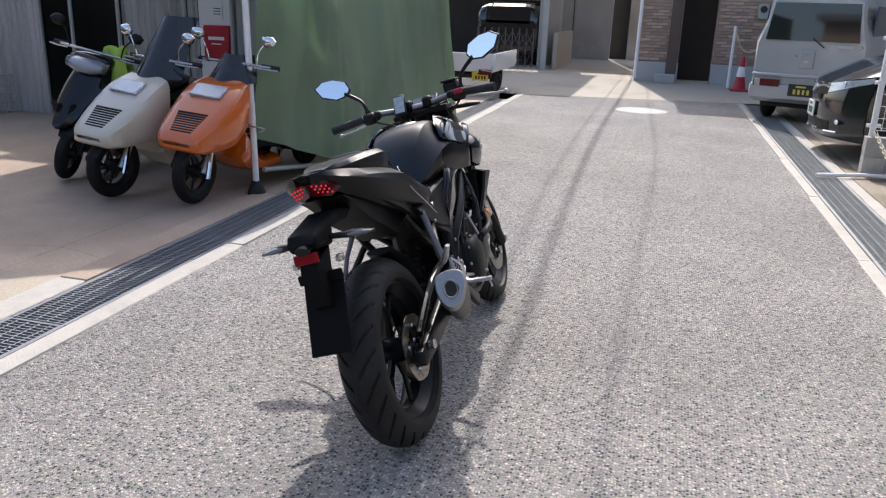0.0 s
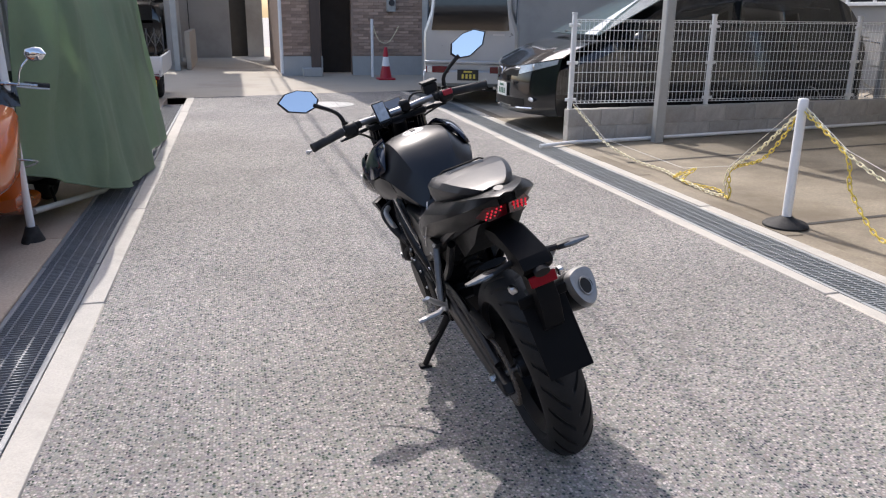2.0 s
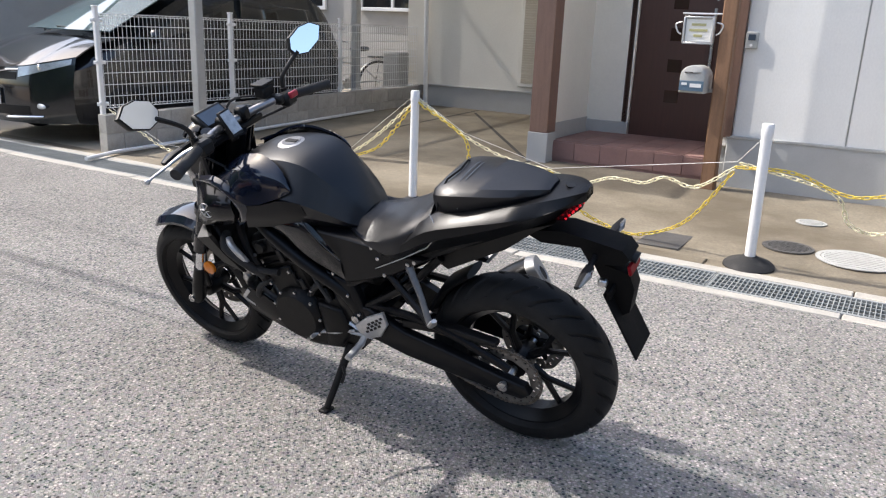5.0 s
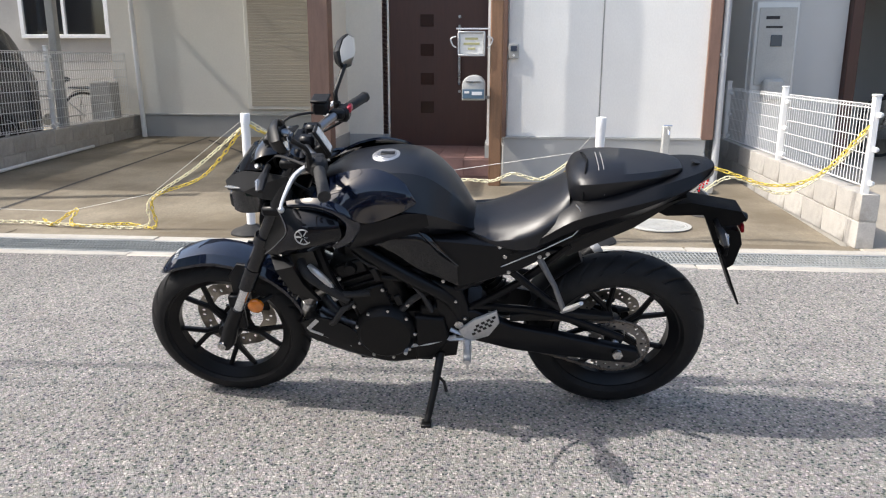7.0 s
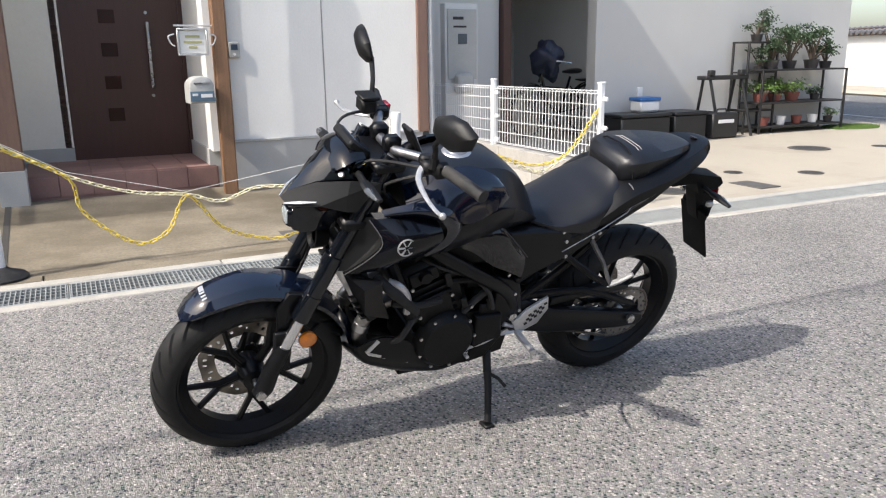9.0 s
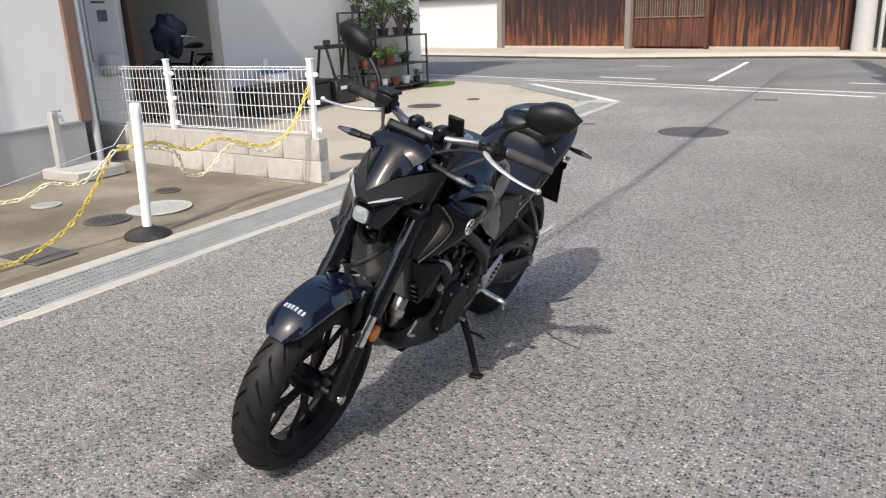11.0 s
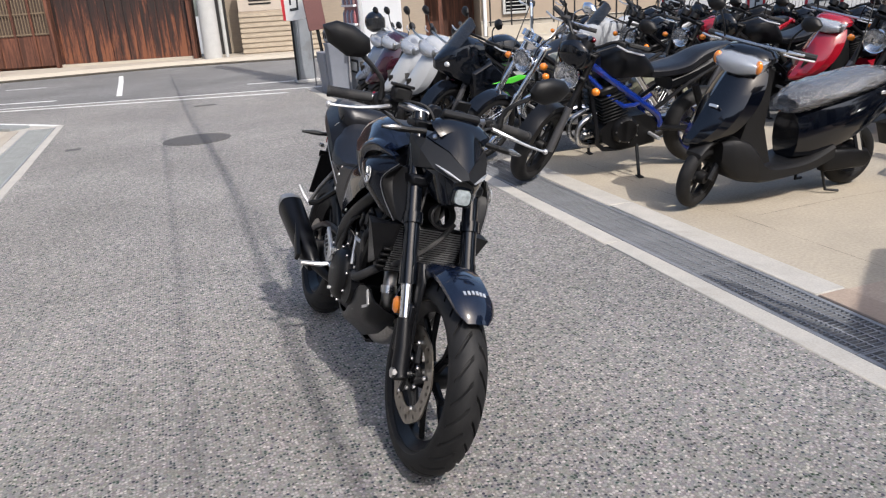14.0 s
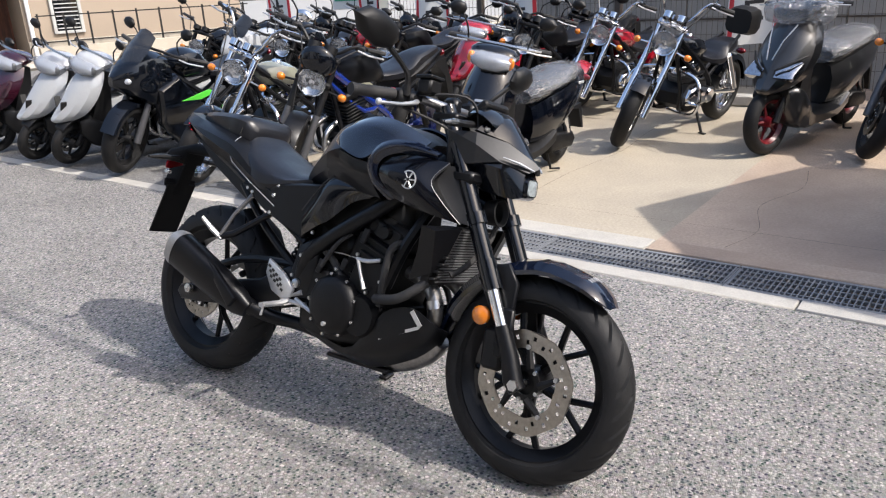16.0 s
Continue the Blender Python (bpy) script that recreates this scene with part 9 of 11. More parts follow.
part("name_badge", M().box((0.44, -0.01, 1.08), (0.18, 0.006, 0.03)), BADGE, van)
part("wiper", M().tube([(0.02, -0.03, 1.18), (0.18, -0.02, 1.06)], 0.009, 6), PLASTIC, van)
part("roof_spoiler", M().box((0, 0.1, 1.82), (1.1, 0.16, 0.04), 0.015), SILVER, van)
for x in (-0.58, 0.58):
    for y in (0.62, 2.75):
        car_wheel(van, x, y, 0.27, 0.16, PLASTIC)
part("underbody", M().box((0, 1.7, 0.3), (1.2, 3.0, 0.2), 0.03), SHADEBLACK, van)
part("exhaust_pipe", M().cyl((0.4, -0.05, 0.28), (0.4, 0.5, 0.28), 0.025, seg=10), STEEL, van)

car = thing("car", "black people carrier parked nose to the lane behind the fence", "car", pose(2.45, 6.62, 0.0, 0, 0, 90))
BLACKCAR = surf("black_car_paint", (0.005, 0.006, 0.008), 0.16, var=0.05, scale=2, coat=1.0, spec=0.4)
rings = []
for y, w, z0, z1, sh in ((-0.28, 0.84, 0.24, 0.84, 0), (-0.5, 0.86, 0.2, 0.92, 0), (-0.85, 0.87, 0.2, 1.04, 0), (-1.1, 0.87, 0.2, 1.16, 0), (-1.5, 0.87, 0.2, 1.41, 1), (-1.95, 0.87, 0.2, 1.64, 1), (-2.3, 0.87, 0.2, 1.72, 1), (-3.3, 0.87, 0.2, 1.74, 1), (-4.2, 0.85, 0.22, 1.68, 1), (-4.6, 0.82, 0.26, 1.4, 1), (-4.7, 0.76, 0.32, 1.1, 0)):
    t = 0.78 if sh else 0.92
    bz = 0.98 if sh else z0 + (z1 - z0) * 0.84
    rings.append([Vector(p) for p in ((-w, y, z0), (-w * 1.0, y, 0.55), (-w * 0.99, y, bz), (-w * t, y, z1 - 0.05), (-w * t * 0.8, y, z1), (0, y, z1 + 0.015), (w * t * 0.8, y, z1), (w * t, y, z1 - 0.05), (w * 0.99, y, bz), (w * 1.0, y, 0.55), (w, y, z0))])
part("body", M().skin(rings, 3, 1), BLACKCAR, car, "glossy black bodywork", angle=30)


def front(x, z):
    """How far forward the rounded nose of the car lies."""
    return 0.07 - 0.35 * (abs(x) / 0.86) ** 2.6 - 0.35 * max(0.0, z - 0.58) ** 1.5 - 0.5 * max(0.0, 0.36 - z) ** 1.3


def brow(x):
    return 0.77 + 0.13 * (abs(x) / 0.86) ** 2


part("front_bumper", M().sheet(lambda u, v: ((1 - 2 * u) * 0.86, front((1 - 2 * u) * 0.86, 0.22 + (brow((1 - 2 * u) * 0.86) - 0.22) * v), 0.22 + (brow((1 - 2 * u) * 0.86) - 0.22) * v), 28, 14, 0.02), BLACKCAR, car)


def hood_at(u, v):
    x = (1 - 2 * u) * 0.86
    k = 1 - 0.1 * v
    return x * k, front(x, brow(x)) * (1 - v) - 0.87 * v, brow(x) + 0.004 + (1.15 - 0.07 * (x / 0.86) ** 2 - brow(x)) * v + 0.035 * math.sin(math.pi * v) - 0.012 * math.exp(-(((abs(x) - 0.5) / 0.06) ** 2)) * (1 - v)


part("bonnet", M().sheet(hood_at, 28, 10, 0.015), BLACKCAR, car, "glossy black bonnet")
# The glass colour is lightened blue-green to paint in reflected sky.
part("windscreen", M().sheet(lambda u, v: ((0.5 - u) * (1.5 - 0.3 * v), -0.84 - 1.06 * v + 0.1 * (1 - (2 * u - 1) ** 2), 1.165 + 0.52 * v), 8, 6, 0.01), surf("sky_reflection_glass", (0.1, 0.15, 0.16), 0.04, var=0.05, spec=0.9, coat=1.0), car, "windscreen with the sky's reflection put into its colour")
m = M()
for s in (-1, 1):
    m.prism([(-1.2, 1.03), (-1.95, 1.5), (-2.6, 1.58), (-2.6, 1.03)], 0.7 * s, 0.8 * s, 0.02)
    m.prism([(-2.7, 1.03), (-2.7, 1.58), (-4.0, 1.5), (-4.25, 1.05)], 0.7 * s, 0.8 * s, 0.02)
halves("side_window", m, WINDOW, car)


def lamp_at(u, v):
    x = 0.4 + 0.44 * u
    z = brow(x) - 0.012 - (0.1 - 0.045 * u) * (1 - v)
    return x, front(x, z) + 0.012, z


hl = halves("headlight", M().sheet(lamp_at, 12, 5, -0.02).mirror(), surf("car_lamp", (0.55, 0.58, 0.6), 0.14, metal=0.35, var=0.4, scale=14, coat=1.0), car, "long swept-back clear headlight")
for k, sgn in enumerate((-1, 1)):
    part("projector", M().ball((0.6 * sgn, front(0.6, 0.8) + 0.014, 0.79), (0.035, 0.012, 0.035), 14, 8), CHROME, hl[k])
for z0, z1, w in ((0.66, 0.735, 0.37), (0.3, 0.4, 0.5)):
    part("grille", M().sheet(lambda u, v: ((1 - 2 * u) * w, front((1 - 2 * u) * w, z0 + (z1 - z0) * v) + 0.006, z0 + (z1 - z0) * v), 12, 3, 0.01), PLASTIC, car)
part("grille_bar", M().tube([(x, front(x, 0.74) + 0.02, 0.765 - 0.075 * (1 - abs(x) / 0.4) ** 2) for x in (-0.42, -0.3, -0.2, -0.1, 0, 0.1, 0.2, 0.3, 0.42)], 0.011, 6, smooth=2), CHROME, car)
part("car_emblem", M().tube([(-0.06, 0.075, 0.75), (0, 0.095, 0.67), (0.06, 0.075, 0.75)], [0.008, 0.014, 0.008], 6), CHROME, car)
m = M()
m.tube([(x, front(x, 0.27) + 0.02, 0.265 + 0.03 * (x / 0.62)) for x in (0.2, 0.3, 0.4, 0.5, 0.62)], 0.012, 6)
halves("bumper_strip", m.mirror(), CHROME, car)
plate(car, (0.0, 0.09, 0.485), 0.33, 0.165, PLATE_WHITE, INK_G, Matrix.Rotation(math.pi, 4, "Z"))
m = M()
for s in (-1, 1):
    m.ball((0.6 * s, front(0.6, 0.4) + 0.0, 0.4), (0.09, 0.02, 0.03), 12, 8)
halves("fog_lamp", m, LENS_CLEAR, car)
m = M()
for s in (-1, 1):
    m.ball((0.96 * s, -1.25, 1.12), (0.1, 0.07, 0.08), 12, 8)
halves("door_mirror", m, BLACKCAR, car)
part("wiper", M().tube([(-0.55, -0.84, 1.165), (0.1, -0.78, 1.19)], 0.009, 5).tube([(0.1, -0.8, 1.18), (0.6, -0.87, 1.18)], 0.009, 5), PLASTIC, car)
for x in (-0.76, 0.76):
    for y in (-0.9, -3.8):
        car_wheel(car, x * 1.04, y, 0.32, 0.2)

truck = thing("trailer", "low white drop-side trailer with a yellow plate", "trailer", pose(-2.72, 9.95, 0.0))
part("bed_floor", M().box((0, 0.95, 0.43), (1.4, 1.95, 0.06), 0.01), WHITE_CAR, truck)
m = M().box((0, 0.0, 0.57), (1.42, 0.04, 0.27), 0.01)
for k in range(4):
    m.box((-0.54 + 0.36 * k, -0.024, 0.57), (0.3, 0.012, 0.2), 0.004)
part("tail_board", m, WHITE_CAR, truck)
m = M()
for s in (-1, 1):
    m.box((0.7 * s, 0.98, 0.57), (0.04, 1.9, 0.27), 0.01)
halves("side_board", m, WHITE_CAR, truck)
part("chassis", M().box((0, 1.0, 0.34), (0.8, 1.9, 0.1), 0.02), SHADEBLACK, truck)
part("bumper", M().box((0, 0.02, 0.33), (1.3, 0.06, 0.07), 0.01), PLASTIC, truck)
halves("tail_lamp", M().box((-0.56, -0.02, 0.4), (0.22, 0.05, 0.09), 0.01).box((0.56, -0.02, 0.4), (0.22, 0.05, 0.09), 0.01), LENS_RED, truck)
plate(truck, (0.48, -0.03, 0.33), 0.28, 0.14, PLATE_YELLOW, PLASTIC)
m = M()
for s in (-1, 1):
    m.tube([(0.68 * s, -0.03, 0.5), (0.68 * s, -0.05, 0.42), (0.5 * s, -0.05, 0.44)], 0.012, 6)
halves("board_latch", m, GALV, truck)
for x in (-0.56, 0.56):
    for y in (0.9,):
        car_wheel(truck, x, y, 0.26, 0.15, PLASTIC)
suv = thing("car", "dark estate car in the open garage behind a folding gate", "car", pose(-3.4, 17.9, 0.0))
body([(0, 0.75, 0.4, 1.0), (0.1, 0.82, 0.3, 1.5), (0.9, 0.84, 0.3, 1.62), (2.2, 0.82, 0.3, 1.55), (2.7, 0.8, 0.3, 0.95)], BLACKCAR, "body", suv, e=0.3)
part("windscreen", M().box((0, 0.02, 1.28), (1.2, 0.04, 0.42), 0.02), WINDOW, suv)
part("roof_rack", M().tube([(-0.5, 0.3, 1.7), (0.5, 0.3, 1.7)], 0.02, 6).tube([(-0.5, 1.2, 1.7), (0.5, 1.2, 1.7)], 0.02, 6).tube([(-0.55, 0.2, 1.7), (-0.55, 1.6, 1.7)], 0.02, 6).tube([(0.55, 0.2, 1.7), (0.55, 1.6, 1.7)], 0.02, 6), ALLOY, suv)
for x in (-0.7, 0.7):
    car_wheel(suv, x, 0.6)
fg = thing("folding_gate", "dark folding lattice gate across the garage", "gate", pose(-3.25, 16.95, 0.0))
for k in range(9):
    x = -0.72 + 0.18 * k
    part("upright", M().box((x, 0, 0.5), (0.025, 0.025, 0.95), 0.004), CASTIRON, fg)
    if k < 8:
        part("brace", M().tube([(x, -0.02, 0.55), (x + 0.18, -0.02, 0.9)], 0.008, 5).tube([(x + 0.18, -0.02, 0.55), (x, -0.02, 0.9)], 0.008, 5).tube([(x, -0.02, 0.1), (x + 0.18, -0.02, 0.45)], 0.008, 5), CASTIRON, fg)


# ---------- workshop corner ----------
TARP = surf("green_tarpaulin", (0.26, 0.345, 0.235), 0.55, var=0.1, scale=2.5, bump=0.003, bscale=30, stain=(0.15, 0.19, 0.135), stain_at=0.6)
tt = TARP.node_tree
tr_ = tt.nodes.new("ShaderNodeBsdfTranslucent")
tr_.inputs["Color"].default_value = (0.42, 0.55, 0.37, 1)
mx_ = tt.nodes.new("ShaderNodeMixShader")
mx_.inputs[0].default_value = 0.45
tt.links.new(tt.nodes["Principled BSDF"].outputs[0], mx_.inputs[1])
tt.links.new(tr_.outputs[0], mx_.inputs[2])
tt.links.new(mx_.outputs[0], tt.nodes["Material Output"].inputs["Surface"])
SHEETMETAL = surf("corrugated_sheet", (0.5, 0.49, 0.48), 0.5, metal=0.3, var=0.2, scale=3, stretch=(3, 3, 0.4), stain=(0.3, 0.285, 0.27), stain_at=0.58)
RED_PLASTIC = surf("red_panel", (0.4, 0.01, 0.025), 0.35, var=0.08)
INK_WHITE = surf("white_ink", (0.75, 0.75, 0.75), 0.6, var=0.03)
INK_BLACK = surf("black_ink", (0.02, 0.02, 0.022), 0.6, var=0.05)
INK_RED = surf("red_ink", (0.55, 0.03, 0.04), 0.6, var=0.05)
PAPER = surf("white_paper", (0.75, 0.74, 0.7), 0.7, var=0.05)
CLOTH = surf("lime_cloth", (0.45, 0.62, 0.1), 0.8, var=0.1, scale=12, bump=0.002)
LEAF = surf("dark_leaf", (0.03, 0.062, 0.022), 0.6, var=0.4, scale=14)
LEAF_LIGHT = surf("light_leaf", (0.09, 0.16, 0.03), 0.6, var=0.35, scale=14)
BARK = surf("bark", (0.1, 0.075, 0.055), 0.85, var=0.3, scale=20, bump=0.003)
POT_DARK = surf("dark_glazed_pot", (0.05, 0.045, 0.045), 0.4, var=0.2)
POT_RED = surf("terracotta", (0.2, 0.065, 0.05), 0.8, var=0.15)
RACK = surf("black_steel_rack", (0.018, 0.018, 0.019), 0.5, var=0.2)
BLACKBOX = surf("black_box_plastic", (0.017, 0.018, 0.02), 0.4, var=0.2, scale=6)
ROOFSHEET = surf("roof_sheet", (0.3, 0.3, 0.29), 0.6, var=0.15, scale=2)
WIRE = surf("black_cable", (0.02, 0.02, 0.02), 0.6, var=0.1)
MOSS = surf("moss", (0.07, 0.13, 0.025), 0.95, var=0.4, scale=25, bump=0.01, bscale=90)


tarp = thing("tarpaulin", "dark green tarpaulin hanging as a curtain beside the drain", "tarpaulin")
foot = curve_points([Vector(p) for p in ((-2.2, 2.32, 0.42), (-1.95, 2.85, 0.22), (-1.8, 3.35, 0.1), (-1.72, 4.5, 0.03), (-1.74, 5.6, 0.04), (-1.75, 6.6, 0.05))], 12)[0]


def tarp_at(u, v):
    top = Vector((-2.24, 2.32, 2.62)).lerp(Vector((-2.1, 6.6, 2.62)), u)
    k = u * (len(foot) - 1)
    i = min(int(k), len(foot) - 2)
    low = foot[i].lerp(foot[i + 1], k - i)
    p = top.lerp(low, v)
    w = (0.01 + 0.05 * v) * (math.sin(u * 24 + 1.5 * math.sin(v * 2.5 + 1)) * 0.6 + 0.5 * math.sin(u * 9 - v * 2) + 0.22 * math.sin(u * 61 + 3 * v))
    p.x += w + 0.012 * math.sin(v * 17 + u * 20) * v
    p.x += 0.03 * (0.3 + v) * (abs(math.sin(u * 19 + 0.6 * v)) ** 0.5 - 0.7) + 0.012 * abs(math.sin(u * 47 - 2 * v)) ** 0.6
    p.x += 0.16 * math.exp(-(((u - 0.14) / 0.13) ** 2)) * math.sin(math.pi * min(1.0, v * 1.05)) ** 2
    p.y += 0.02 * math.sin(v * 7 + u * 5)
    return p


part("cloth", M().sheet(tarp_at, 110, 40, 0.003), TARP, tarp, angle=60)
part("hem", M().tube([tarp_at(k / 60, 1.0) for k in range(61)], 0.008, 5), TARP, tarp)
pole = thing("tent_pole", "white steel pole holding the tarpaulin", "pole")
part("shaft", M().tube([(-2.19, 2.26, 0.0), (-2.26, 2.28, 2.7)], 0.024, 12), WHITEPAINT, pole)
part("foot", M().lathe([(0.0, 0.1), (0.035, 0.1), (0.05, 0.06), (0.07, 0.01), (0.07, 0.0)], (-2.19, 2.26, 0), (0, 0, 1), 16), RUBBER, pole)
part("clip", M().tube([(-2.3, 2.24, 0.5), (-2.19, 2.22, 0.52), (-2.1, 2.26, 0.5), (-2.19, 2.3, 0.46), (-2.3, 2.27, 0.45)], 0.006, 6, smooth=3), STEEL, pole)
pole = thing("ground_pole", "thin steel pole lying along the tarpaulin's foot", "pole")
part("tube", M().tube([(-2.2, 2.4, 0.16), (-1.95, 3.4, 0.06), (-1.85, 4.6, 0.04)], 0.02, 10), GALV, pole)
roof = thing("workshop_roof", "grey sheet roof over the workshop front", "roof", kind="structure")
rp = [(-3.23, 2.44), (-2.35, 3.12), (-2.15, 7.0), (-8.2, 7.0), (-8.2, 5.45), (-4.82, 5.35), (-4.84, 3.14)]
part("sheet", M().prism(rp, 2.7, 2.78, axes="xy"), ROOFSHEET, roof)
for x, y in ((-3.3, 2.7), (-4.7, 3.3), (-2.4, 6.8)):
    part("rafter", M().box((x, y + 1.2, 2.66), (0.06, 2.4, 0.08), 0.004), GALV, roof)
ws = thing("wall_workshop", "grey corrugated workshop wall with dark openings", "wall", kind="structure")


def corrugated(x0, x1, y, z0, z1, pitch=0.085, depth=0.02):
    n = int((x1 - x0) / pitch * 4)
    return M().sheet(lambda u, v: (x0 + (x1 - x0) * u, y + depth * math.sin(2 * math.pi * (x1 - x0) * u / pitch), z0 + (z1 - z0) * v), n, 1, 0.004)


for x0, x1, yy in ((-7.6, -6.5, 5.0), (-5.4, -4.55, 5.02), (-4.5, -4.38, 4.98), (-3.95, -2.6, 5.0)):
    part("sheet", corrugated(x0, x1, yy, 0.0, 2.7), SHEETMETAL, ws)
# Back walls and floor coloured near-black to paint in the room's shade.
part("back_room", M().box((-5.2, 6.9, 1.35), (6.0, 0.1, 2.7)).box((-8.2, 5.9, 1.35), (0.1, 2.0, 2.7)), SHADEBLACK, ws, "near-black panels standing in for the shade inside the workshop")
part("floor", M().box((-5.2, 6.0, 0.004), (6.0, 1.9, 0.008)), SHADEBLACK, ws)
for x in (-6.5, -6.05, -5.4, -4.52, -3.93):
    part("upright", M().tube([(x, 4.95, 0.0), (x, 4.95, 2.7)], 0.022, 8), GALV, ws)
part("board", M().box((-4.15, 4.99, 1.35), (0.42, 0.02, 2.7)), PAPER, ws, "pale board panel")
sg = thing("tool_sign", "red sign panel with a line of white writing", "sign")
part("panel", M().box((-4.12, 4.95, 0.96), (0.33, 0.05, 0.36), 0.02), RED_PLASTIC, sg)
part("writing_bar", M().box((-4.12, 4.922, 1.0), (0.2, 0.004, 0.035), 0.0), INK_WHITE, sg)
part("writing_bar", M().box((-4.12, 4.922, 0.94), (0.12, 0.004, 0.012), 0.0), INK_WHITE, sg)
sg2 = thing("tool_sign", "red sign panel hung on the workshop wall", "sign")
part("panel", M().box((-3.25, 4.93, 1.35), (0.3, 0.03, 0.34), 0.01), RED_PLASTIC, sg2)
part("writing_bar", M().box((-3.25, 4.912, 1.33), (0.05, 0.004, 0.18), 0.0, Matrix.Rotation(radians(20), 3, "Y")), INK_WHITE, sg2)
part("writing_bar", M().box((-3.18, 4.912, 1.33), (0.05, 0.004, 0.16), 0.0, Matrix.Rotation(radians(-20), 3, "Y")), INK_WHITE, sg2)
nt = thing("notice", "small white paper notice on the board", "notice")
part("sheet", M().box((-4.12, 4.97, 1.28), (0.13, 0.004, 0.14)), PAPER, nt)
for k in range(3):
    part("writing_bar", M().box((-4.12, 4.967, 1.32 - 0.03 * k), (0.09, 0.003, 0.01)), INK_BLACK, nt)
bk = thing("wire_basket", "dark wire basket on the workshop floor", "basket")
m = M()
for k in range(5):
    z = 0.02 + 0.11 * k
    m.tube([(-7.35, 4.5, z), (-6.9, 4.5, z), (-6.9, 4.85, z), (-7.35, 4.85, z), (-7.35, 4.5, z)], 0.009, 5)
for x, y in ((-7.35, 4.5), (-6.9, 4.5), (-6.9, 4.85), (-7.35, 4.85), (-7.12, 4.5), (-6.9, 4.68)):
    m.tube([(x, y, 0.01), (x, y, 0.48)], 0.009, 5)
part("basket_wire", m, GALV, bk)
cl = thing("cloth", "lime green cloth draped over the scooter's handlebar", "cloth")


def cloth_at(u, v):
    a = (v - 0.42) * 2.2
    z = 1.02 - 0.2 * abs(a) ** 1.15 + 0.015 * math.sin(u * 9)
    return (-3.62 + 0.2 * u + 0.02 * math.sin(v * 8), 2.5 - 0.08 * math.sin(a * 1.2) - 0.03 * math.sin(u * 7 + v * 5), z - 0.05 * abs(u - 0.6) * (1 + math.sin(v * 11)))


part("fabric", M().sheet(cloth_at, 20, 24, 0.004), CLOTH, cl, angle=60)

# ---------- chain barrier ----------
link_m = M()
lk = []
for k in range(12):
    a = 2 * math.pi * k / 12
    lk.append(Vector((0.011 * math.cos(a), 0.017 * math.sin(a) + math.copysign(0.009, math.sin(a)) * (abs(math.sin(a)) > 0.01), 0)))
link_m.tube(lk + [lk[0]], 0.0044, 5, caps=False)
LINK = {"yellow": mesh_of("link", link_m, YELLOW), "pale": mesh_of("link", link_m, PALECHAIN)}


def chain(label, pts, colour):
    root = thing("plastic_chain", label, "chain", group="chains of the barrier")
    cp = curve_points([Vector(p) for p in pts], 24)[0]
    step, left, n = 0.0415, 0.0, 0
    for a, b in zip(cp, cp[1:]):
        seg = (b - a).length
        while left <= seg and seg > 1e-6:
            p = a.lerp(b, left / seg)
            t = (b - a).normalized()
            side = t.cross(Vector((0, 0, 1)) if abs(t.z) < 0.95 else Vector((1, 0, 0))).normalized()
            up = side.cross(t)
            ang = radians(45 + random.uniform(-14, 14) + (90 if n % 2 else 0))
            s2 = side * math.cos(ang) + up * math.sin(ang)
            o = new("link", LINK[colour])
            o.parent = root
            o.matrix_world = Matrix.Translation(p) @ Matrix((s2, t, s2.cross(t))).transposed().to_4x4()
            left += step
            n += 1
        left -= seg
    return root


def barrier_post(x, y, tilt):
    root = thing("barrier_post", "white plastic chain post on a black rubber base", "post", pose(x, y, lot_z(max(x, 2.68)) + 0.008, 0, tilt, 0), "posts of the barrier")
    part("base", M().lathe([(0.0, 0.07), (0.04, 0.07), (0.06, 0.055), (0.13, 0.03), (0.15, 0.012), (0.15, 0.0)], axis=(0, 0, 1), seg=28), RUBBER, root, "black rubber base")
    part("shaft", M().lathe([(0.0315, 0.05), (0.0315, 0.8)], axis=(0, 0, 1), seg=20), POSTWHITE, root)
    part("cap", M().lathe([(0.033, 0.79), (0.034, 0.8), (0.034, 0.86), (0.03, 0.868), (0.0, 0.87)], axis=(0, 0, 1), seg=20), POSTWHITE, root)


barrier_post(2.7, 1.55, 0)
barrier_post(2.66, -0.93, -4)
chain("pale yellow plastic chain from the fence to the post", ((2.69, 5.12, 0.42), (2.74, 4.75, 0.24), (2.76, 4.45, 0.12), (2.8, 3.9, 0.04), (2.84, 3.4, 0.03), (2.78, 3.05, 0.03), (2.76, 2.4, 0.03), (2.75, 2.33, 0.23), (2.73, 1.95, 0.48), (2.7, 1.6, 0.76)), "pale")
chain("bright yellow plastic chain looped on the concrete", ((2.95, 3.3, 0.025), (2.78, 3.12, 0.03), (2.9, 3.0, 0.12), (2.76, 2.95, 0.03), (2.86, 2.6, 0.025), (2.78, 2.32, 0.025), (2.76, 2.3, 0.25), (2.73, 1.9, 0.42), (2.71, 1.6, 0.74)), "yellow")
chain("yellow plastic chain sagging between the posts", ((2.7, 1.5, 0.78), (2.73, 1.14, 0.57), (2.75, 1.07, 0.35), (2.75, 0.8, 0.13), (2.76, 0.6, 0.18), (2.78, 0.46, 0.39), (2.82, 0.25, 0.16), (2.86, 0.0, 0.05), (2.85, -0.2, 0.045), (2.78, -0.5, 0.2), (2.68, -0.76, 0.56)), "yellow")
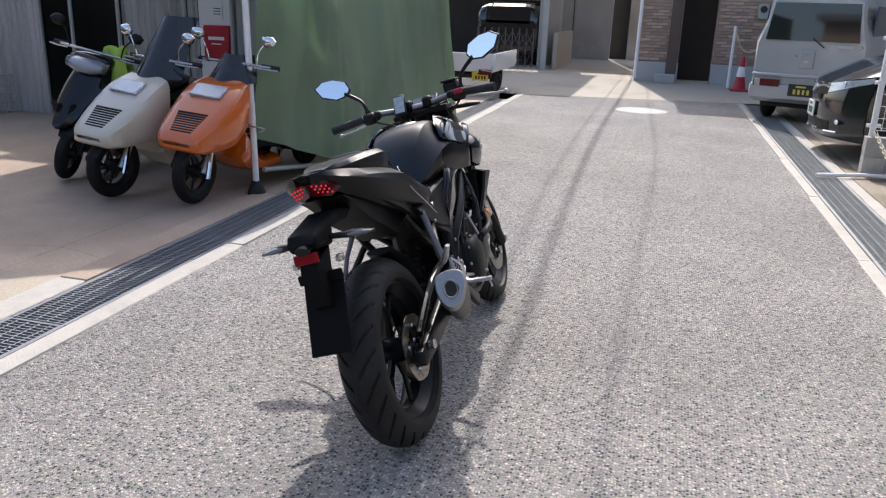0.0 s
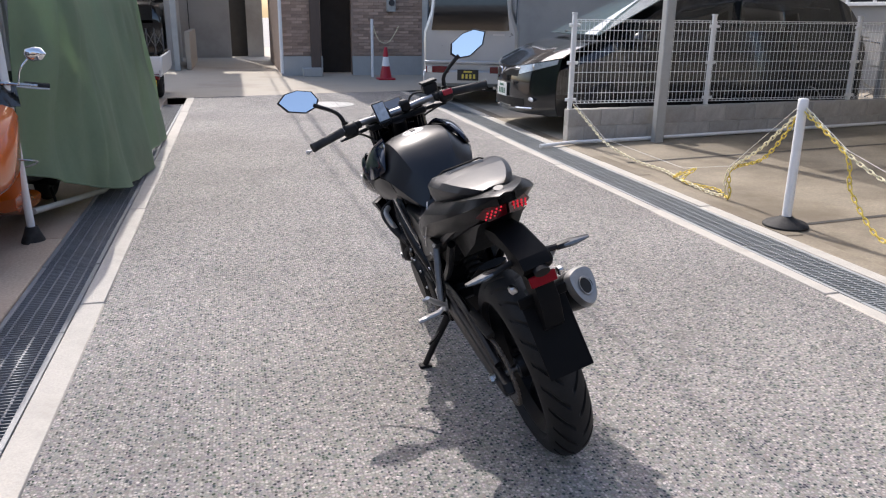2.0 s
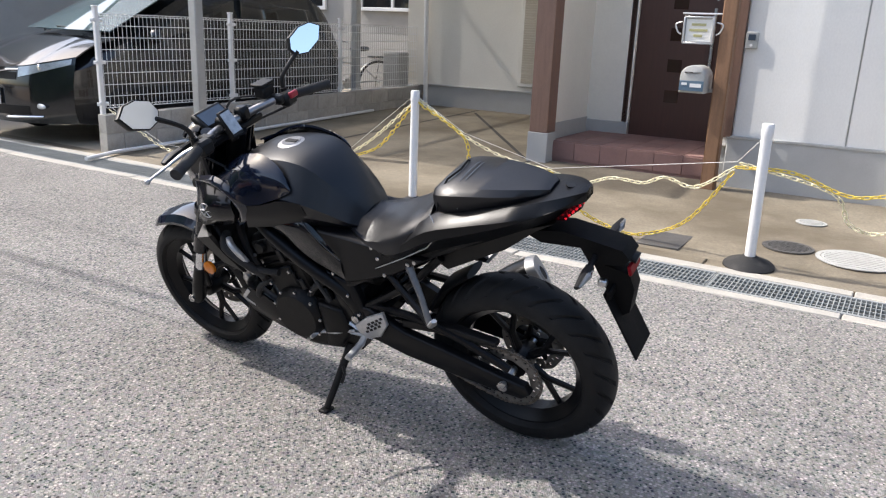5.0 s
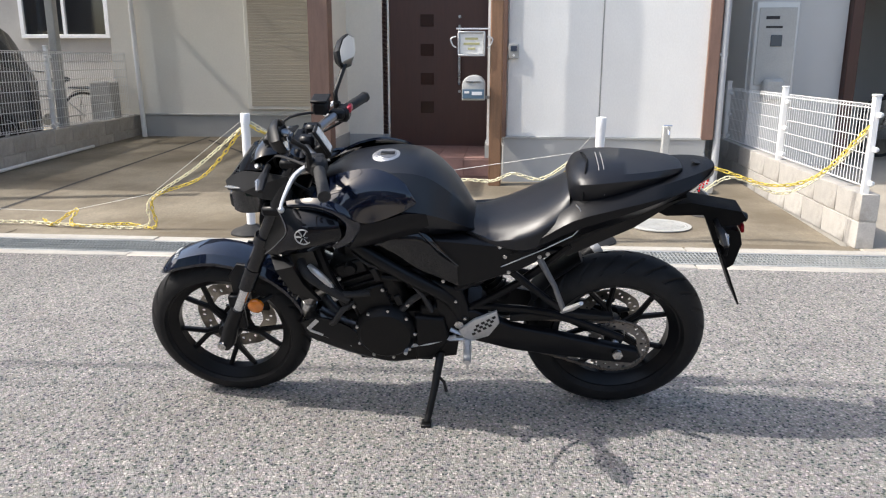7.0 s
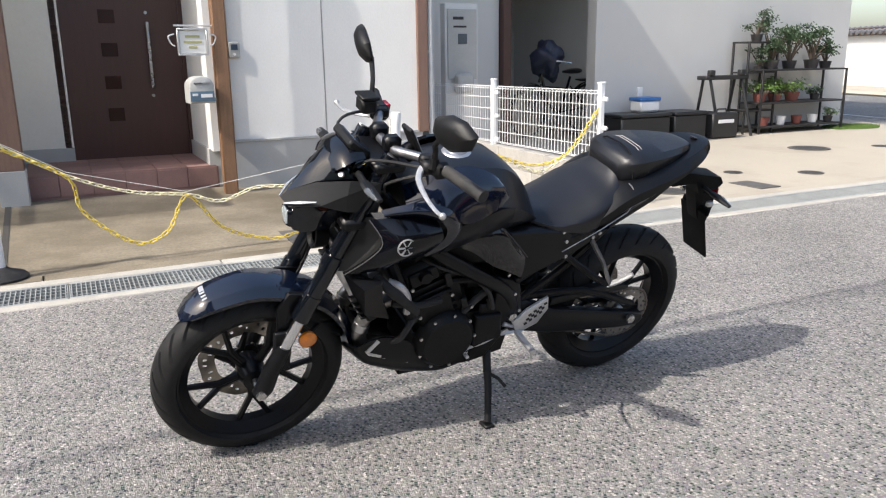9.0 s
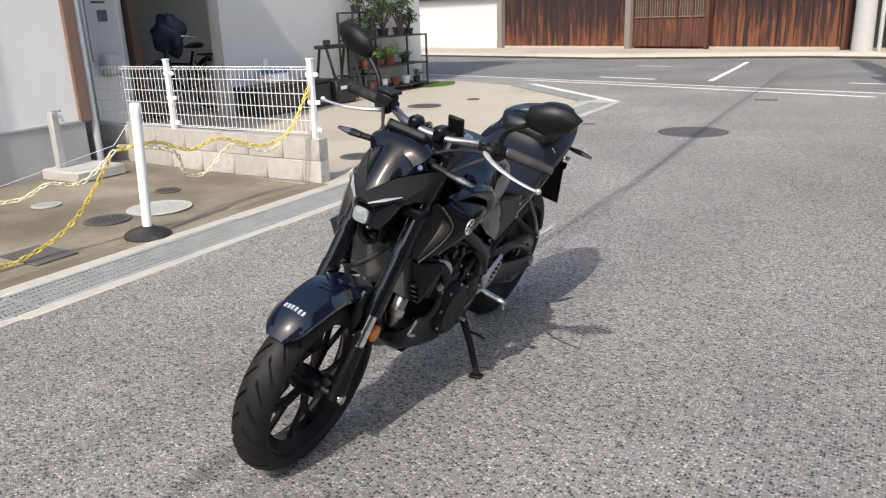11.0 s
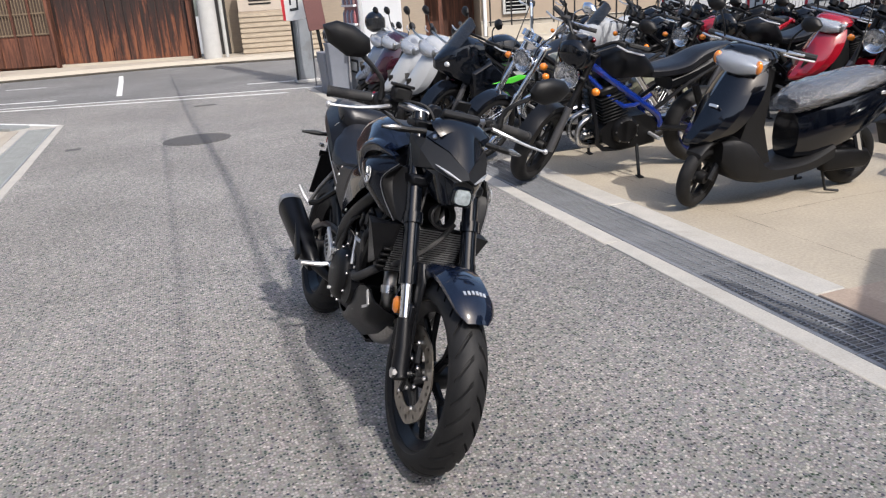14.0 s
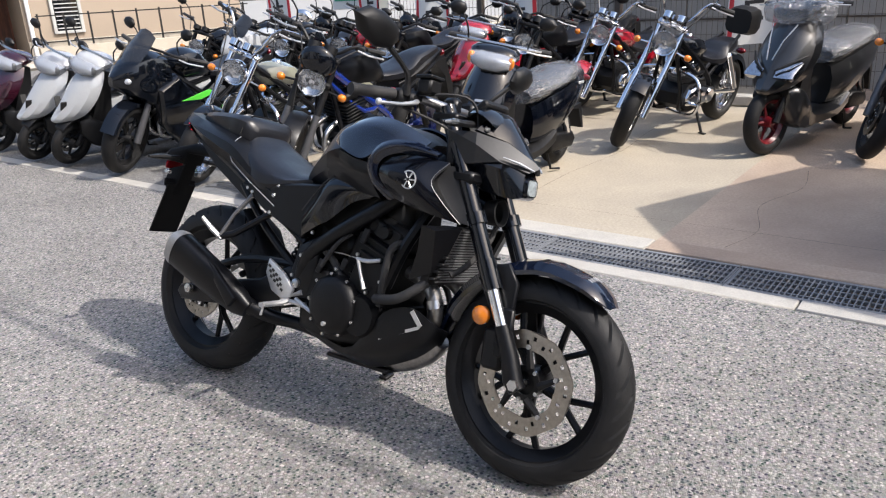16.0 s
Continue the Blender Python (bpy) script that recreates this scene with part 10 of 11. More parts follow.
chain("pale plastic chain tied along a string", ((2.71, 1.5, 0.8), (2.74, 1.14, 0.58), (2.77, 0.8, 0.45), (2.78, 0.46, 0.4), (2.79, 0.25, 0.34), (2.78, 0.02, 0.41), (2.76, -0.2, 0.41), (2.72, -0.35, 0.47), (2.7, -0.55, 0.44), (2.66, -0.78, 0.6)), "pale")
chain("yellow plastic chain from the post to the wire fence", ((2.64, -0.8, 0.6), (2.66, -1.1, 0.6), (2.7, -1.4, 0.5), (2.72, -1.7, 0.53), (2.68, -2.1, 0.42), (2.66, -2.4, 0.5), (2.66, -2.68, 0.82)), "yellow")
chain("pale plastic chain hung in loops before the block wall", ((2.65, -0.82, 0.62), (2.75, -1.3, 0.5), (2.8, -1.42, 0.32), (2.78, -1.6, 0.3), (2.75, -1.85, 0.46), (2.72, -2.2, 0.36), (2.69, -2.5, 0.55), (2.67, -2.68, 0.78)), "pale")
st = thing("string", "thin white string tied between post and chains", "string")
part("cord", M().tube([(2.7, 1.54, 0.84), (2.74, 1.14, 0.6), (2.78, 0.46, 0.42), (2.66, -0.78, 0.63), (2.62, -0.92, 0.8)], 0.0018, 5), PAPER, st)
part("cord", M().tube([(2.7, 1.56, 0.84), (2.75, 2.31, 0.28), (2.78, 3.0, 0.13), (2.75, 4.45, 0.16), (2.69, 5.1, 0.45)], 0.0018, 5), PAPER, st)

# ---------- at the cream house ----------
cpr = thing("carport", "flat car port roof on galvanised columns", "carport", kind="")
part("roof_panel", M().box((6.4, 5.25, 2.62), (5.3, 5.9, 0.02), 0.004), clear("polycarbonate_sheet", (0.45, 0.45, 0.45), 0.25, 0.42), cpr, "translucent plastic roof sheet")
for y in (2.32, 3.8, 5.3, 6.8, 8.18):
    part("roof_beam", M().box((6.4, y, 2.56), (5.3, 0.05, 0.08), 0.006), GALV, cpr)
for x, y in ((3.64, 4.93), (7.25, 5.62)):
    part("column", M().box((x, y, 1.3), (0.11, 0.11, 2.6), 0.012), GALV, cpr)
pp = thing("water_pipe", "pale plastic pipe along the foot of the wall", "pipe")
part("pipe", M().tube([(2.2, 4.86, 0.035), (2.6, 4.99, 0.04), (3.5, 5.02, 0.055), (5.4, 5.08, 0.1), (7.0, 5.1, 0.145)], 0.02, 8), POSTWHITE, pp)
mb = thing("mailbox", "grey metal mailbox with a rounded top on the porch post", "mailbox")
prof = [(-0.105, 0.88), (0.105, 0.88), (0.105, 1.02)] + [(0.105 * math.cos(radians(a)), 1.02 + 0.09 * math.sin(radians(a))) for a in range(20, 180, 20)] + [(-0.105, 1.02)]
part("body", M().prism([(y + 0.02, z) for y, z in prof], 4.9, 4.62, 0.012), GALV, mb)
part("name_plate", M().box((4.614, 0.02, 0.94), (0.006, 0.2, 0.085), 0.002), surf("blue_grey_plate", (0.1, 0.16, 0.22), 0.4), mb, "dark blue plate with white marks")
part("writing_bar", M().box((4.609, -0.015, 0.945), (0.003, 0.095, 0.03)), INK_WHITE, mb)
part("writing_bar", M().box((4.609, 0.08, 0.955), (0.003, 0.045, 0.02)), INK_WHITE, mb)
part("slot", M().box((4.616, 0.02, 1.05), (0.006, 0.13, 0.012)), STEEL, mb)
part("bracket", M().box((4.82, -0.12, 0.9), (0.04, 0.14, 0.03), 0.004), GALV, mb)
nb = thing("notice_board", "small framed notice board hung on the porch post", "notice board")
part("backing", M().box((4.74, 0.045, 1.395), (0.02, 0.22, 0.19), 0.004), PAPER, nb)
part("frame", M().box((4.73, 0.045, 1.5), (0.03, 0.25, 0.016), 0.003).box((4.73, 0.045, 1.29), (0.03, 0.25, 0.016), 0.003).box((4.73, 0.165, 1.395), (0.03, 0.016, 0.2), 0.003).box((4.73, -0.075, 1.395), (0.03, 0.016, 0.2), 0.003), BADGE, nb)
for k, w in enumerate((0.12, 0.15, 0.07)):
    part("writing_bar", M().box((4.728, 0.045, 1.44 - 0.045 * k), (0.004, w, 0.02)), surf("faded_ink", (0.42, 0.4, 0.2), 0.7), nb)
m = M()
for y0, sg_ in ((-0.1, -1), (0.19, 1)):
    m.tube([(4.74, y0, 1.46), (4.74, y0 + 0.05 * sg_, 1.44), (4.74, y0 + 0.03 * sg_, 1.38), (4.74, y0, 1.36)], 0.007, 6, smooth=4)
part("scroll", m, BADGE, nb)
part("arm", M().tube([(4.76, -0.14, 1.53), (4.74, 0.19, 1.53)], 0.008, 6), BADGE, nb)
ic = thing("intercom", "grey door intercom on the siding", "intercom")
part("case", M().box((4.985, -0.35, 1.33), (0.03, 0.1, 0.14), 0.006), GALV, ic)
part("screen", M().box((4.968, -0.35, 1.355), (0.006, 0.06, 0.05), 0.002), SCREEN, ic)
part("button", M().cyl((4.97, -0.35, 1.29), (4.963, -0.35, 1.29), 0.012, seg=12), POSTWHITE, ic)
tp = thing("tap_post", "grey standpipe with a brass tap beside the wall", "tap")
part("column", M().box((4.83, -1.81, 0.33), (0.07, 0.07, 0.62), 0.008), GALV, tp)
part("spout", M().tube([(4.8, -1.81, 0.6), (4.72, -1.81, 0.61), (4.69, -1.81, 0.57)], 0.013, 8, smooth=3), CHROME, tp)
part("tap_handle", M().tube([(4.76, -1.81, 0.61), (4.76, -1.81, 0.65)], 0.007, 6).tube([(4.76, -1.85, 0.65), (4.76, -1.77, 0.65)], 0.008, 6), CHROME, tp)
bs = thing("tap_basin", "pale square basin tray under the tap", "basin")
m = M().box((4.72, -1.95, 0.1), (0.5, 0.5, 0.1), 0.015)
part("tray", m, surf("weathered_tray", (0.42, 0.41, 0.38), 0.8, var=0.15, scale=6, stain=(0.3, 0.28, 0.25), stain_at=0.58), bs)
part("bowl", M().box((4.72, -1.95, 0.1515), (0.4, 0.4, 0.004)), UTILPOLE, bs)
ac = thing("air_conditioner", "pale grey outdoor air conditioner unit by the wall", "air conditioner")
part("case", M().box((8.02, 5.42, 0.58), (0.3, 0.3, 0.74), 0.02), UTILPOLE, ac)
for k in range(6):
    part("louvre", M().box((7.868, 5.42, 0.4 + 0.07 * k), (0.012, 0.2, 0.02), 0.003), GALV, ac)
for x in (7.93, 8.12):
    part("foot", M().box((x, 5.42, 0.18), (0.06, 0.3, 0.06), 0.004), PLASTIC, ac)


def bicycle(label, m, paint, basket=False, cover=None):
    root = thing("bicycle", label, "bicycle", m, "bicycles by the houses")
    for nm, y in (("front_wheel", 0.55), ("rear_wheel", -0.55)):
        w = M()
        w.lathe([(0.315, -0.013), (0.325, -0.013), (0.318, 0.0), (0.325, 0.013), (0.315, 0.013), (0.31, 0.0), (0.315, -0.013)], seg=40)
        for k in range(28):
            a = 2 * math.pi * k / 28
            b = a + (0.4 if k % 2 else -0.4)
            w.tube([(0.03 if k % 4 < 2 else -0.03, 0.02 * math.cos(b), 0.02 * math.sin(b)), (0, 0.315 * math.cos(a), 0.315 * math.sin(a))], 0.0016, 3, caps=False)
        w.cyl((-0.05, 0, 0), (0.05, 0, 0), 0.018, seg=10)
        wo = part(nm, w, STEEL, root)
        wo.location = (0, y, 0.34)
        t = M().lathe([(0.318 + 0.018 * math.cos(radians(a)), 0.018 * math.sin(radians(a))) for a in range(0, 361, 45)], seg=44)
        part("tyre", t, TYRE, wo)
        part("mudguard", M().tube([(0, 0.355 * math.cos(radians(a)), 0.355 * math.sin(radians(a))) for a in (range(20, 150, 10) if y > 0 else range(30, 200, 10))], 0.022, 6, flat=0.3), paint, wo)
    part("frame", M().tube([(0, 0.36, 0.8), (0, 0.2, 0.45), (0, -0.05, 0.3)], 0.018, 8, smooth=4).tube([(0, -0.05, 0.3), (0, -0.2, 0.78)], 0.016, 8).tube([(0, -0.16, 0.62), (0, 0.32, 0.66)], 0.014, 8).tube([(0.04, -0.05, 0.3), (0.05, -0.55, 0.34)], 0.01, 6).tube([(-0.04, -0.17, 0.66), (-0.05, -0.55, 0.34)], 0.008, 6), paint, root)
    part("fork", M().tube([(0, 0.34, 0.9), (0, 0.4, 0.72)], 0.016, 8).tube([(0.045, 0.41, 0.7), (0.05, 0.55, 0.34)], 0.011, 6).tube([(-0.045, 0.41, 0.7), (-0.05, 0.55, 0.34)], 0.011, 6), paint, root)
    part("handlebar", M().tube([(-0.28, 0.12, 0.98), (-0.2, 0.3, 1.0), (0, 0.33, 0.96), (0.2, 0.3, 1.0), (0.28, 0.12, 0.98)], 0.011, 8, smooth=4), STEEL, root)
    part("saddle", M().skin([quad_ring(0.02, 0.83, 0.86, -0.05, 0.8), quad_ring(0.05, 0.82, 0.875, -0.15, 0.8), quad_ring(0.11, 0.82, 0.885, -0.26, 0.8), quad_ring(0.09, 0.83, 0.89, -0.33, 0.8)], 3, 1), SEAT, root)
    part("carrier", M().box((0, -0.55, 0.73), (0.13, 0.34, 0.02), 0.005).tube([(0.06, -0.6, 0.72), (0.06, -0.55, 0.36)], 0.006, 5), PLASTIC, root)
    part("crank", M().lathe([(0.0, 0.01), (0.08, 0.01), (0.08, 0.0)], (0.05, -0.05, 0.3), (1, 0, 0), 24).box((0.06, 0.02, 0.25), (0.02, 0.17, 0.02), 0.004, Matrix.Rotation(radians(-30), 3, "X")), STEEL, root)
    part("stand", M().tube([(0.08, -0.55, 0.34), (0.1, -0.62, 0.0)], 0.008, 6), STEEL, root)
    if basket:
        b = M()
        for k in range(5):
            z = 0.72 + 0.055 * k
            w = 0.15 + 0.012 * k
            b.tube([(-w, 0.42, z), (w, 0.42, z), (w, 0.68, z), (-w, 0.68, z), (-w, 0.42, z)], 0.004, 4)
        part("basket", b, STEEL, root)
    if cover:
        w = M().ball((0, 0, 0), (0.17, 0.2, 0.24), 32, 20)
        w.v = [tuple(Vector(p) * (1 + 0.45 * noise.noise(Vector(p) * 7.0) + 0.15 * noise.noise(Vector(p) * 19.0)) + Vector((0, 0.28 + 0.2 * p[2], 1.0))) for p in w.v]
        part("draped_cover", w, cover, root, "crumpled dark blue cover over the bars", angle=60)
    return root


bicycle("silver city bicycle behind the wire fence", pose(7.6, 6.1, 0.13, 0, -6, 62), surf("silver_paint", (0.5, 0.5, 0.5), 0.3, metal=0.6), True)
bicycle("black bicycle with a covered child seat in the car port", pose(7.25, -5.42, 0.1, 0, -5, 14) @ Matrix.Scale(1.1, 4), GLOSS, False, surf("navy_cover", (0.012, 0.016, 0.035), 0.55, var=0.2, bump=0.01, bscale=14))
gp = thing("gate_post", "silver entrance post with intercom panel and mailbox", "gate post")
part("column", M().box((5.55, -2.95, 0.95), (0.12, 0.42, 1.74), 0.01), BADGE, gp)
part("panel", M().box((5.482, -2.95, 1.38), (0.012, 0.36, 0.75), 0.004), GALV, gp)
part("screen", M().box((5.472, -2.95, 1.44), (0.012, 0.11, 0.11), 0.004), SCREEN, gp)
part("letter_box", M().box((5.44, -2.95, 0.96), (0.14, 0.2, 0.22), 0.03), GALV, gp)
part("writing_bar", M().box((5.474, -2.9, 1.66), (0.004, 0.13, 0.03)), INK_BLACK, gp)
part("writing_bar", M().box((5.474, -2.92, 1.57), (0.004, 0.16, 0.02)), INK_BLACK, gp)

# ---------- before the white house ----------
for y0, y1, h in ((-5.66, -6.52, 0.4), (-6.6, -7.2, 0.4)):
    bx = thing("storage_box", "black plastic storage box against the white wall", "box", group="boxes by the wall")
    part("tub", M().box((6.27, (y0 + y1) / 2, 0.055 + h * 0.45), (0.5, y0 - y1, h * 0.9), 0.02), BLACKBOX, bx)
    part("lid", M().box((6.27, (y0 + y1) / 2, 0.055 + h * 0.95), (0.54, y0 - y1 + 0.02, h * 0.12), 0.02), BLACKBOX, bx)
co = thing("cool_box", "small blue and white cool box on a storage box", "cool box")
part("body", M().box((6.3, -6.28, 0.545), (0.26, 0.34, 0.16), 0.03), POSTWHITE, co)
part("lid", M().box((6.3, -6.28, 0.645), (0.28, 0.36, 0.05), 0.02), surf("blue_plastic", (0.03, 0.14, 0.4), 0.4), co)
tr = thing("trestle", "black folding work trestle with a clamp top", "trestle")
for y in (-7.42, -8.05):
    for dx in (-1, 1):
        part("leg", M().tube([(6.3 + 0.07 * dx, y, 0.88), (6.3 + 0.27 * dx, y - 0.06, 0.05)], 0.022, 8), RACK, tr)
    part("cross_bar", M().tube([(6.12, y - 0.03, 0.42), (6.48, y - 0.03, 0.42)], 0.015, 6), RACK, tr)
part("top", M().box((6.3, -7.74, 0.91), (0.2, 0.85, 0.06), 0.01), RACK, tr)
for y in (-7.42, -8.02):
    part("clamp", M().box((6.22, y, 0.98), (0.08, 0.1, 0.08), 0.01), RACK, tr)
cs = thing("tool_case", "black tool case with white lettering bar", "tool case")
part("case", M().box((6.05, -7.5, 0.24), (0.2, 0.5, 0.36), 0.02), BLACKBOX, cs)
part("writing_bar", M().box((5.945, -7.5, 0.3), (0.006, 0.3, 0.05)), INK_WHITE, cs)
part("handle", M().tube([(6.05, -7.6, 0.42), (6.05, -7.58, 0.47), (6.05, -7.42, 0.47), (6.05, -7.4, 0.42)], 0.012, 6), BLACKBOX, cs)


def rack(label, x, y0, y1, w, levels):
    root = thing("plant_rack", label, "plant rack", group="plant racks")
    for yy in (y0, y1):
        for xx in (x - w / 2, x + w / 2):
            part("upright", M().box((xx, yy, 0.05 + levels[-1] / 2), (0.03, 0.03, levels[-1]), 0.003), RACK, root)
    for z in levels:
        part("shelf", M().box((x, (y0 + y1) / 2, 0.05 + z), (w + 0.03, abs(y1 - y0) + 0.03, 0.025), 0.004), RACK, root)


rack("tall narrow black steel plant rack", 6.38, -8.15, -8.75, 0.3, (0.35, 0.92, 1.36))
rack("long black steel plant rack by the white wall", 6.32, -8.35, -10.2, 0.42, (0.1, 0.46, 0.95))


def plant(label, x, y, z, pot, leaf, size, blobs, kind="bonsai"):
    root = thing("potted_plant", label, "potted plant", pose(x, y, z), "potted plants on the racks")
    r = 0.09 * size
    part("pot", M().lathe([(0.0, 0.0), (r * 0.8, 0.0), (r * 1.05, 0.1 * size), (r * 1.1, 0.11 * size), (r * 0.95, 0.11 * size), (r * 0.9, 0.085 * size), (0.0, 0.085 * size)], axis=(0, 0, 1), seg=20), pot, root)
    tm, lm = M(), M()
    rnd = random.Random(int(abs(y) * 1000 + z * 77))
    for _ in range(blobs):
        c = Vector((rnd.uniform(-0.17, 0.17), rnd.uniform(-0.24, 0.24), (rnd.uniform(0.2, 0.5) if kind == "bonsai" else rnd.uniform(0.14, 0.26)))) * size
        tm.tube([(0, 0, 0.08 * size), Vector((c.x * 0.4, c.y * 0.3, c.z * 0.55)), c], [0.018 * size, 0.012 * size, 0.004], 6, smooth=3)
        for _ in range(70 if kind == "bonsai" else 45):
            d = Vector((rnd.gauss(0, 1), rnd.gauss(0, 1), rnd.gauss(0, 0.55)))
            p = c + d * 0.05 * size
            n = Vector((rnd.uniform(-1, 1), rnd.uniform(-1, 1), rnd.uniform(0.1, 1))).normalized()
            a = n.orthogonal().normalized() * rnd.uniform(0.014, 0.028) * size
            b = n.cross(a).normalized() * rnd.uniform(0.008, 0.014) * size
            lm.add([p - a, p + b * 0.9, p + a, p - b * 0.9], [(0, 1, 2, 3)])
    part("trunk", tm, BARK, root)
    tagged(part("foliage", lm, leaf, root, angle=180), kind="stuff")


for k, (x, y, z, pot, lf, s, b, kd) in enumerate((
        (6.38, -8.45, 1.425, POT_DARK, LEAF, 0.95, 7, "bonsai"), (6.3, -8.7, 1.01, POT_DARK, LEAF, 1.3, 11, "bonsai"), (6.34, -9.15, 1.01, POT_DARK, LEAF, 1.15, 10, "bonsai"), (6.3, -9.6, 1.01, POT_DARK, LEAF, 1.25, 11, "bonsai"), (6.36, -10.0, 1.01, POT_DARK, LEAF, 1.0, 8, "bonsai"), (6.3, -8.45, 0.98, POT_DARK, LEAF, 0.75, 6, "bonsai"),
        (6.28, -8.5, 0.525, POT_RED, LEAF_LIGHT, 1.1, 9, "bush"), (6.3, -8.85, 0.525, POT_RED, LEAF_LIGHT, 1.1, 9, "bush"), (6.28, -9.2, 0.525, POT_RED, LEAF_LIGHT, 1.2, 10, "bush"), (6.3, -9.75, 0.525, POT_DARK, LEAF, 0.8, 6, "bush"), (6.25, -10.05, 0.165, POT_DARK, LEAF_LIGHT, 0.8, 5, "bush"))):
    plant("bonsai tree in a dark pot on the rack" if kd == "bonsai" else "bushy green plant in a small pot on the rack", x, y, z, pot, lf, s, b, kd)
for k in range(4):
    st_ = thing("flower_pot", "pale empty flower pot on the lowest shelf", "flower pot", pose(6.25, -8.6 - 0.36 * k, 0.165), "empty flower pots")
    part("bowl", M().lathe([(0.0, 0.0), (0.06, 0.0), (0.08, 0.12), (0.085, 0.13), (0.07, 0.13), (0.06, 0.02), (0.0, 0.02)], axis=(0, 0, 1), seg=18), POSTWHITE if k % 2 else POT_RED, st_)
ms = M()
rnd = random.Random(5)
for _ in range(1600):
    a, r = rnd.uniform(0, 6.283), math.sqrt(rnd.random())
    p = Vector((6.15 + 0.35 * r * math.cos(a), -10.5 + 0.55 * r * math.sin(a), 0.05))
    q = Vector((rnd.uniform(-0.02, 0.02), rnd.uniform(-0.02, 0.02), rnd.uniform(0.02, 0.06)))
    ms.add([p, p + Vector((0.012, 0, 0)), p + q], [(0, 1, 2)])
tagged(part("grass", ms, MOSS, angle=180), "small patch of green grass beside the rack", "grass", kind="stuff")

# ---------- forecourt ----------
VENDWHITE = surf("vending_machine_paint", (0.5, 0.51, 0.52), 0.4, var=0.06, scale=3, stain=(0.42, 0.42, 0.42), stain_at=0.6)
up = thing("utility_pole", "weathered grey square pole at the street corner", "pole")
part("shaft", M().box((-1.84, -11.75, 3.25), (0.32, 0.3, 6.5), 0.03), CORNERPOLE, up)
part("cable_duct", M().tube([(-1.65, -11.58, 0.0), (-1.65, -11.58, 4.5)], 0.02, 8), PLASTIC, up)
part("foot_plate", M().box((-1.84, -11.75, 0.03), (0.42, 0.4, 0.06), 0.01), UTILPOLE, up)
vm = thing("vending_machine", "tall white vending machine with rows of bottles", "vending machine", pose(-2.46, -8.95, 0, 0, 0, -90))
part("cabinet", M().box((0, -0.03, 0.95), (0.9, 0.6, 1.9), 0.02), VENDWHITE, vm)
part("front_panel", M().box((0, 0.285, 0.95), (0.88, 0.05, 1.86), 0.012), BADGE, vm, "pale grey door")
part("display_window", M().box((0, 0.315, 1.42), (0.78, 0.02, 0.8), 0.005), surf("display_backing", (0.14, 0.06, 0.08), 0.4, var=0.2, scale=3, coat=0.6), vm, "dull red display behind glass")
bottle_paint = [surf("bottle_%d" % k, c, 0.3, var=0.1) for k, c in enumerate(((0.26, 0.09, 0.1), (0.35, 0.35, 0.38), (0.12, 0.16, 0.28), (0.2, 0.12, 0.12)))]
for row in range(3):
    for k in range(11):
        part("bottle", M().lathe([(0.0, 0.0), (0.024, 0.0), (0.024, 0.12), (0.009, 0.16), (0.009, 0.18), (0.0, 0.18)], (-0.34 + 0.068 * k, 0.345, 1.06 + 0.26 * row), (0, 0, 1), 10), bottle_paint[(k * 7 + row * 3) % 4], vm)
    part("shelf_strip", M().box((0, 0.345, 1.04 + 0.26 * row), (0.78, 0.05, 0.03), 0.003), POSTWHITE, vm)
part("coin_panel", M().box((0.24, 0.315, 0.78), (0.24, 0.02, 0.34), 0.008), GALV, vm, "grey coin panel")
part("coin_slot", M().box((0.29, 0.33, 0.86), (0.07, 0.012, 0.13), 0.004), PLASTIC, vm)
part("pay_button", M().lathe([(0.0, 0.012), (0.03, 0.012), (0.035, 0.0)], (0.2, 0.325, 0.82), (0, 1, 0), 16), INK_RED, vm, "round red button")
part("delivery_slot", M().box((0.1, 0.315, 0.42), (0.44, 0.02, 0.2), 0.008), PLASTIC, vm)
part("slot_flap", M().box((0.1, 0.328, 0.42), (0.36, 0.01, 0.13), 0.004), GALV, vm)
BINGREY = surf("bin_plastic", (0.2, 0.215, 0.25), 0.5, var=0.12, scale=6)
for yb, hb_, wide in ((-9.22, 0.98, 0.3), (-9.78, 0.62, 0.6)):
    bn = thing("recycling_bin", "tall grey recycling bin with two round openings" if hb_ > 0.8 else "low grey open bin beside the vending machine", "bin", pose(-1.92, yb, 0, 0, 0, -90), "bins by the vending machine")
    rings = [quad_ring(wide * f_ / 2, -0.16 * f_, 0.16 * f_, z, 0.25, 3) for z, f_ in ((0.0, 0.82), (hb_ * 0.75, 1.0), (hb_ * 0.77, 1.06), (hb_ * (1.0 if hb_ < 0.8 else 0.8), 1.06))]
    part("body", M().rings([[Vector((p.x, p.z, p.y)) for p in r][::-1] for r in rings]), BINGREY, bn)
    if hb_ > 0.8:
        part("lid", M().box((0, 0, 0.89), (0.3, 0.32, 0.22), 0.04), BINGREY, bn)
        for x in (-0.07, 0.07):
            part("opening", M().cyl((x, 0.155, 0.9), (x, 0.166, 0.9), 0.05, seg=18), SHADEBLACK, bn)
nb = thing("notice_board", "leaning dull red signboard behind the bin", "sign", pose(-2.0, -10.5, 0, 0, 6, 0))
part("post", M().box((0, 0, 0.75), (0.05, 0.05, 1.5), 0.005), PLASTIC, nb)
part("board", M().box((0, 0.04, 1.5), (0.3, 0.03, 1.1), 0.008), surf("dull_brown_sign", (0.13, 0.055, 0.05), 0.6, var=0.15, scale=5), nb)
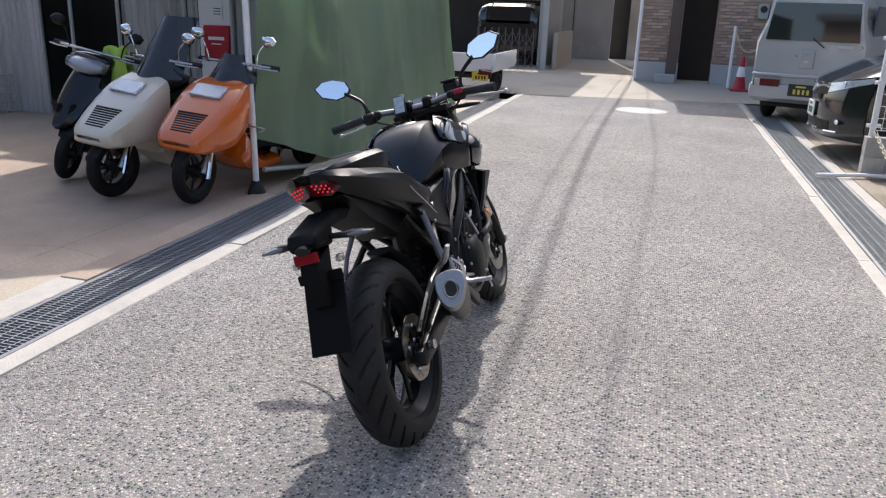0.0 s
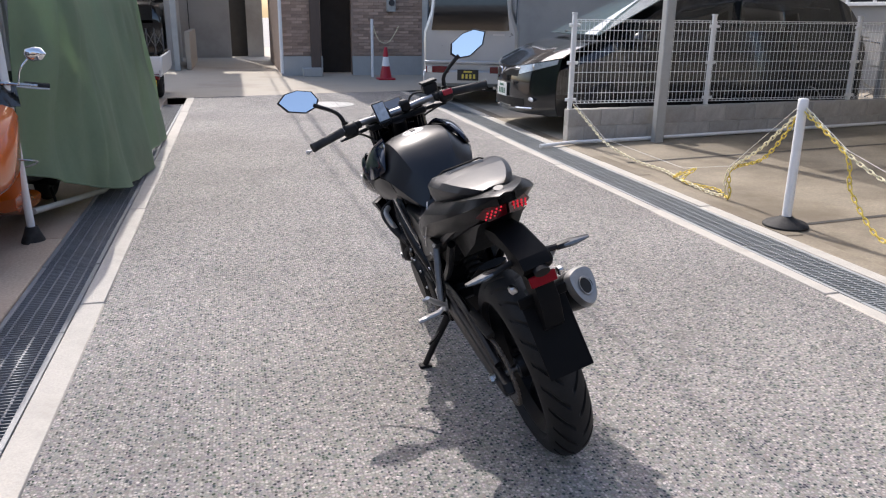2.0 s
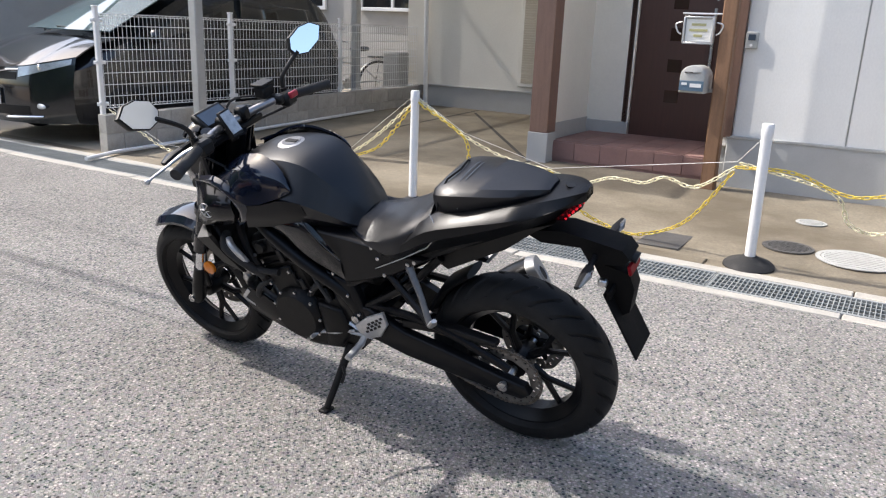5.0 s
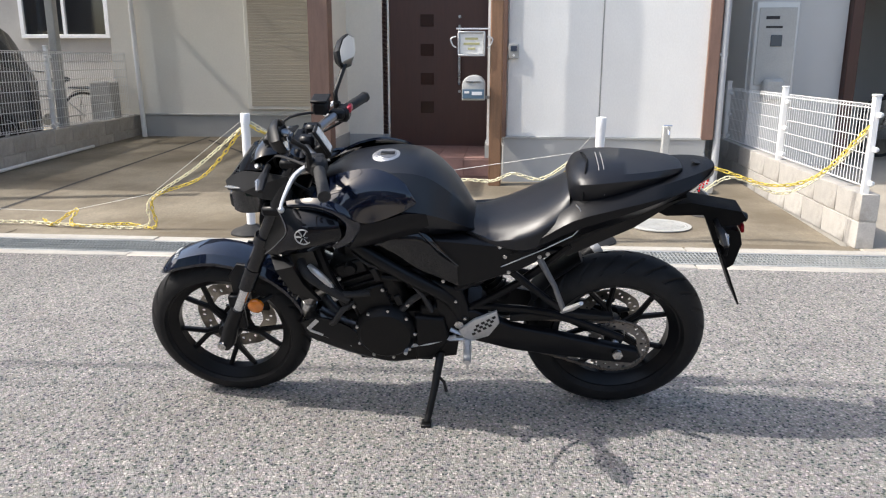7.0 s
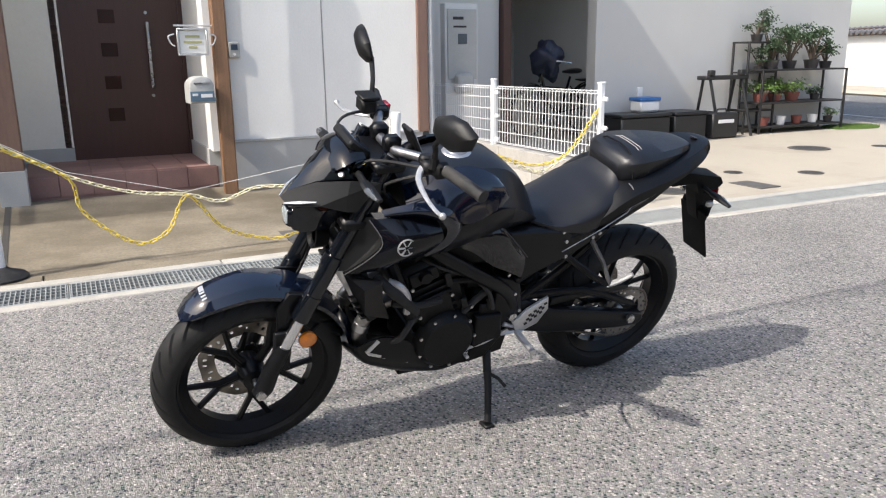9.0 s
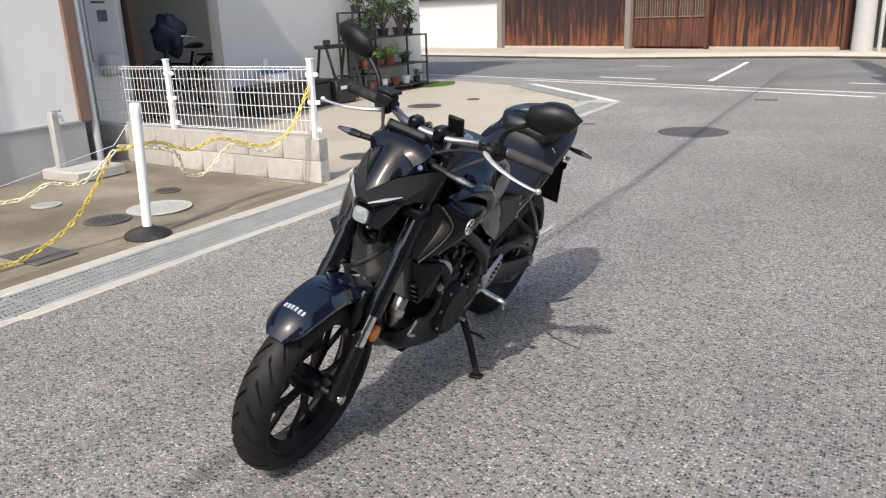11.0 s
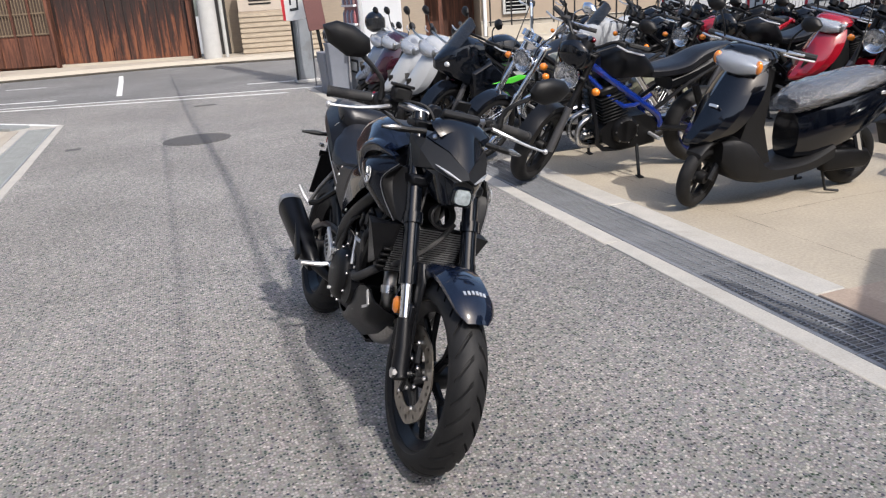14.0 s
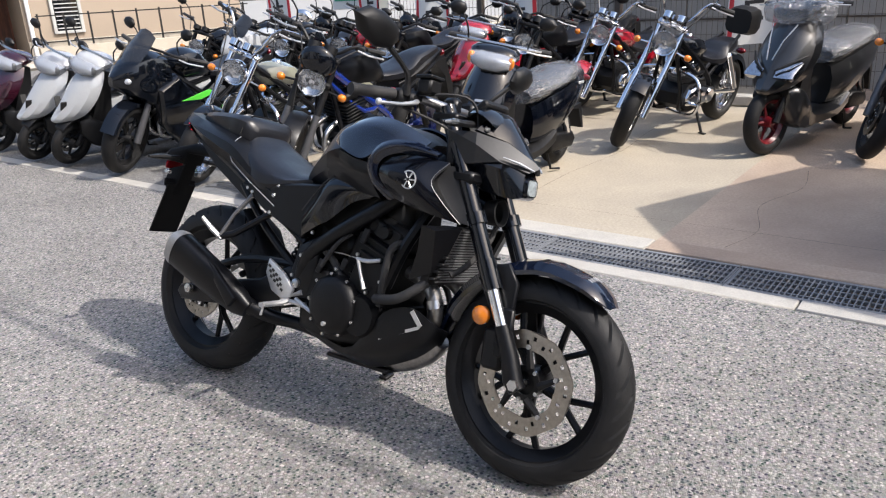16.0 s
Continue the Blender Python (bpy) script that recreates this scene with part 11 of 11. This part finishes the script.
pf = thing("banner", "white banner with a red edge tied to the grey pole", "banner", pose(-1.68, -11.25, 0, 0, 0, -50), "banners along the fence")
flap = lambda u, v: (-0.3 + 0.6 * u, 0.03 * math.sin(5 * u + 3 * v), 1.15 + 1.3 * v - 0.05 * math.sin(2.2 * u))
part("flag", M().sheet(flap, 12, 14, 0.003), PAPER, pf, angle=60)
part("red_edge", M().sheet(lambda u, v: Vector(flap(0.9 + 0.1 * u, v)) + Vector((0, 0.005, 0)), 2, 14, 0.001), INK_RED, pf)
for u0, v0, du, dv in ((0.3, 0.12, 0.4, 0.035), (0.3, 0.12, 0.08, 0.2), (0.3, 0.3, 0.4, 0.035), (0.62, 0.2, 0.08, 0.12), (0.3, 0.45, 0.4, 0.035), (0.46, 0.4, 0.08, 0.2)):
    part("writing_bar", M().sheet(lambda u, v: Vector(flap(u0 + du * u, v0 + dv * v)) + Vector((0, 0.005, 0)), 4, 4, 0.001), INK_BLACK, pf)
part("pole", M().tube([(-0.3, 0, 0.0), (-0.3, 0, 2.5)], 0.01, 8), FORKGREY, pf)
hm = thing("helmet", "glossy black open-face helmet hung on a mirror", "helmet", pose(-2.02, -7.15, 1.1))
part("shell", M().ball((0, 0, 0), (0.125, 0.15, 0.13), 24, 14), GLOSS, hm)
part("visor", M().skin([[Vector((0.132 * math.sin(radians(a)) * k, 0.155 * math.cos(radians(a)) * k, z)) for a in range(-70, 71, 20)] + [Vector((0.127 * math.sin(radians(a)) * k, 0.15 * math.cos(radians(a)) * k, z)) for a in range(70, -71, -20)] for z, k in ((-0.08, 0.98), (-0.02, 1.01), (0.05, 0.98))], 2, 1), SMOKE, hm)


def banner(x, y, turn, marks):
    root = thing("banner", "tall white banner with a red edge and dark writing marks", "banner", pose(x, y, 0, 0, 0, turn), "banners along the fence")
    part("pole", M().tube([(0, 0, 0), (0, 0, 2.5)], 0.012, 8), POSTWHITE, root)
    part("cross_arm", M().tube([(0, 0, 2.45), (0, 0.5, 2.45)], 0.008, 6), POSTWHITE, root)
    ph_ = y * 3
    fold = lambda u, v: (0.03 * math.sin(u * 5 + v * 4 + ph_) * (0.3 + v), 0.48 * u, 2.45 - 1.85 * v + 0.02 * u)
    part("flag", M().sheet(fold, 14, 30, 0.002), PAPER, root, angle=60)
    off = lambda u, v, d=0.004: Vector(fold(u, v)) + Vector((d, 0, 0))
    part("red_edge", M().sheet(lambda u, v: off(u * 0.1, v), 2, 30, 0.001), INK_RED, root)
    part("red_edge", M().sheet(lambda u, v: off(0.9 + u * 0.1, v), 2, 30, 0.001), INK_RED, root)
    for k in range(marks):
        v0 = 0.08 + 0.17 * k
        part("writing_bar", M().sheet(lambda u, v: off(0.32 + 0.38 * u, v0 + 0.02 * v), 4, 1, 0.001), INK_BLACK, root)
        part("writing_bar", M().sheet(lambda u, v: off(0.32 + 0.1 * u, v0 + 0.1 * v), 1, 4, 0.001), INK_BLACK, root)
        part("writing_bar", M().sheet(lambda u, v: off(0.32 + 0.38 * u, v0 + 0.09 + 0.02 * v), 4, 1, 0.001), INK_BLACK, root)


for y, tn in ((-7.9, 6), (-5.95, -8), (-4.9, 12), (-3.5, 0), (-0.7, 8)):
    banner(-6.95, y - 0.24, tn, 5)
wf = thing("mesh_fence", "tall brown wire mesh fence behind the parked motorcycles", "fence", kind="")
FENCEBROWN = surf("brown_fence_paint", (0.07, 0.055, 0.045), 0.5, var=0.15)
for y in (-6.2, -4.25, -2.3, -0.3, 1.7, 3.7):
    part("post", M().box((-7.2, y, 0.95), (0.08, 0.08, 1.9), 0.008), FENCEBROWN, wf)
for a in (-6.2, -4.25, -2.3, -0.3, 1.7):
    m = M()
    for k in range(33):
        yy = a + 0.04 + 1.9 * k / 32
        m.tube([(-7.2, yy, 0.12), (-7.2, yy, 1.85)], 0.003, 3, caps=False)
    for k in range(10):
        m.tube([(-7.2, a, 0.14 + 0.185 * k), (-7.2, a + 1.98, 0.14 + 0.185 * k)], 0.0035, 3, caps=False)
    part("wire_panel", m, FENCEBROWN, wf)
for y in (-0.75, -4.0, -7.0):
    ws_ = thing("wheel_stop", "pale concrete wheel stop before the fence", "wheel stop", group="wheel stops")
    part("block", M().box((-6.75, y, 0.06), (0.14, 0.6, 0.12), 0.02), KERB, ws_)
gb_ = thing("building", "grey panelled shed wall behind the mesh fence", "building")
GREYPANEL = surf("grey_wall_panel", (0.3, 0.29, 0.27), 0.7, var=0.1, scale=2)
for k in range(10):
    part("wall_panel", M().box((-8.3, -4.6 + 0.915 * k + 0.45, 1.6), (0.1, 0.9, 3.2), 0.008), GREYPANEL, gb_)
for z in (0.8, 1.6):
    part("seam", M().box((-8.245, -0.05, z), (0.012, 9.1, 0.02)), FENCEBROWN, gb_)
part("roof", M().box((-10.0, 0.0, 3.3), (4.0, 9.6, 0.15), 0.03), ROOFSHEET, gb_)
gs = thing("green_sign", "white sign board with a green band on the fence", "sign")
part("board", M().box((-7.15, -6.35, 1.35), (0.02, 1.1, 0.5), 0.005), PAPER, gs)
part("band", M().box((-7.137, -6.35, 1.3), (0.006, 1.0, 0.16)), surf("green_band", (0.05, 0.35, 0.2), 0.5), gs)

# ---------- north end ----------
tc = thing("traffic_cone", "red traffic cone with white bands on a square base", "cone", pose(2.22, 13.9, 0.0))
part("base", M().box((0, 0, 0.02), (0.36, 0.36, 0.04), 0.012), RED_PLASTIC, tc)
part("cone_body", M().lathe([(0.13, 0.04), (0.085, 0.28), (0.045, 0.6), (0.03, 0.68), (0.0, 0.68)], axis=(0, 0, 1), seg=24), RED_PLASTIC, tc)
part("white_band", M().lathe([(0.085 + 0.004, 0.285), (0.06, 0.48)], axis=(0, 0, 1), seg=24), POSTWHITE, tc)
wp = thing("barrier_post", "white plastic post beside the traffic cone", "post", pose(2.05, 14.6, 0.0))
part("shaft", M().tube([(0, 0, 0), (0, 0, 1.25)], 0.03, 14), POSTWHITE, wp)
chain("pale plastic chain hanging from the cone's post", ((2.05, 14.6, 1.2), (2.25, 14.9, 0.8), (2.5, 15.0, 0.75), (2.75, 15.05, 1.1)), "pale")
gp2 = thing("steel_pole", "dark grey steel pole beside the silver van", "pole", pose(3.3, 14.7, 0.0))
part("shaft", M().tube([(0, 0, 0), (0, 0, 4.0)], 0.09, 14), GALV, gp2)
mt_ = thing("meter_box", "grey electricity meter on the brick wall", "meter")
part("case", M().box((2.6, 15.2, 1.55), (0.2, 0.12, 0.3), 0.02), GALV, mt_)
part("dial_glass", M().cyl((2.6, 15.14, 1.6), (2.6, 15.11, 1.6), 0.07, seg=18), WINDOW, mt_)

# ---------- overhead cables ----------
def cable(pts, r, z):
    """A cable from the building at the lane's end to the corner pole; pts are the places its shadow crosses."""
    root = thing("overhead_cable", "black overhead cable from pole to building", "cable", group="overhead cables")
    part("wire", M().tube([(x - 0.18 * z, y + 0.93 * z, z) for x, y in pts], r, 6, smooth=6), WIRE, root)


cable(((0.05, 16.6), (0.03, 8.0), (0.08, 4.0), (0.17, 1.5), (0.23, 0.0), (0.22, -2.0), (0.23, -4.5), (0.33, -7.0), (0.4, -9.5), (0.43, -12.5), (0.43, -15.4), (-0.66, -17.4)), 0.022, 6.3)
cable(((-0.2, 16.7), (-0.2, 8.0), (-0.12, 3.4), (-0.04, 1.8), (0.1, -0.5), (0.12, -2.2), (0.25, -6.0), (0.3, -11.0), (0.25, -15.2), (-0.7, -17.1)), 0.011, 6.2)
cable(((0.3, 16.5), (0.72, 6.0), (0.74, 4.3), (0.67, 0.7), (0.66, -1.7), (0.68, -4.0), (0.6, -9.0), (-0.6, -17.1)), 0.01, 6.35)
